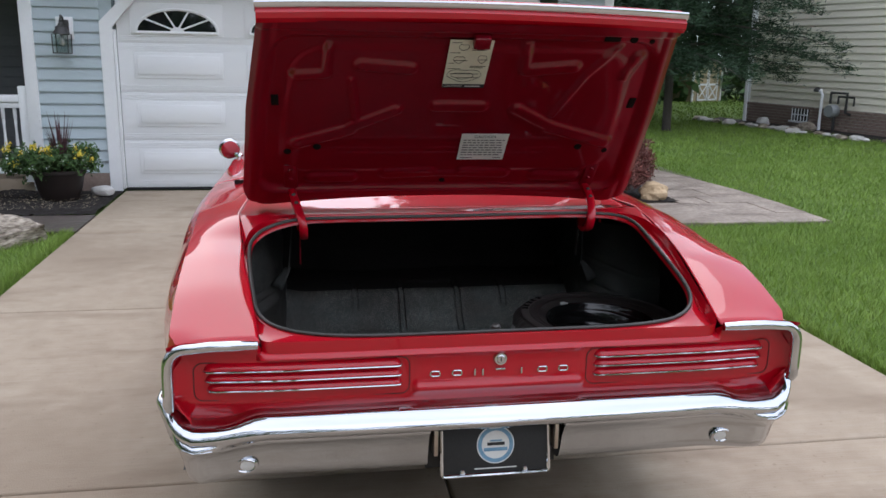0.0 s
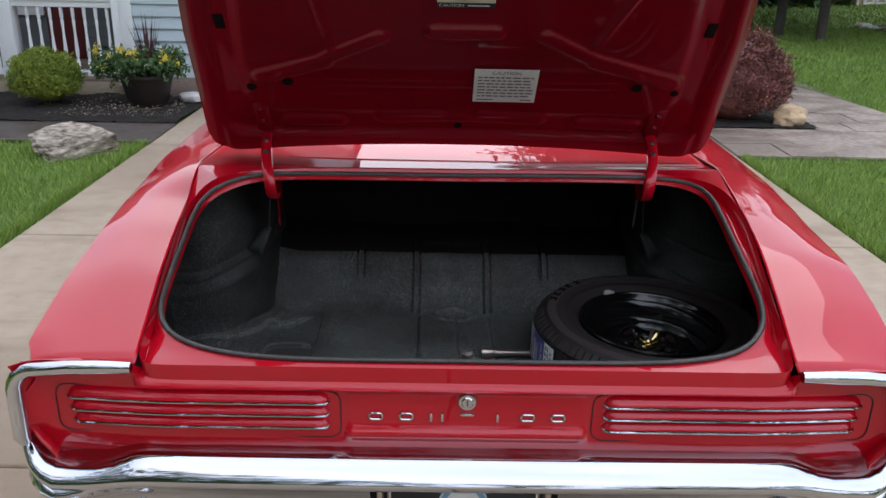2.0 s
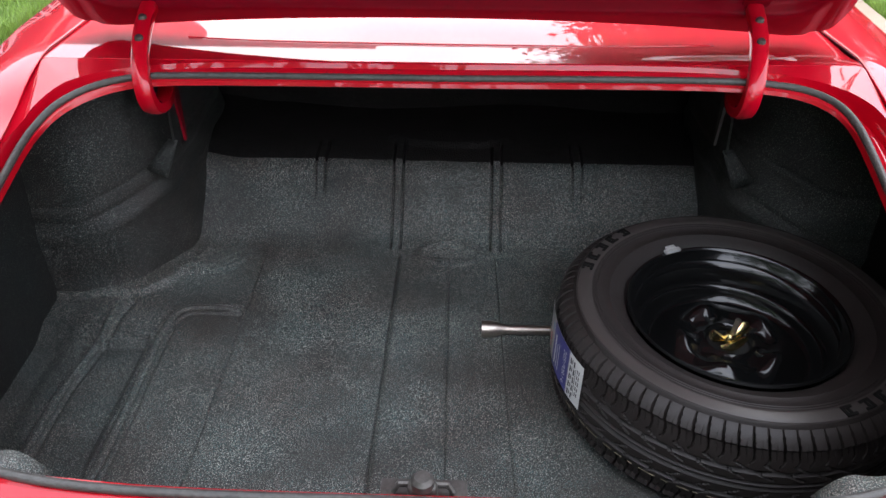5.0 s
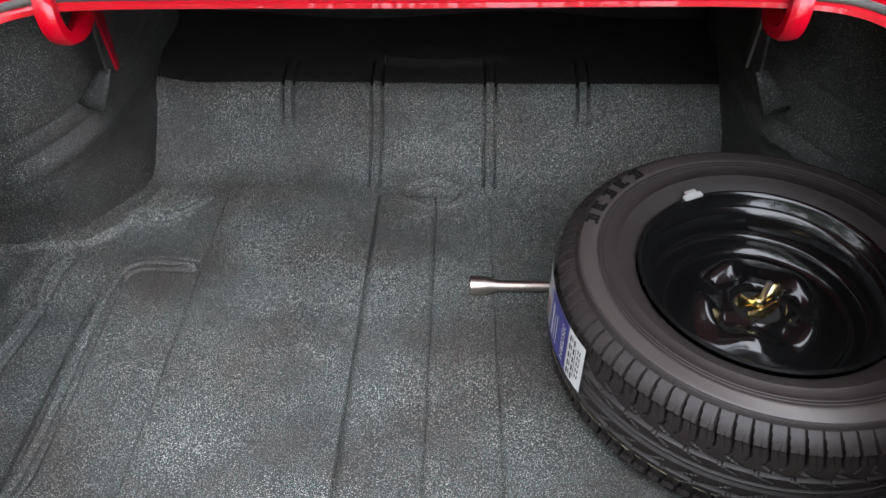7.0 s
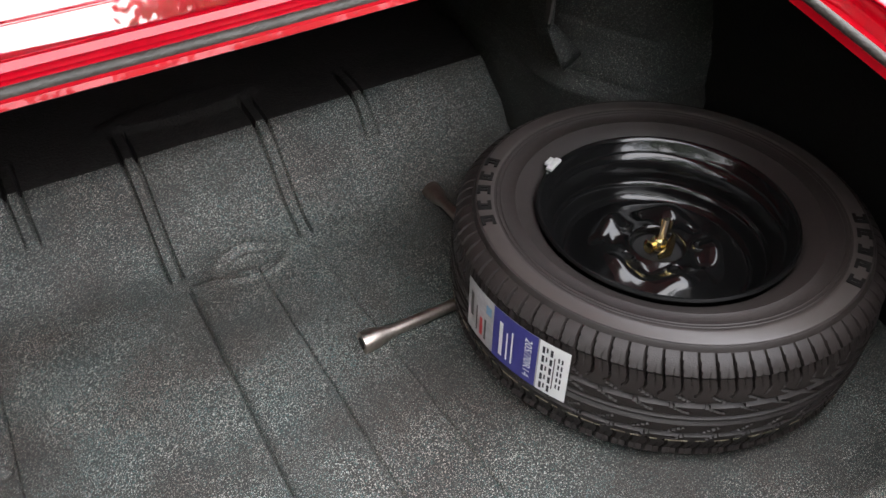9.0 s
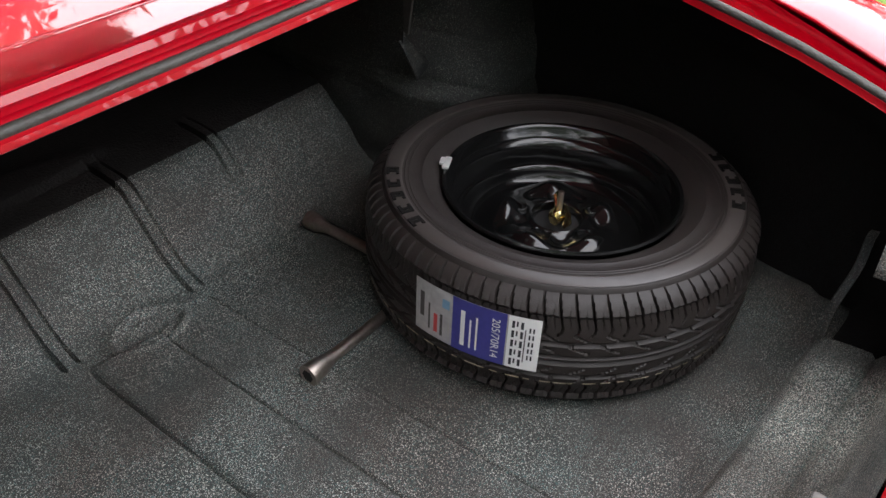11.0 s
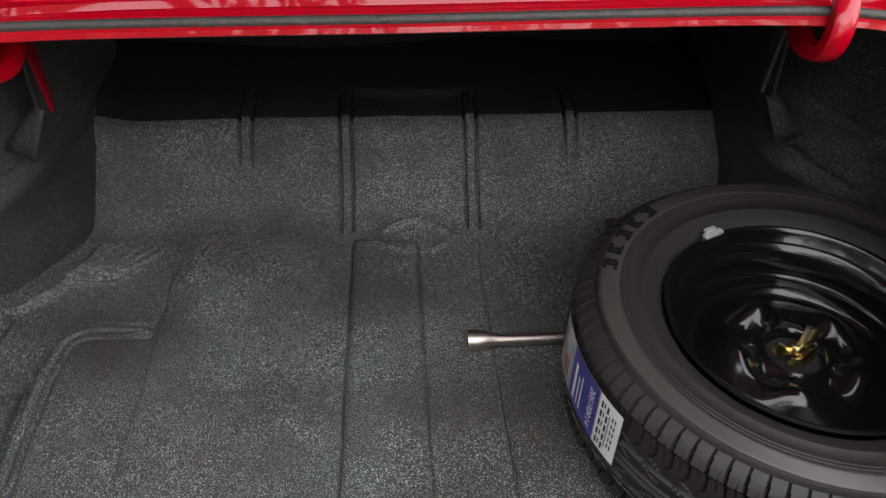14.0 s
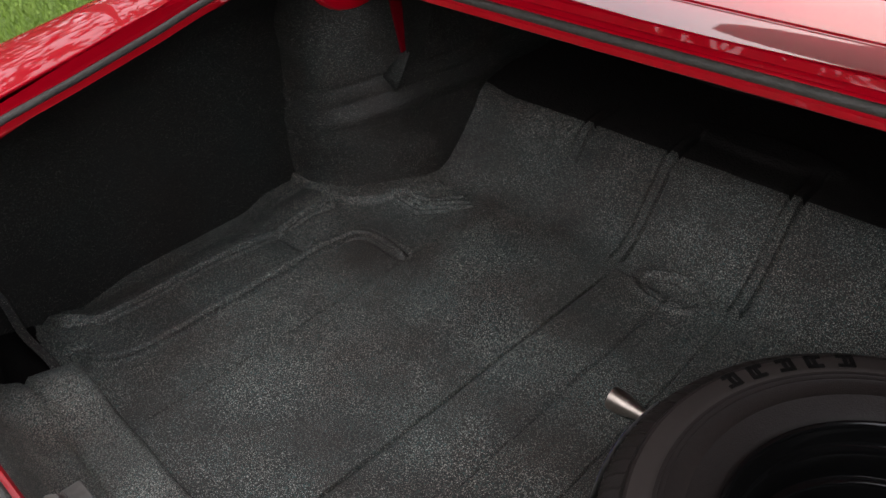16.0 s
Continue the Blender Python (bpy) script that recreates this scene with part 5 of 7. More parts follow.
tyre = part("tyre", surf(tread_point, list(np.linspace(0, 2 * math.pi, NT, False)), range(len(tread)), loop=True), TYRE, spare, "black tyre with directional tread", crease=40)
for s in (1, -1):
    prof = [(0.288, 0.097), (0.2865, 0.0995), (0.285, 0.1025), (0.2835, 0.1040), (0.281, 0.1035), (0.262, 0.1040), (0.259, 0.1050), (0.257, 0.1038), (0.2525, 0.1030), (0.2515, 0.1036), (0.2500, 0.1024), (0.2465, 0.1018), (0.2455, 0.1024), (0.2440, 0.1012), (0.228, 0.0985), (0.224, 0.0992), (0.215, 0.0945), (0.202, 0.088), (0.196, 0.083), (0.190, 0.075)]
    part("sidewall", lathe([(r, H / 2 + s * z) for r, z in prof], 160), TYRE, tyre)
part("grey_band", lathe([(0.2805, H / 2 + 0.1038), (0.278, H / 2 + 0.1050), (0.262, H / 2 + 0.1052), (0.2585, H / 2 + 0.1052), (0.256, H / 2 + 0.1037)], 160), BAND, tyre, "smooth grey sidewall band")
for k in range(5):
    for a0 in (160, -38):
        a = radians(a0 - 7.6 * k)
        m = pose(0.2705 * math.cos(a), 0.2705 * math.sin(a), H / 2 + 0.1056, 0, 0, math.degrees(a))
        bm = bmesh.new()
        for dx, dy, lx, ly in ((-0.0075, 0, 0.002, 0.007), (0.0075, 0, 0.002, 0.007), (0, 0.006 if k % 2 else -0.006, 0.008, 0.002), (0, 0, 0.006, 0.0018)):
            box(dx - lx * 1.2, dx + lx * 1.2, dy * 1.3 - ly * 1.3, dy * 1.3 + ly * 1.3, -0.001, 0.0013, 0, bm)
        bm.transform(m)
        part("raised_mark", bm, SHADE_BLACK, tyre, "raised black sidewall mark", smooth=False)
rim_prof = [(0.172, 0.0), (0.190, 0.015), (0.193, 0.02), (0.190, 0.03), (0.176, 0.035), (0.168, 0.06), (0.166, 0.16), (0.176, 0.172), (0.186, 0.176), (0.190, 0.184), (0.193, 0.190), (0.191, 0.194), (0.187, 0.193), (0.184, 0.188), (0.1815, 0.180), (0.1775, 0.176), (0.1755, 0.172), (0.1745, 0.160), (0.173, 0.140), (0.1705, 0.130), (0.165, 0.126), (0.160, 0.1265), (0.157, 0.124), (0.1545, 0.116), (0.150, 0.104), (0.144, 0.098),
            (0.137, 0.0965), (0.129, 0.099), (0.121, 0.105), (0.113, 0.113), (0.105, 0.1205), (0.097, 0.126), (0.090, 0.129), (0.083, 0.1295), (0.076, 0.127), (0.068, 0.1235), (0.058, 0.122), (0.050, 0.122), (0.044, 0.125), (0.040, 0.123), (0.037, 0.112)]


def rim_wave(r, a):
    """Five smooth swells round the wheel nuts."""
    return -0.0075 * math.cos(5 * a) * smooth01((0.112 - r) / 0.016) * smooth01((r - 0.052) / 0.018)


def rim_point(a, k):
    r, z = rim_prof[int(k)]
    return Vector((r * math.cos(a), r * math.sin(a), z + rim_wave(r, a)))


rim_part = part("rim", surf(rim_point, list(np.linspace(0, 2 * math.pi, 120, False)), range(len(rim_prof)), loop=True), BLACK_GLOSS, spare, "gloss black steel rim", crease=50)
part("hub_disc", lathe([(0.0, 0.111), (0.038, 0.111), (0.038, 0.105)], 32), BLACK_MATT, rim_part)
for k in range(5):
    a = radians(72 * k + 36)
    m = pose(0.062 * math.cos(a), 0.062 * math.sin(a), 0.1235)
    part("lug_hole", lathe([(0, 0.0015), (0.0075, 0.0015), (0.0082, 0.0042), (0.0105, 0.0048), (0.0125, 0.002), (0.0128, -0.006)], 20, m=m), BLACK_GLOSS, rim_part)
    part("lug_bore", lathe([(0, 0.0020), (0.0072, 0.0019)], 14, m=m), SHADE_BLACK, rim_part)
bolt = part("hold_down_bolt", tube([(0, 0, 0.08), (0.004, 0, 0.13), (0.008, 0.002, 0.168)], 0.0048, 10), STEEL, spare, "threaded hold-down bolt")
nut = bmesh.new()
lathe([(0.005, 0.122), (0.013, 0.122), (0.012, 0.132), (0.007, 0.138), (0.005, 0.138)], 16, nut)
for s in (-1, 1):
    tube([(s * 0.010, 0, 0.128), (s * 0.022, 0.002, 0.133), (s * 0.034, 0.004, 0.139), (s * 0.042, 0.004, 0.142)], [0.005, 0.008, 0.012, 0.007], 10, nut, flat=0.5)
tube([(-0.03, -0.014, 0.126), (-0.01, -0.02, 0.124), (0.012, -0.016, 0.124), (0.03, -0.012, 0.127)], [0.004, 0.008, 0.008, 0.004], 8, nut, flat=0.5)
nut.transform(pose(0, 0, 0, 0, 0, 24))
part("wing_nut", nut, BRASS, bolt, "yellow zinc wing nut")
bm = box(-0.017, 0.017, -0.007, 0.004, 0, 0.006, 0.002)
box(-0.010, 0.010, 0.001, 0.010, 0.003, 0.008, 0.0015, bm)
a = radians(116)
bm.transform(pose(0.190 * math.cos(a), 0.190 * math.sin(a), 0.1935, 0, 0, 26))
part("balance_weight", bm, SILVER, rim_part, "silver clip-on balance weight")


def on_tread(a0, a1, z0, z1, r, material, name, label=""):
    bm = surf(lambda a, z: Vector((r * math.cos(a), r * math.sin(a), H / 2 + z)), [radians(t) for t in np.linspace(a0, a1, max(3, int(abs(a1 - a0))))], np.linspace(z0, z1, 4))
    return part(name, bm, material, tag, label) if name != "tread_label" else part(name, bm, material, tyre, label)


tag = on_tread(172.5, 207.5, -0.024, 0.070, R + 0.0015, PAPER_GREY, "tread_label", "glossy white and blue paper tyre label")
on_tread(184.5, 199.0, -0.024, 0.070, R + 0.0022, BLUE, "label_field", "blue label field")
on_tread(199.4, 207.5, -0.024, 0.070, R + 0.0021, PAPER, "label_field", "white label end")
on_tread(174.2, 175.6, 0.005, 0.050, R + 0.0023, BAND, "label_mark")
on_tread(178.8, 180.0, -0.012, 0.022, R + 0.0023, RED_PRINT, "label_mark")
on_tread(180.8, 181.6, -0.014, 0.026, R + 0.0023, BAND, "label_mark")
on_tread(181.4, 183.6, 0.040, 0.056, R + 0.0023, EMBLEM_BLUE, "label_mark")
on_tread(177.0, 177.6, -0.012, 0.036, R + 0.0023, BAND, "label_mark")
on_tread(187.0, 188.2, -0.012, 0.052, R + 0.0028, PAPER, "label_mark")
on_tread(189.5, 190.0, -0.012, 0.040, R + 0.0028, PAPER, "label_mark")
on_tread(191.2, 191.7, -0.012, 0.048, R + 0.0028, PAPER, "label_mark")
for q in range(5):
    for a0 in (200.3, 201.4, 202.5):
        z1 = 0.062 - 0.0170 * q
        on_tread(a0, a0 + (0.7 if a0 != 201.4 else 0.45), z1 - (0.0125 if a0 != 201.4 else 0.009), z1, R + 0.0028, INK, "label_mark")
for q in range(5):
    for a0 in (204.6, 205.5):
        z1 = 0.054 - 0.0125 * q
        on_tread(a0, a0 + 0.45, z1 - 0.0085, z1, R + 0.0028, INK, "label_mark")
on_tread(203.6, 203.9, -0.010, 0.050, R + 0.0028, BAND, "label_mark")
a = radians(196.3)
writing("205/70R14", 0.0165, Matrix.Translation(((R + 0.003) * math.cos(a), (R + 0.003) * math.sin(a), H / 2 + 0.022)) @ Matrix(((0, math.sin(a), math.cos(a), 0), (0, -math.cos(a), math.sin(a), 0), (1, 0, 0, 0), (0, 0, 0, 1))) @ Matrix.Rotation(math.pi, 4, "Z"), PAPER, tag)

# pale dotted paint line left round the tread
bm = bmesh.new()
for k in range(90):
    a0 = radians(4 * k + 0.6 * math.sin(k * 5.1))
    a1 = a0 + radians(2.6 + 1.1 * math.sin(k * 2.3))
    ring = [[bm.verts.new(((R - 0.0005) * math.cos(a), (R - 0.0005) * math.sin(a), H / 2 + z)) for z in (-0.0440, -0.0418)] for a in np.linspace(a0, a1, 4)]
    for q, w in zip(ring, ring[1:]):
        bm.faces.new((q[0], w[0], w[1], q[1]))
tagged(part("paint_line", bm, PEBBLE, tyre, "pale dotted paint line"), kind="stuff")

# ---- cross-shaped wheel wrench under the tyre ----
wrench = thing("lug_wrench", "four-way steel lug wrench half hidden under the spare tyre", "wrench", (0.363, 0.766, 0.489), (0, 0, 0))
for dx, dy in ((-1, 0), (1, 0), (0, 1), (0, -1)):
    ln = 0.285
    pts = [Vector((dx, dy, 0)) * d for d in (0.0, 0.12, 0.235, 0.250, 0.262, ln)]
    part("arm", tube(pts, [0.0095, 0.0095, 0.0100, 0.0135, 0.0172, 0.0182], 14), STEEL, wrench, "steel socket arm")
    end = Vector((dx, dy, 0)) * (ln + 0.0004)
    part("socket", lathe([(0, 0), (0.0108, 0), (0.0110, 0.0006)], 6, m=Matrix.Translation(end) @ Vector((dx, dy, 0)).to_track_quat("Z", "Y").to_matrix().to_4x4()), BLACK_MATT, wrench, "dark hex socket")

# ---- ground, driveway, walks, beds ----
rng = np.random.default_rng(7)


def polys(name, V, material, parent=None, smooth=False):
    """Many loose faces at once: V is faces x corners x 3."""
    n, k, _ = V.shape
    me = bpy.data.meshes.new(name)
    me.vertices.add(n * k)
    me.vertices.foreach_set("co", V.reshape(-1).astype(np.float32))
    me.loops.add(n * k)
    me.loops.foreach_set("vertex_index", np.arange(n * k, dtype=np.int32))
    me.polygons.add(n)
    me.polygons.foreach_set("loop_start", np.arange(0, n * k, k, dtype=np.int32))
    me.update(calc_edges=True)
    me.validate()
    me.materials.append(material)
    ob = new(name, me)
    ob.parent = parent
    return ob


def ground_z(x, y):
    return -0.035 + 0.05 * noise.noise(Vector((x * 0.15, y * 0.15, 1))) * smooth01((math.hypot(x, y - 3) - 8) / 8)


gx = [-900, -300, -120, -60, -40] + list(np.arange(-30, 31, 2.0)) + [40, 60, 120, 300, 900]
gy = [-900, -300, -120, -60, -40] + list(np.arange(-30, 47, 2.0)) + [60, 120, 300, 900]
tagged(part("ground", surf(lambda x, y: Vector((x, y, ground_z(x, y))), gx, gy), LAWN), "green lawn ground reaching to the trees", "lawn", kind="structure")

driveway = tagged(part("driveway", box(-2.42, 2.42, -10.3, 7.60, -0.12, -0.016), JOINT), "pale broom-finished concrete driveway in jointed slabs", "driveway", kind="structure")
ROWS_Y = [-10.3, -8.07, -5.83, -3.6, -1.36, 0.87, 3.10, 5.35, 7.60]
for y0, y1 in zip(ROWS_Y, ROWS_Y[1:]):
    for x0, x1 in ((-2.45, 0.0), (0.0, 2.45)):
        part("slab", box(x0 + 0.004, x1 - 0.004, y0 + 0.004, y1 - 0.004, -0.10, 0.0, 0.012, seg=3), CONCRETE, driveway)

walk_r = tagged(part("walkway_right", box(2.46, 4.74, 5.34, 12.5, -0.10, -0.014), JOINT), "grey stamped concrete walk with damp patches", "walkway", kind="structure")


def walk_edge(y):
    return lerp(y, (5.3, 4.76), (6.5, 4.80), (7.5, 4.76), (9.1, 4.52), (11, 4.05), (12.5, 3.75))


row_y, row = 5.34, 0
while row_y < 12.2:
    deep = (0.46, 0.62, 0.38, 0.54)[row % 4]
    edge = walk_edge(row_y + deep / 2)
    cuts = [2.47] + [2.47 + d + 0.21 * (row % 3) for d in (0.45, 1.1, 1.75)]
    cuts = [c for c in cuts if c < edge - 0.2] + [None]
    for a_, b_ in zip(cuts, cuts[1:]):
        g, y0, y1 = 0.004, row_y + 0.004, min(row_y + deep, 12.4) - 0.004
        xs = (a_ + g, (b_ - g) if b_ else walk_edge(y0), (b_ - g) if b_ else walk_edge(y1), a_ + g)
        ys = (y0, y0, y1, y1)
        lift = 0.003 * math.sin(row * 3.1 + a_ * 7)
        V = [(x, y, z) for z in (-0.08, 0.0 + lift - 0.003) for x, y in zip(xs, ys)]
        mx_, my_ = sum(xs) / 4, sum(ys) / 4
        V += [(mx_ + (x - mx_) * 0.985, my_ + (y - my_) * 0.985, lift) for x, y in zip(xs, ys)]
        F = [(8, 9, 10, 11)] + [(k + 4 * h, (k + 1) % 4 + 4 * h, (k + 1) % 4 + 4 + 4 * h, k + 4 + 4 * h) for h in (0, 1) for k in range(4)]
        raw("stamped_slab", V, F, STAMPED, walk_r)
    row_y, row = row_y + deep, row + 1
walk_l = tagged(part("walkway_left", box(-9, -2.46, 5.46, 6.21, -0.10, -0.014), JOINT), "damp brown stamped concrete walk beside the flower bed", "walkway", kind="structure")
for x0, x1 in ((-9, -6.9), (-6.89, -4.7), (-4.69, -2.46)):
    part("stamped_slab", box(x0, x1, 5.46, 6.20, -0.08, 0.0, 0.006), STAMPED_WET, walk_l)

bed_l = tagged(part("bed_left", surf(lambda x, y: Vector((x, y, 0.004 + 0.03 * smooth01((y - 6.21) / 0.08) * noise.noise(Vector((x * 5, y * 5, 0))) + 0.015 * noise.noise(Vector((x * 22, y * 22, 4))))), np.linspace(-9, -2.47, 200), np.linspace(6.21, 7.66, 50)), MULCH), "dark mulch flower bed with pale pebbles", "flower bed", kind="structure")
bed_r = tagged(part("bed_right", surf(lambda x, y: Vector((x, y, 0.014 + 0.012 * noise.noise(Vector((x * 20, y * 20, 0))))), np.linspace(2.47, 3.64, 50), np.linspace(6.45, 7.66, 50)), MULCH), "dark mulch bed under a red shrub", "flower bed", kind="structure")
# pebbles strewn on the mulch
c = np.stack([rng.uniform(-3.75, -2.55, 900), rng.uniform(6.35, 7.5, 900), np.full(900, 0.03)], 1)
keep = rng.random(900) < np.where((c[:, 0] > -3.6) & (c[:, 1] < 7.2), 0.85, 0.3)
c = c[keep]
d = rng.normal(0, 0.0075, (len(c), 4, 3))
d[:, :, 2] = np.abs(d[:, :, 2]) * 0.7
tri = np.concatenate([np.stack([c + d[:, i] for i in f], 1) for f in ((0, 1, 2), (0, 2, 3), (0, 3, 1), (1, 2, 3))])
tagged(polys("pebbles", tri, PEBBLE), "small pale pebbles strewn on mulch", "pebbles", kind="stuff")


def blades(n, xr, yr, height, width, keep=None):
    x, y = rng.uniform(*xr, n), rng.uniform(*yr, n)
    if keep is not None:
        k = keep(x, y)
        x, y = x[k], y[k]
    n = len(x)
    a, lean = rng.uniform(0, 2 * np.pi, n), rng.normal(0, 0.45, (n, 2))
    h = height * rng.uniform(0.55, 1.25, n)
    z = np.full(n, -0.03)
    w = width * rng.uniform(0.7, 1.3, n) / 2
    p0 = np.stack([x - w * np.cos(a), y - w * np.sin(a), z], 1)
    p1 = np.stack([x + w * np.cos(a), y + w * np.sin(a), z], 1)
    p2 = np.stack([x + lean[:, 0] * h, y + lean[:, 1] * h, z + h], 1)
    return np.stack([p0, p1, p2], 1)


def off_walk(x, y):
    edge = np.interp(y, [5.3, 6.5, 7.5, 9.1, 11, 12.5, 30], [4.79, 4.83, 4.79, 4.55, 4.08, 3.78, 3.5])
    return (y < 5.31) | (x > edge)


grass = np.concatenate([
    blades(75000, (2.475, 7.0), (1.0, 5.31), 0.058, 0.006),
    blades(62000, (2.475, 11.0), (5.31, 10.5), 0.06, 0.009, off_walk),
    blades(34000, (3.5, 11.5), (10.5, 18.0), 0.06, 0.016, lambda x, y: off_walk(x, y) & (x < 10.2 + (17.7 - y) * 0.199)),
    blades(22000, (3.5, 20.0), (18.0, 30.0), 0.07, 0.035),
    blades(66000, (-6.5, -2.475), (0.6, 5.44), 0.058, 0.006),
    blades(16000, (2.475, 7.0), (-8.0, 1.0), 0.062, 0.013), blades(16000, (-6.5, -2.475), (-8.0, 0.6), 0.062, 0.013),
    blades(9000, (-13.0, -6.5), (-2.0, 5.3), 0.062, 0.02), blades(9000, (7.0, 10.5), (-4.0, 5.31), 0.062, 0.02),
    blades(9000, (2.475, 2.56), (-4.0, 5.31), 0.07, 0.006), blades(9000, (-2.56, -2.475), (-4.0, 5.44), 0.07, 0.006)])
tagged(polys("grass", grass, BLADE), "mown green lawn grass", "grass", kind="stuff")

# ---- the house with its garage ----
house = thing("house", "pale blue sided house with white garage door and covered porch", "house")
WALL_Y = 7.64


def board(x0, x1, z, h, y, material, parent, lap=0.024):
    bm = bmesh.new()
    q = [bm.verts.new((x, yy, zz)) for x in (x0, x1) for yy, zz in ((y, z), (y - lap, z), (y - lap, z + 0.012), (y - 0.002, z + h), (y, z + h))]
    bm.faces.new(q[:5]), bm.faces.new(q[5:][::-1])
    for k in range(5):
        bm.faces.new((q[k], q[(k + 1) % 5], q[5 + (k + 1) % 5], q[5 + k]))
    return part("siding_board", bm, material, parent, smooth=False)


wall_l = part("front_wall", box(-3.40, -2.47, WALL_Y, WALL_Y + 0.16, 0.0, 2.52), SIDING, house)
wall_r = part("front_wall", box(2.50, 3.15, WALL_Y, WALL_Y + 0.16, 0.0, 2.52), SIDING, house)
for k in range(18):
    board(-3.27, -2.60, 0.20 + 0.1265 * k, 0.1265, WALL_Y, SIDING, wall_l)
    board(2.60, 3.08, 0.20 + 0.1265 * k, 0.1265, WALL_Y, SIDING, wall_r)
part("plinth", box(-3.38, -2.60, WALL_Y - 0.02, WALL_Y, -0.03, 0.20, 0.004), BRICK, house, "brown brick plinth")
part("header_wall", box(-2.47, 2.50, WALL_Y, WALL_Y + 0.16, 2.20, 2.52), SIDING, house)
part("corner_board", box(-3.40, -3.27, WALL_Y - 0.03, WALL_Y, 0.05, 2.52, 0.004), WHITE, house)
part("corner_board", box(3.06, 3.17, WALL_Y - 0.03, WALL_Y, 0.05, 2.52, 0.004), WHITE, house)
for s in (-1, 1):
    bm = bmesh.new()
    outer = [(2.60, 0.0), (2.60, 1.83), (2.16, 2.27), (2.16, 2.14), (2.47, 1.78), (2.47, 0.0)]
    q = [[bm.verts.new((s * x, y, z)) for x, z in outer] for y in (WALL_Y - 0.045, WALL_Y + 0.02)]
    for ring in q:
        bm.faces.new((ring[0], ring[1], ring[4], ring[5])), bm.faces.new((ring[1], ring[2], ring[3], ring[4]))
    for k in range(6):
        bm.faces.new((q[0][k], q[0][(k + 1) % 6], q[1][(k + 1) % 6], q[1][k]))
    part("garage_trim", bm, WHITE, house, "white garage door trim with clipped corner", smooth=False)
    part("track_guide", box(2.455 * s - 0.012, 2.455 * s + 0.012, WALL_Y - 0.02, WALL_Y + 0.04, 0.02, 1.75, 0.003), WHITE, house)
part("garage_trim", box(-2.16, 2.16, WALL_Y - 0.044, WALL_Y + 0.02, 2.14, 2.27, 0.006), WHITE, house, "white garage door trim")
# sectional door: four sections, four raised panels each, arched lights in the top one
gdoor = part("garage_door", box(-2.44, 2.44, WALL_Y + 0.075, WALL_Y + 0.10, 0.02, 2.14), DOOR_WHITE, house, "white sectional garage door with arched lights")
PANEL_X = [-1.805, -0.60, 0.60, 1.805]
for i in range(4):
    z0 = 0.025 + 0.53 * i
    sec = part("door_section", box(-2.44, 2.44, WALL_Y + 0.04, WALL_Y + 0.075, z0 + 0.001, z0 + 0.529, 0.0025), DOOR_WHITE, gdoor)
    for g in (0.03, 0.05, 0.07, 0.455, 0.475, 0.495):
        part("groove_bead", box(-2.43, 2.43, WALL_Y + 0.036, WALL_Y + 0.041, z0 + g, z0 + g + 0.007, 0.002), DOOR_WHITE, sec)
    for px in PANEL_X:
        if i < 3:
            a, b = z0 + 0.155, z0 + 0.435
            part("raised_panel", box(px - 0.475, px + 0.475, WALL_Y + 0.031, WALL_Y + 0.041, a, b, 0.008), DOOR_WHITE, sec)
            part("panel_field", box(px - 0.435, px + 0.435, WALL_Y + 0.022, WALL_Y + 0.033, a + 0.038, b - 0.038, 0.009), DOOR_WHITE, sec)
        else:
            cz, rx, rz = z0 + 0.125, 0.43, 0.235
            part("light_surround", box(px - 0.49, px + 0.49, WALL_Y + 0.030, WALL_Y + 0.041, cz - 0.05, cz + 0.30, 0.010), DOOR_WHITE, sec)
            bm = bmesh.new()
            ring = [bm.verts.new((px + rx * math.cos(t), WALL_Y + 0.026, cz + rz * math.sin(t))) for t in np.linspace(0, math.pi, 25)]
            bm.faces.new(ring)
            light = part("arched_light", bm, DARK_GLASS, sec, "dark arched window light", smooth=False)
            part("light_rim", tube([(px + rx * math.cos(t), WALL_Y + 0.022, cz + rz * math.sin(t)) for t in np.linspace(0, math.pi, 25)] + [(px - rx, WALL_Y + 0.022, cz - 0.01), (px + rx, WALL_Y + 0.022, cz - 0.01)], 0.016, 8, loop=True), WHITE, light)
            for t in (36, 72, 108, 144):
                t = radians(t)
                part("muntin", tube([(px + 0.06 * math.cos(t), WALL_Y + 0.020, cz + 0.04 * math.sin(t)), (px + rx * math.cos(t), WALL_Y + 0.020, cz + rz * math.sin(t))], 0.010, 6), WHITE, light)
            bm = bmesh.new()
            bm.faces.new([bm.verts.new((px + 0.075 * math.cos(t), WALL_Y + 0.017, cz + 0.05 * math.sin(t))) for t in np.linspace(0, math.pi, 12)])
            part("muntin_hub", bm, WHITE, light, smooth=False)
part("door_seal", box(-2.44, 2.44, WALL_Y + 0.03, WALL_Y + 0.09, 0.0, 0.022), BLACK_MATT, gdoor)
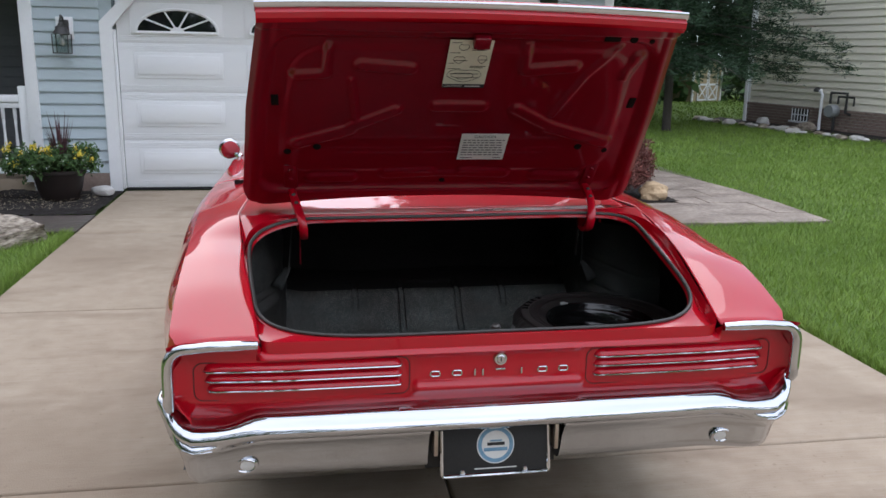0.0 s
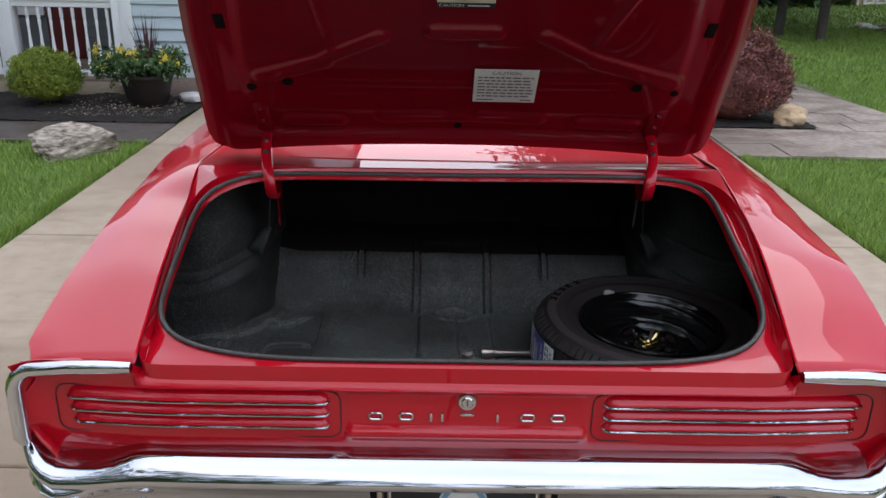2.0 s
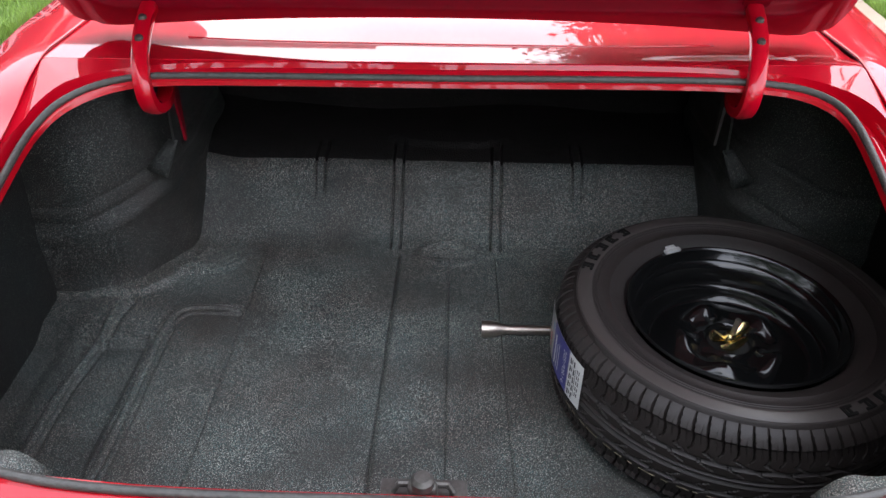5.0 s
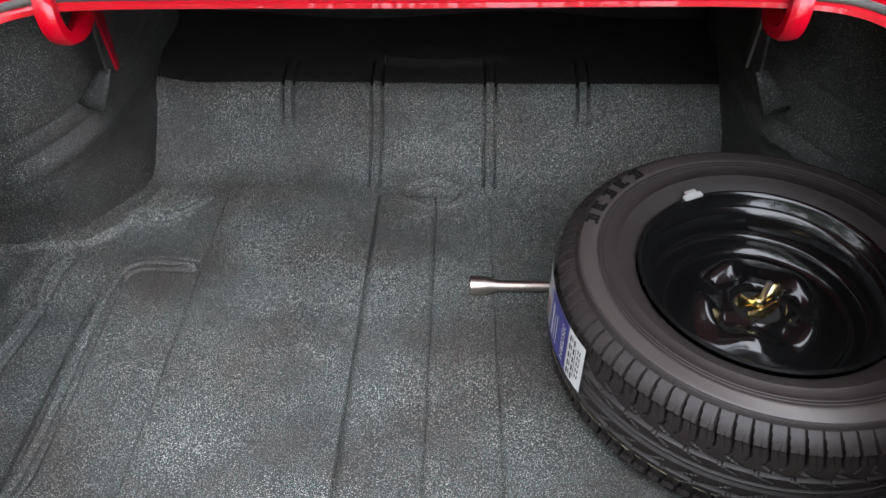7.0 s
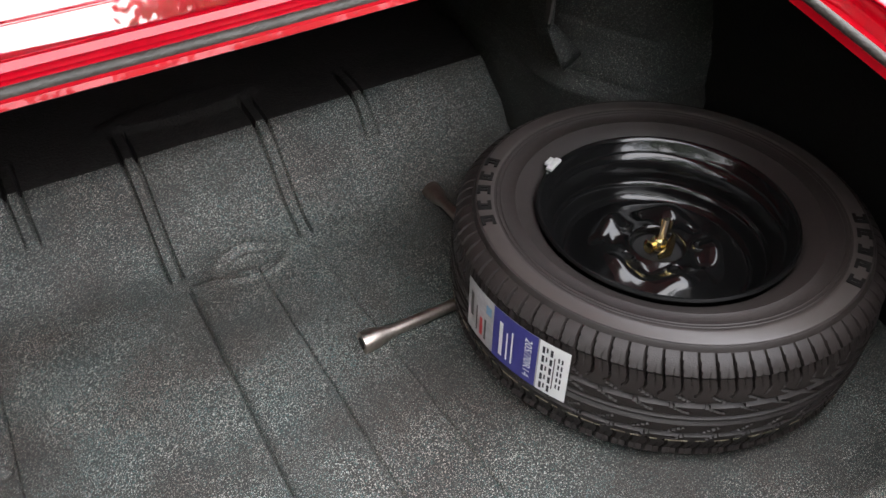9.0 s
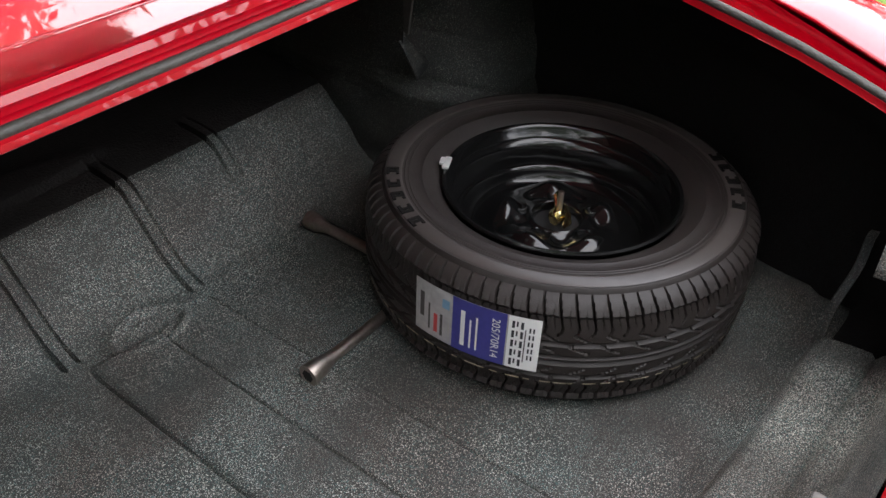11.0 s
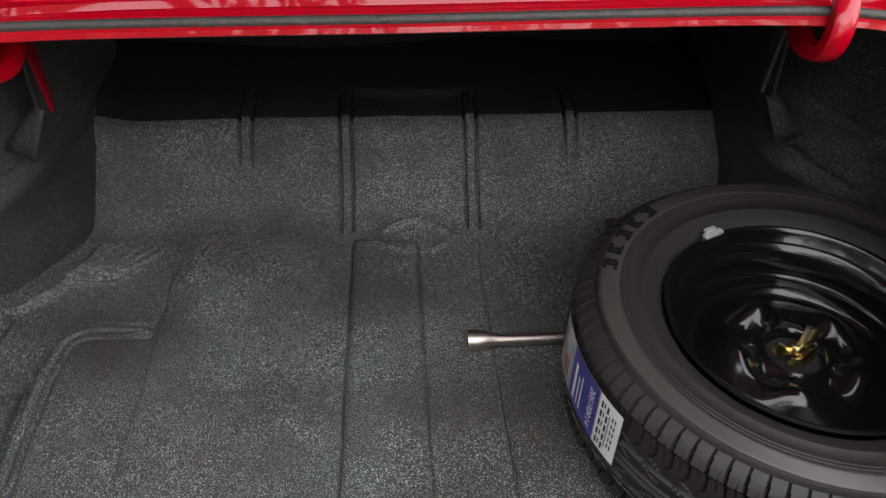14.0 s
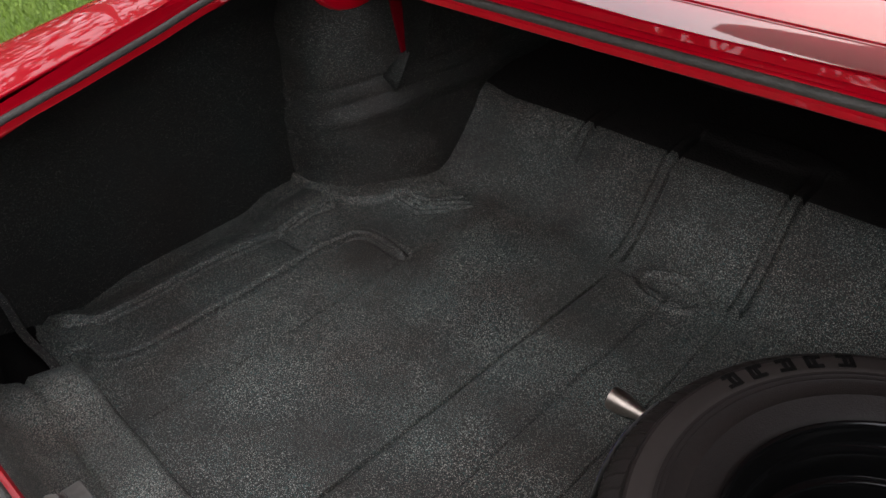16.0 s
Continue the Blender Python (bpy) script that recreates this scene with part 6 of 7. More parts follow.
# garage roof, and the taller house set back beside it, which the paint mirrors
part("roof", surf(lambda x, t: Vector((x, 7.30 + 3.30 * t, 2.50 + 0.55 * t)), [-3.7, 3.45], [0, 1]), SHINGLE, house, "dark shingle roof", smooth=False)
part("roof", surf(lambda x, t: Vector((x, 10.6 + 4.6 * t, 3.05 - 0.55 * t)), [-3.7, 3.45], [0, 1]), SHINGLE, house, "dark shingle roof", smooth=False)
part("eave", box(-3.7, 3.45, 7.27, 7.32, 2.38, 2.51, 0.006), WHITE, house)
for t0, t1, z0, z1 in ((7.35, 11.6, 2.78, 5.15), (11.6, 16.0, 5.15, 2.78)):
    thick(part("roof", surf(lambda x, t: Vector((x, t0 + (t1 - t0) * t, z0 + (z1 - z0) * t)), [-12.2, -1.4], [0, 1]), SHINGLE, house, "dark shingle roof", smooth=False), 0.10, 1)
bm = bmesh.new()
bm.faces.new([bm.verts.new(v) for v in ((-1.5, 7.6, 2.74), (-1.5, 16.0, 2.74), (-1.5, 11.6, 5.08))])
part("gable", bm, SIDING, house, smooth=False)
part("side_wall", box(3.00, 3.15, WALL_Y + 0.16, 15.0, -0.03, 2.50), SIDING, house)
# walls round the porch: its shade is in the dark siding colour
part("side_wall", box(-3.40, -3.25, WALL_Y + 0.16, 15.0, -0.03, 2.50), SIDING_SHADED, house)
part("main_wall", box(-12.0, -3.40, 9.55, 9.75, -0.03, 2.75), SIDING_SHADED, house, "porch wall with its shade put into dark grey")
wall_p = part("porch_back", box(-12.0, -3.40, 9.52, 9.55, 0.1, 2.9), SIDING_SHADED, house)
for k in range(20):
    board(-5.05, -3.42, 0.15 + 0.127 * k, 0.127, 9.52, SIDING_SHADED, wall_p)
    board(-12.0, -6.2, 0.15 + 0.127 * k, 0.127, 9.52, SIDING_SHADED, wall_p)
part("entry_door", box(-5.0, -4.55, 9.46, 9.53, 0.12, 2.2, 0.01), DOOR_RED, house, "dark red entry door panel")
win = part("porch_window", box(-6.1, -5.12, 9.48, 9.52, 0.75, 2.1), DARK_GLASS, house, "dark porch window with white trim")
for x0, x1, z0, z1 in ((-6.2, -6.1, 0.66, 2.2), (-5.12, -5.02, 0.66, 2.2), (-6.1, -5.12, 2.1, 2.2), (-6.1, -5.12, 0.66, 0.76)):
    part("window_trim", box(x0, x1, 9.455, 9.52, z0, z1, 0.005), WHITE, win)
for x in (-5.78, -5.45):
    part("muntin", box(x - 0.01, x + 0.01, 9.465, 9.482, 0.76, 2.1), WHITE, win)
part("muntin", box(-6.1, -5.12, 9.466, 9.481, 1.42, 1.44), WHITE, win)
part("porch_floor", box(-12.0, -3.40, 7.70, 9.55, -0.03, 0.13, 0.01), CONCRETE, house)
part("porch_ceiling", box(-12.0, -3.40, 7.5, 9.75, 2.62, 2.75), WHITE, house)
for x in (-4.62, -6.9, -9.2):
    part("porch_post", box(x - 0.085, x + 0.085, 7.62, 7.79, 0.1, 2.64, 0.008), WHITE, house)
part("rail_post", box(-3.49, -3.40, 7.64, 7.73, 0.1, 1.14, 0.006), WHITE, house)
for x0, x1 in ((-4.535, -3.49), (-6.815, -4.705), (-9.115, -6.985)):
    rail = part("porch_rail", box(x0, x1, 7.645, 7.745, 0.965, 1.045, 0.014), WHITE, house, "white turned porch railing")
    part("under_rail", box(x0, x1, 7.665, 7.725, 0.905, 0.966, 0.006), WHITE, rail)
    part("bottom_rail", box(x0, x1, 7.665, 7.725, 0.19, 0.255, 0.006), WHITE, rail)
    n = int((x1 - x0) / 0.121)
    first = None
    for k in range(n):
        x = x1 - 0.065 - 0.121 * k
        if first is None:
            first = part("baluster", lathe([(0.019, 0.255), (0.019, 0.36), (0.012, 0.37), (0.017, 0.40), (0.021, 0.46), (0.013, 0.62), (0.013, 0.70), (0.018, 0.76), (0.012, 0.785), (0.019, 0.80), (0.019, 0.905)], 12), WHITE, rail)
            first.location = (x, 7.695, 0)
        else:
            o = first.copy()
            scene.collection.objects.link(o)
            o.location = (x, 7.695, 0)

# wall lantern
lantern = thing("wall_lantern", "dark bronze lantern on white block by garage", "lantern", (-2.95, WALL_Y - 0.03, 1.68))
part("mounting_block", box(-0.085, 0.085, -0.012, 0.03, -0.04, 0.19, 0.004), WHITE, lantern, "white mounting block")
part("back_plate", box(-0.05, 0.05, -0.03, -0.012, 0.0, 0.16, 0.008), LAMP_METAL, lantern)
part("arm", tube([(0, -0.03, 0.12), (0, -0.07, 0.19), (0, -0.13, 0.20), (0, -0.15, 0.15)], 0.010, 8), LAMP_METAL, lantern)
part("roof_cap", lathe([(0, 0.13), (0.02, 0.125), (0.03, 0.10), (0.055, 0.085), (0.062, 0.05), (0.085, 0.025), (0.088, 0.01), (0, 0.01)], 20, m=pose(0, -0.15, 0)), LAMP_METAL, lantern)
cage = part("cage", box(-0.08, 0.08, -0.23, -0.07, -0.19, -0.178, 0.003), LAMP_METAL, lantern)
for x in (-0.075, 0.075):
    for y in (-0.225, -0.075):
        part("cage_bar", tube([(x, y, -0.18), (x * 1.05, y, 0.012)], 0.006, 6), LAMP_METAL, cage)
for y in (-0.225, -0.075):
    part("glass_pane", box(-0.072, 0.072, y - 0.001, y + 0.001, -0.175, 0.008), GLASS, cage)
part("bulb", lathe([(0, -0.12), (0.02, -0.11), (0.03, -0.08), (0.022, -0.05), (0.015, -0.02), (0.012, 0.01)], 14, m=pose(0, -0.15, 0)), CLEAR, lantern, "clear bulb")

# ---- planter, shrubs, rocks ----


def leaf_cloud(centres, n, size, spread):
    """n leaves of four corners round each centre."""
    k = len(centres)
    c = np.repeat(np.asarray(centres), n, 0) + rng.normal(0, 1, (k * n, 3)) * spread
    a, b = rng.normal(0, 1, (2, k * n, 3))
    a /= np.linalg.norm(a, axis=1)[:, None]
    b -= a * (a * b).sum(1)[:, None]
    b /= np.linalg.norm(b, axis=1)[:, None]
    s = size * rng.uniform(0.6, 1.4, (k * n, 1))
    return np.stack([c - a * s, c + b * s * 0.45, c + a * s, c - b * s * 0.45], 1)


def shell(centre, radii, n, seed, rough=0.12, inside=0.75):
    """Points over and just under an uneven rounded outline."""
    u = rng.normal(0, 1, (n, 3))
    u /= np.linalg.norm(u, axis=1)[:, None]
    u[:, 2] = np.where(u[:, 2] < -0.55, -u[:, 2] * 0.6, u[:, 2])
    k = np.array([1 + rough * noise.noise(Vector(v) * 2.5 + Vector((seed, 0, 0))) + rough * 0.6 * noise.noise(Vector(v) * 7 + Vector((0, seed, 0))) for v in u])
    return np.asarray(centre) + u * np.asarray(radii) * (k * rng.uniform(inside, 1.0, n) ** 0.5)[:, None]


def shrub(name, label, place, radii, material, n, size, seed, rough=0.12):
    ob = thing(name, label, "shrub", place)
    st = bmesh.new()
    for k in range(7):
        a = k * 0.9
        tube([(0.02 * math.cos(a), 0.02 * math.sin(a), -0.03), (0.3 * radii[0] * math.cos(a), 0.3 * radii[1] * math.sin(a), radii[2] * 0.6), (0.6 * radii[0] * math.cos(a), 0.6 * radii[1] * math.sin(a), radii[2] * 1.2)], [0.012, 0.008, 0.003], 6, st)
    part("stems", st, BARK, ob)
    core = bmesh.new()
    lump(core, (0, 0, radii[2] * 0.95), (radii[0] * 0.80, radii[1] * 0.80, radii[2] * 0.80), seed, 0.15, 3)
    part("inner_foliage", core, material, ob)
    pts = shell((0, 0, radii[2] * 0.98), radii, n, seed, rough)
    polys("foliage", leaf_cloud(pts, 9, size, size * 1.1), material, ob)
    return ob


shrub("golden_shrub", "rounded yellow-green evergreen shrub in mulch", (-3.99, 7.03, 0.0), (0.335, 0.33, 0.275), BUSH_GREEN, 3200, 0.0105, 3, 0.2)
shrub("barberry_shrub", "rounded dark red barberry shrub beside walk", (2.93, 6.98, -0.10), (0.52, 0.48, 0.49), BUSH_RED, 4600, 0.0135, 9, 0.28)
pot = thing("planter", "large dark brown pot with yellow flowers and burgundy spike", "planter", (-2.985, 7.05, 0.0))
part("pot", lathe([(0, 0.0), (0.17, 0.0), (0.185, 0.02), (0.215, 0.12), (0.245, 0.25), (0.258, 0.29), (0.27, 0.295), (0.272, 0.325), (0.255, 0.33), (0.245, 0.30), (0, 0.29)], 40), POT, pot)
part("soil", lathe([(0, 0.30), (0.247, 0.295)], 24), MULCH, pot)
spikes = []
for k in range(34):
    a, lean, h = rng.uniform(0, 6.28), rng.uniform(0.03, 0.36), rng.uniform(0.42, 0.66)
    d, w = np.array([math.cos(a) * lean, math.sin(a) * lean, 1.0]), np.array([-math.sin(a), math.cos(a), 0]) * 0.011
    b = np.array([0.03, 0.02, 0.29])
    m_ = b + d * h * 0.5
    spikes.append(np.stack([b - w * 0.6, b + w * 0.6, m_ + w, m_ - w]))
    spikes.append(np.stack([m_ - w, m_ + w, b + d * h + w * 0.02, b + d * h - w * 0.02]))
tagged(polys("spike_leaves", np.array(spikes), SPIKE, pot), kind="stuff")
a = rng.uniform(0, 6.283, 420)
r = rng.uniform(0.05, 0.34, 420)
lf = np.stack([r * np.cos(a), r * np.sin(a), 0.425 + 0.055 * rng.normal(0, 1, 420) - 0.15 * np.maximum(0, r - 0.22)], 1)
lf = np.concatenate([lf, np.stack([rng.normal(-0.36, 0.09, 130), rng.normal(0, 0.08, 130), rng.normal(0.40, 0.06, 130)], 1), np.stack([rng.normal(0.30, 0.05, 70), rng.normal(0, 0.07, 70), rng.normal(0.44, 0.06, 70)], 1)])
tagged(polys("leaves", leaf_cloud(lf, 8, 0.024, 0.022), LEAF_POT, pot), kind="stuff")
fl = lf[rng.choice(len(lf), 30, False)] + np.array([0, -0.02, 0.05])
tagged(polys("yellow_flowers", leaf_cloud(fl, 20, 0.019, 0.017), PETAL, pot), kind="stuff")
fl = lf[rng.choice(len(lf), 60, False)] + np.array([0, -0.05, 0.0])
tagged(polys("white_flowers", leaf_cloud(fl, 5, 0.007, 0.012), PETAL_W, pot), kind="stuff")


def rock(name, label, place, size, material, seed, rough=0.3, turn=0, tilt=0, subdiv=4):
    bm = bmesh.new()
    lump(bm, (0, 0, 0), size, seed, rough, subdiv, 0.75)
    for v in bm.verts:
        g = noise.noise(Vector((v.co.x * 3, v.co.y * 3, v.co.z * 14 + seed)))
        v.co += v.co.normalized() * size[2] * 0.10 * (round(g * 3) / 3)
    ob = part(name, bm, material, None, label, crease=25)
    ob.matrix_basis = pose(*place, 0, tilt, turn)
    return tagged(ob, label, "rock")


bm = bmesh.new()
for p in ((-2.99, 4.78, -0.05), (-2.98, 4.79, 0.03), (-3.20, 4.93, 0.04), (-3.24, 5.0, 0.14), (-3.14, 5.06, 0.205), (-2.95, 5.12, 0.24), (-2.89, 5.10, 0.20), (-2.75, 5.14, 0.175), (-2.64, 5.18, 0.12), (-2.70, 5.16, -0.05),
          (-2.62, 5.28, -0.05), (-3.24, 5.12, -0.05), (-3.12, 5.40, 0.10), (-2.80, 5.40, 0.11), (-3.1, 5.42, -0.05), (-2.78, 5.42, -0.05), (-2.93, 4.92, 0.13)):
    bm.verts.new((p[0] + 2.95, p[1] - 5.1, p[2]))
bmesh.ops.convex_hull(bm, input=bm.verts)
bmesh.ops.triangulate(bm, faces=bm.faces)
for _ in range(4):
    bmesh.ops.subdivide_edges(bm, edges=bm.edges, cuts=1, use_grid_fill=True)
for v in bm.verts:
    g = Vector((v.co.x * 5 + v.co.z * 6, v.co.y * 5, v.co.z * 26 - v.co.x * 8))
    v.co += Vector((v.co.x, v.co.y, v.co.z - 0.05)).normalized() * (0.016 * noise.noise(g) + 0.010 * noise.noise(v.co * 9) + 0.006 * (round(noise.noise(g * 2.3) * 3) / 3))
boulder = part("boulder", bm, ROCK, None, "large weathered grey limestone boulder on grass", crease=22)
boulder.matrix_basis = pose(-2.95, 5.1, 0)
tagged(boulder, "large weathered grey limestone boulder on grass", "rock")
rock("boulder", "tan sandstone boulder beside the walk", (3.42, 6.66, 0.075), (0.17, 0.14, 0.125), ROCK_TAN, 2, 0.3, 20)
rock("stone", "small pale stone by the planter", (-2.60, 7.22, 0.06), (0.12, 0.08, 0.065), ROCK_PALE, 8, 0.25, subdiv=3)

# ---- neighbour's house, shed, trees ----
NB = pose(10.77, 17.68, 0, 0, 0, math.degrees(math.atan2(0.83, 4.17)))
nb = thing("neighbour_house", "cream sided house on a low brown brick base", "house")
nb.matrix_basis = NB
core = part("wall", box(0.02, 8.0, -14.0, 0.0, -0.1, 6.0), SIDING_CREAM, nb)


def nb_board(k):
    z, h = 0.50 + 0.152 * k, 0.152
    bm = bmesh.new()
    q = [bm.verts.new((x, y, zz)) for y in (-14.0, -0.02) for x, zz in ((0.02, z), (-0.004, z), (-0.004, z + 0.015), (0.018, z + h), (0.02, z + h))]
    bm.faces.new(q[:5]), bm.faces.new(q[5:][::-1])
    for i in range(5):
        bm.faces.new((q[i], q[(i + 1) % 5], q[5 + (i + 1) % 5], q[5 + i]))
    part("siding_board", bm, SIDING_CREAM, core, smooth=False)


for k in range(34):
    nb_board(k)
part("corner_post", box(-0.03, 0.08, -0.06, 0.06, 0.42, 6.0, 0.01), WHITE, nb)
part("downspout", tube([(-0.06, 0.02, 6.0), (-0.06, 0.02, 0.9), (-0.07, 0.0, 0.4), (-0.10, -0.05, 0.05), (-0.13, -0.12, -0.02)], 0.045, 8), WHITE, nb, "white downspout")
base = part("brick_base", box(-0.03, 0.02, -14.0, 0.0, -0.1, 0.50), MORTAR, nb)
bm = box(-0.046, -0.028, -0.095, 0.095, 0.0, 0.057, 0.004)
brick = part("brick", bm, BRICK, base)
brick.location = (0, -0.10, 0.02)
for row in range(7):
    for k in range(34):
        o = brick.copy()
        scene.collection.objects.link(o)
        o.location = (0, -0.10 - 0.205 * k - (0.10 if row % 2 else 0), 0.02 + 0.068 * row)
vent = part("base_vent", box(-0.06, -0.02, -2.12, -1.60, 0.16, 0.44, 0.006), DARK_GLASS, nb, "barred basement vent with white frame")
part("vent_sill", box(-0.10, -0.02, -2.18, -1.54, 0.11, 0.16, 0.006), WHITE, vent)
for k in range(6):
    part("vent_bar", box(-0.075, -0.06, -2.10 + 0.095 * k, -2.08 + 0.095 * k, 0.16, 0.44), WHITE, vent)
part("vent_bar", box(-0.077, -0.06, -2.12, -1.60, 0.29, 0.31), WHITE, vent)
part("roof", box(-0.5, 8.5, -14.5, 0.5, 6.0, 6.2, 0.05), SHINGLE, nb)
meter = thing("gas_meter", "grey gas meter with pipes on a brick base", "gas meter")
meter.matrix_basis = NB
part("riser", tube([(-0.22, -2.62, -0.05), (-0.22, -2.62, 0.80), (-0.22, -2.55, 0.88), (-0.15, -2.5, 0.90)], 0.035, 10), WHITE, meter, "white riser pipe")
part("body", lathe([(0, -0.10), (0.13, -0.10), (0.15, -0.05), (0.15, 0.05), (0.13, 0.10), (0, 0.10)], 20, m=pose(-0.20, -2.92, 0.46, 0, 90, 0)), GREY_METAL, meter)
part("pipe", tube([(-0.15, -2.80, 0.62), (-0.15, -2.80, 0.86), (-0.15, -3.25, 0.86), (-0.15, -3.25, 0.45), (-0.05, -3.30, 0.40)], 0.030, 8), LAMP_METAL, meter)
part("pipe", tube([(-0.15, -3.02, 0.62), (-0.15, -3.02, 0.78), (-0.15, -3.45, 0.78), (-0.15, -3.45, 0.60)], 0.025, 8), LAMP_METAL, meter)
part("regulator", lathe([(0, 0), (0.07, 0.0), (0.09, 0.03), (0.07, 0.06), (0.03, 0.10), (0, 0.10)], 16, m=pose(-0.18, -2.42, 0.86)), LAMP_METAL, meter)
part("support", tube([(-0.2, -3.0, -0.05), (-0.2, -3.0, 0.34)], 0.03, 8), LAMP_METAL, meter)
bm = surf(lambda u, v: NB @ Vector((-0.05 - 0.95 * u * (0.9 + 0.25 * noise.noise(Vector((0, v * 1.3, 0)))), 0.9 - 9.5 * v, 0.03 + 0.02 * noise.noise(Vector((u * 9, v * 60, 0))) - 0.05 * u)), np.linspace(0, 1, 12), np.linspace(0, 1, 60))
tagged(part("bed_neighbour", bm, MULCH), "dark mulch bed along the cream house", "flower bed", kind="structure")
for k in range(26):
    p = NB @ Vector((-0.95 + rng.normal(0, 0.08), 0.7 - 0.27 * k, 0.02))
    s = rng.uniform(0.07, 0.14)
    ob = rock("edging_stone", "flat grey edging stone along the bed", p, (s * 1.1, s * 1.4, s * 0.6), ROCK_PALE if k % 3 else ROCK, k, 0.3, rng.uniform(0, 180), subdiv=2)
    ob["group"] = "edging stones along the bed"
p = NB @ Vector((-0.35, -1.0, 0.06))
rock("stone", "pale rounded stone on mulch", p, (0.15, 0.17, 0.12), ROCK_PALE, 31, 0.2, subdiv=3)
p = NB @ Vector((-0.45, -2.5, 0.06))
rock("stone", "grey rounded stone by the gas meter", p, (0.2, 0.24, 0.13), ROCK, 33, 0.2, subdiv=3)

shed = thing("garden_shed", "small tan wooden shed with white crossed doors", "shed", (13.95, 27.2, 0), (0, 0, 28))
part("wall", box(-0.85, 0.85, -0.6, 1.4, -0.05, 1.05), SHED_WOOD, shed)
bm = bmesh.new()
prof = ((-0.85, 1.05), (-0.62, 1.45), (0, 1.68), (0.62, 1.45), (0.85, 1.05))
q = [bm.verts.new((x, y, z)) for y in (-0.6, 1.4) for x, z in prof]
bm.faces.new(q[:5]), bm.faces.new(q[5:][::-1])
for k in range(4):
    bm.faces.new((q[k], q[k + 1], q[6 + k], q[5 + k]))
part("gable", bm, SHED_WOOD, shed, smooth=False)
bm = bmesh.new()
q = [[bm.verts.new((x * 1.06, y, z + 0.03)) for x, z in prof] for y in (-0.72, 1.5)]
for k in range(4):
    bm.faces.new((q[0][k], q[0][k + 1], q[1][k + 1], q[1][k]))
thick(part("roof", bm, SHINGLE, shed, smooth=False), 0.05, 1)
for s in (-1, 1):
    dr = part("door", box(s * 0.31 - 0.29, s * 0.31 + 0.29, -0.63, -0.60, 0.02, 1.18), SHED_WOOD, shed, "tan door with white cross boards")
    for x0, x1, z0, z1 in ((-0.29, -0.24, 0.02, 1.18), (0.24, 0.29, 0.02, 1.18), (-0.29, 0.29, 0.02, 0.08), (-0.29, 0.29, 0.56, 0.63)):
        part("batten", box(s * 0.31 + x0, s * 0.31 + x1, -0.65, -0.63, z0, z1), WHITE, dr)
    for a, b in ((-0.24, 0.24), (0.24, -0.24)):
        part("batten", tube([(s * 0.31 + a, -0.64, 0.08), (s * 0.31 + b, -0.64, 0.56)], 0.025, 4), WHITE, dr)
    part("corner_trim", box(s * 0.85 - 0.04, s * 0.85 + 0.04, -0.63, -0.57, -0.05, 1.05), WHITE, shed)
    part("eave_trim", tube([(s * 0.92, -0.73, 1.06), (s * 0.66, -0.73, 1.49), (0, -0.73, 1.73)], 0.03, 4), WHITE, shed)


def pine(place, turn, scale=1.0):
    ob = thing("pine_tree", "tall pine with bare lower trunk and drooping boughs", "tree", place, (0, 0, turn), group="pines beside the lawn")
    ob.scale = (scale,) * 3
    return ob


first_pine = pine((7.45, 15.2, -0.05), 0)
part("trunk", tube([(0, 0, -0.1), (0.02, 0.01, 0.1), (0.0, 0.03, 1.7), (0.05, 0.0, 3.8), (0.02, 0.02, 6.1), (0, 0, 8.7)], [0.14, 0.098, 0.088, 0.066, 0.04, 0.01], 14), BARK, first_pine)
limbs, tufts = bmesh.new(), []
for k in range(80):
    z = 1.55 + 6.9 * (k / 80) ** 1.1
    a = k * 2.399 + rng.normal(0, 0.2)
    ln = (3.5 * (1 - (z / 9.0) ** 1.3) + 0.3) * rng.uniform(0.75, 1.1)
    pts = [Vector((math.cos(a) * ln * t, math.sin(a) * ln * t, z + ln * (0.10 * t - 0.22 * t * t))) for t in (0, 0.35, 0.7, 1.0)]
    tube(pts, [0.035, 0.024, 0.014, 0.004], 5, limbs)
    for t in np.linspace(0.22, 1.0, 13):
        base = np.array([math.cos(a) * ln * t, math.sin(a) * ln * t, z + ln * (0.10 * t - 0.22 * t * t)])
        for side in (-1, 0, 1):
            w = side * (0.10 + 0.32 * ln * t * (1.08 - t) ** 0.7) * rng.uniform(0.6, 1.2)
            tufts.append(base + np.array([-math.sin(a) * w, math.cos(a) * w, rng.normal(0.02, 0.06) - 0.05 * abs(side)]))
tagged(part("bough", limbs, BARK, first_pine), kind="stuff")
tufts = np.array(tufts)
K = 34
c = np.repeat(tufts, K, 0)
c = c + rng.normal(0, 0.075, c.shape) * np.array([1, 1, 0.7])
out = rng.normal(0, 1, c.shape)
out[:, 2] = np.abs(out[:, 2]) * 0.55 - 0.15
out /= np.linalg.norm(out, axis=1)[:, None]
out *= rng.uniform(0.08, 0.17, (len(c), 1))
sd = np.cross(out, rng.normal(0, 1, c.shape))
sd *= 0.009 / np.linalg.norm(sd, axis=1)[:, None]
polys("crown", np.stack([c - sd, c + sd, c + out], 1), PINE, first_pine)
copy_thing(first_pine, pose(6.95, 15.95, -0.05, 0, 0, 140))
copy_thing(first_pine, pose(6.35, 16.9, -0.05, 0, 0, 260))
copy_thing(first_pine, pose(7.9, 21.5, -0.05, 0, 0, 60))
copy_thing(first_pine, pose(5.0, 18.6, -0.05, 0, 0, 310))
copy_thing(first_pine, pose(3.4, 20.2, -0.05, 0, 0, 20))

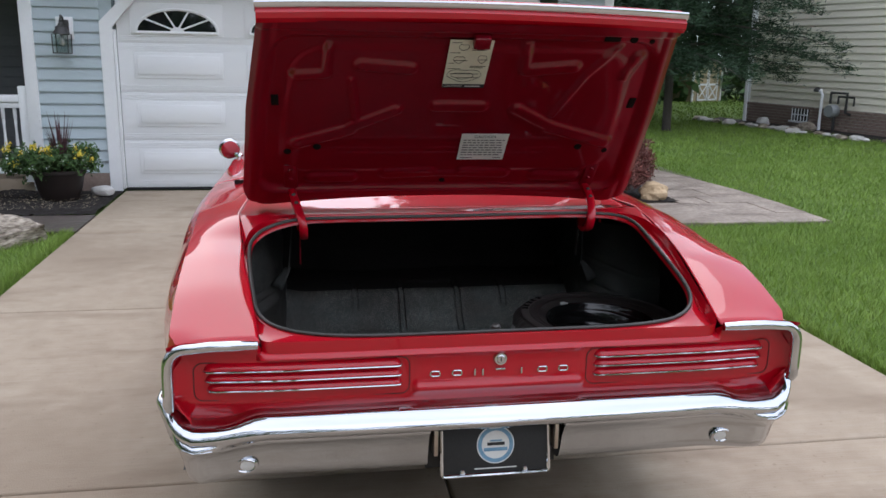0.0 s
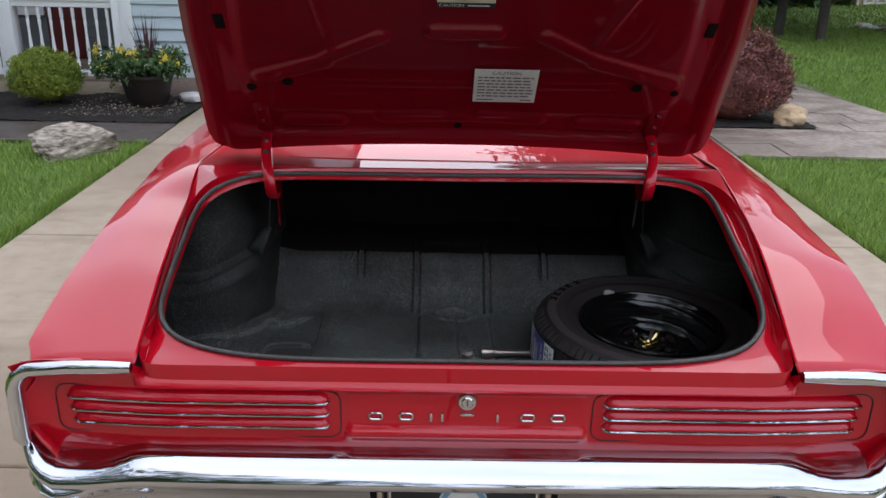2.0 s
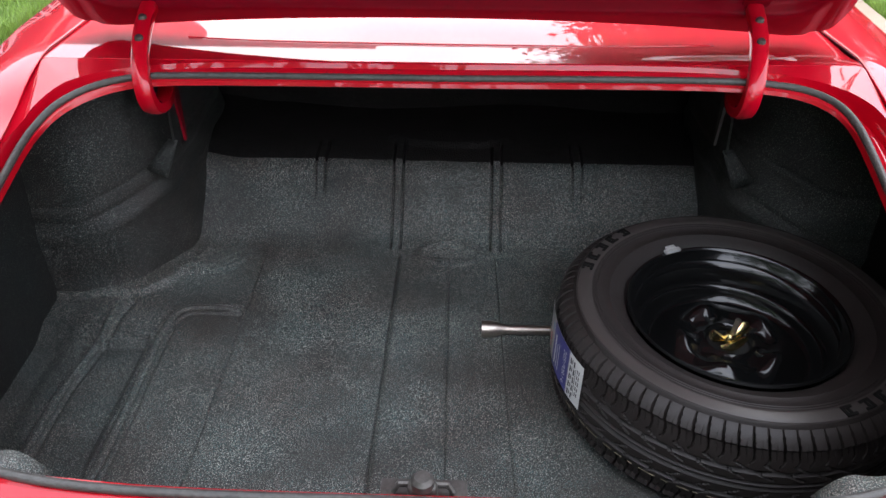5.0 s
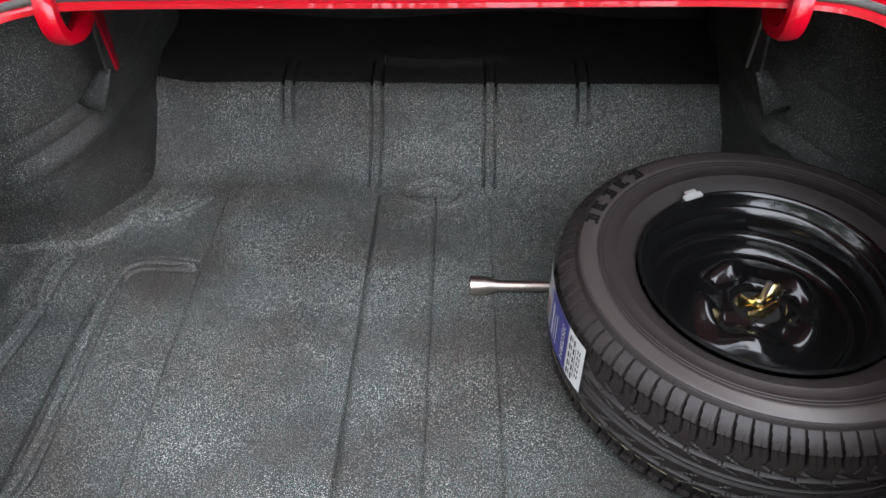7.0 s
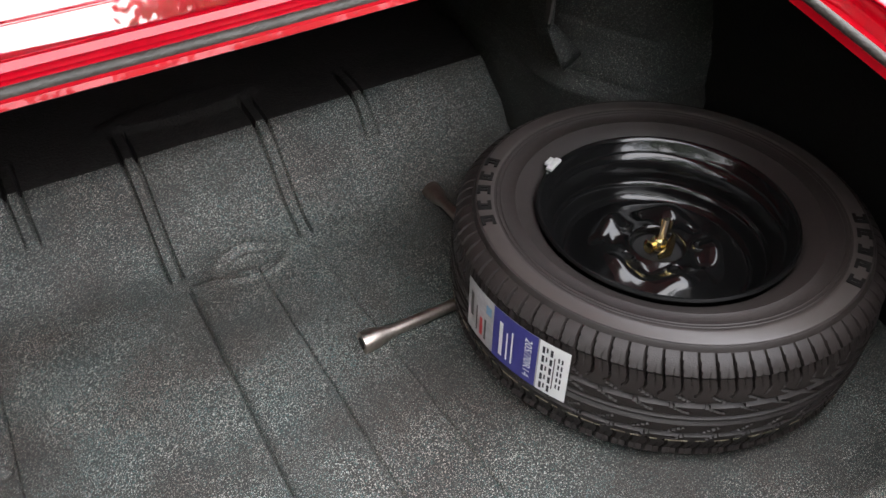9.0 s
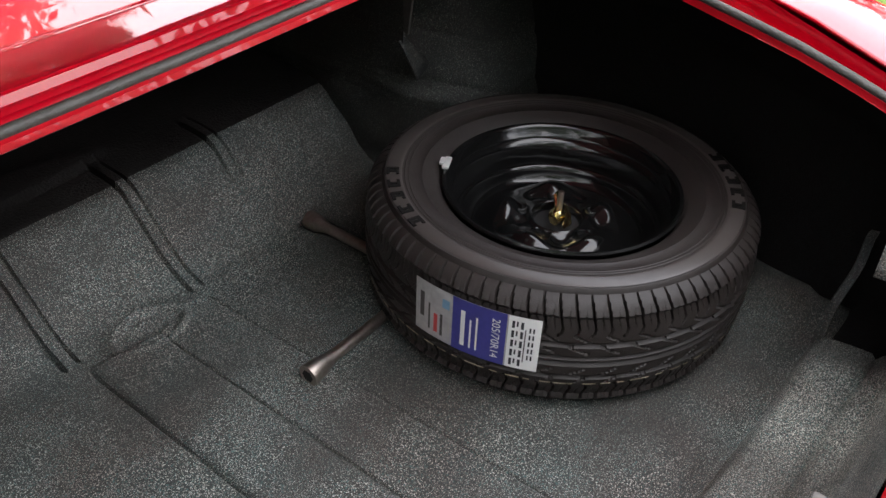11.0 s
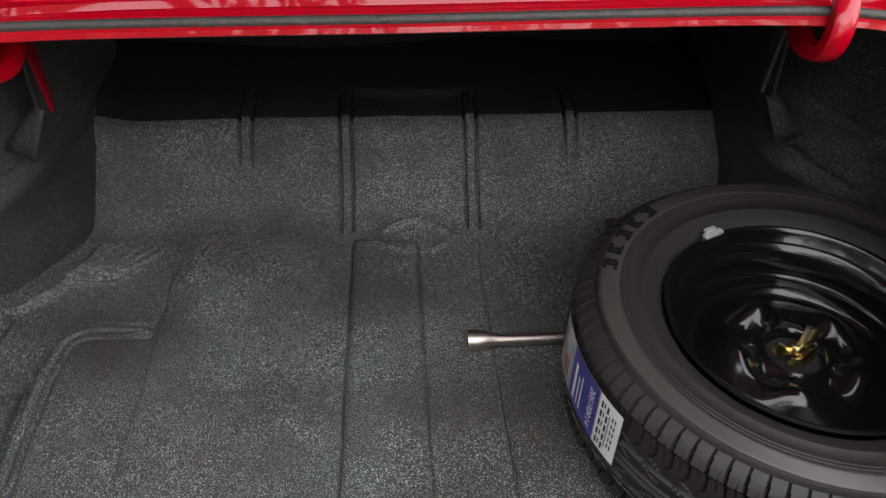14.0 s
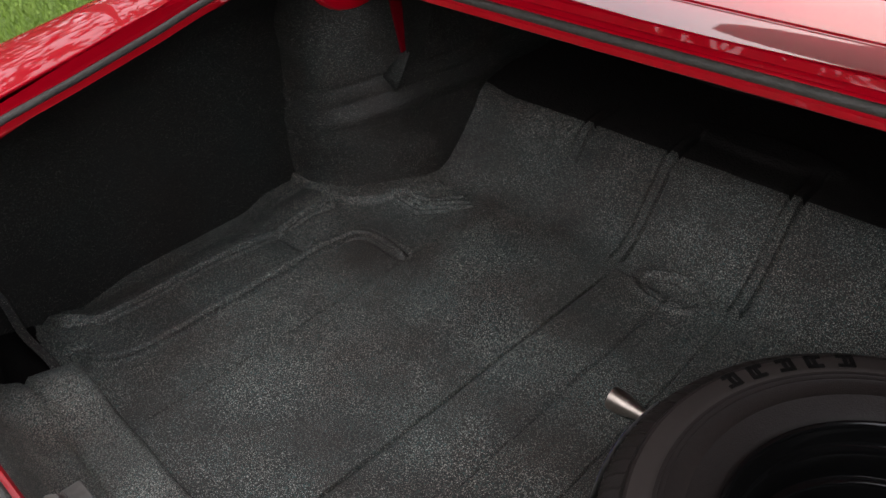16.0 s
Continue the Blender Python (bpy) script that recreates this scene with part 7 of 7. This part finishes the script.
# broad leafy tree behind the pines, which the paint mirrors
oak = thing("leafy_tree", "broad green deciduous tree behind the pines", "tree", (7.3, 23.6, -0.05))
part("trunk", tube([(0, 0, -0.1), (0.03, 0, 0.3), (0.05, 0.02, 3.2), (0.0, 0.05, 7.0), (0.1, 0, 11.0)], [0.42, 0.30, 0.25, 0.16, 0.04], 14), BARK, oak)
limbs, leaves = bmesh.new(), []
for k in range(54):
    a, z = k * 2.399, 3.2 + 9.0 * (k / 54)
    ln = (4.6 * math.sqrt(max(0.02, 1 - ((z - 6.6) / 6.4) ** 2)) + 0.4) * rng.uniform(0.65, 1.08)
    tip = Vector((math.cos(a) * ln, math.sin(a) * ln, z + 0.32 * ln))
    root = Vector((0.04, 0.02, z - 0.5))
    tube([root, root.lerp(tip, 0.5) + Vector((0, 0, 0.2)), tip], [0.07, 0.045, 0.012], 5, limbs)
    for t in (0.45, 0.7, 0.88, 1.0):
        leaves.append(leaf_cloud([tuple(root.lerp(tip, t) + Vector(rng.normal(0, 0.25, 3)))], 70, 0.22, 0.55))
tagged(part("bough", limbs, BARK, oak), kind="stuff")
polys("crown", np.concatenate(leaves), LEAF, oak)

# woods all round, far off
wood_tr, wood_lf = bmesh.new(), []
spots = [(x, 31 + 4 * math.sin(x * 1.7) + (6 if k % 2 else 0)) for k, x in enumerate(np.arange(-34, 42, 3.2))]
spots += [(30 + 3 * math.sin(y), y) for y in np.arange(-24, 30, 4.5)] + [(-26 + 3 * math.sin(y * 2), y) for y in np.arange(-26, 30, 4.5)] + [(x, -27 + 4 * math.sin(x)) for x in np.arange(-24, 30, 4.5)]
spots += [(-4.6, -8.9), (-15, -10), (-12.5, -13.5), (-9, -12), (-6, -14.5), (-17, -4), (-2.5, -16), (13, -16), (17, -12), (-8.2, -3.2), (-7.6, -6.6), (-13, 0.8), (-13.4, 4.4), (6.0, 25.0), (8.0, 26.2), (10.2, 25.8), (11.9, 27.5), (4.2, 26.4)]
for sx, sy in spots:
    h, w = (rng.uniform(6, 8.5) if sy > 29 else rng.uniform(4.5, 7.0) if abs(sx) > 20 else rng.uniform(4.2, 5.2) if 24 < sy < 28 else rng.uniform(9, 14)), rng.uniform(1.6, 2.2) if 24 < sy < 28 and abs(sx) < 20 else rng.uniform(2.4, 3.6)
    tube([(sx, sy, -0.1), (sx + 0.1, sy, h * 0.4), (sx, sy + 0.1, h * 0.85)], [0.28, 0.2, 0.05], 7, wood_tr)
    for b in range(22):
        bz = rng.uniform(0.04, 1.0) ** (1.5 if b % 2 else 1.0) * h
        rr = w * (1.05 - 0.6 * abs(bz / h - 0.5)) * rng.uniform(0.3, 0.85)
        ba = rng.uniform(0, 6.283)
        cen = (sx + rr * math.cos(ba), sy + rr * math.sin(ba), bz)
        wood_lf.append(leaf_cloud([cen], 62, 0.27, 0.62))
woods = tagged(part("woods", wood_tr, BARK), "dark belt of leafy trees around the gardens", "woods", kind="stuff")
polys("leaves", np.concatenate(wood_lf), LEAF, woods)
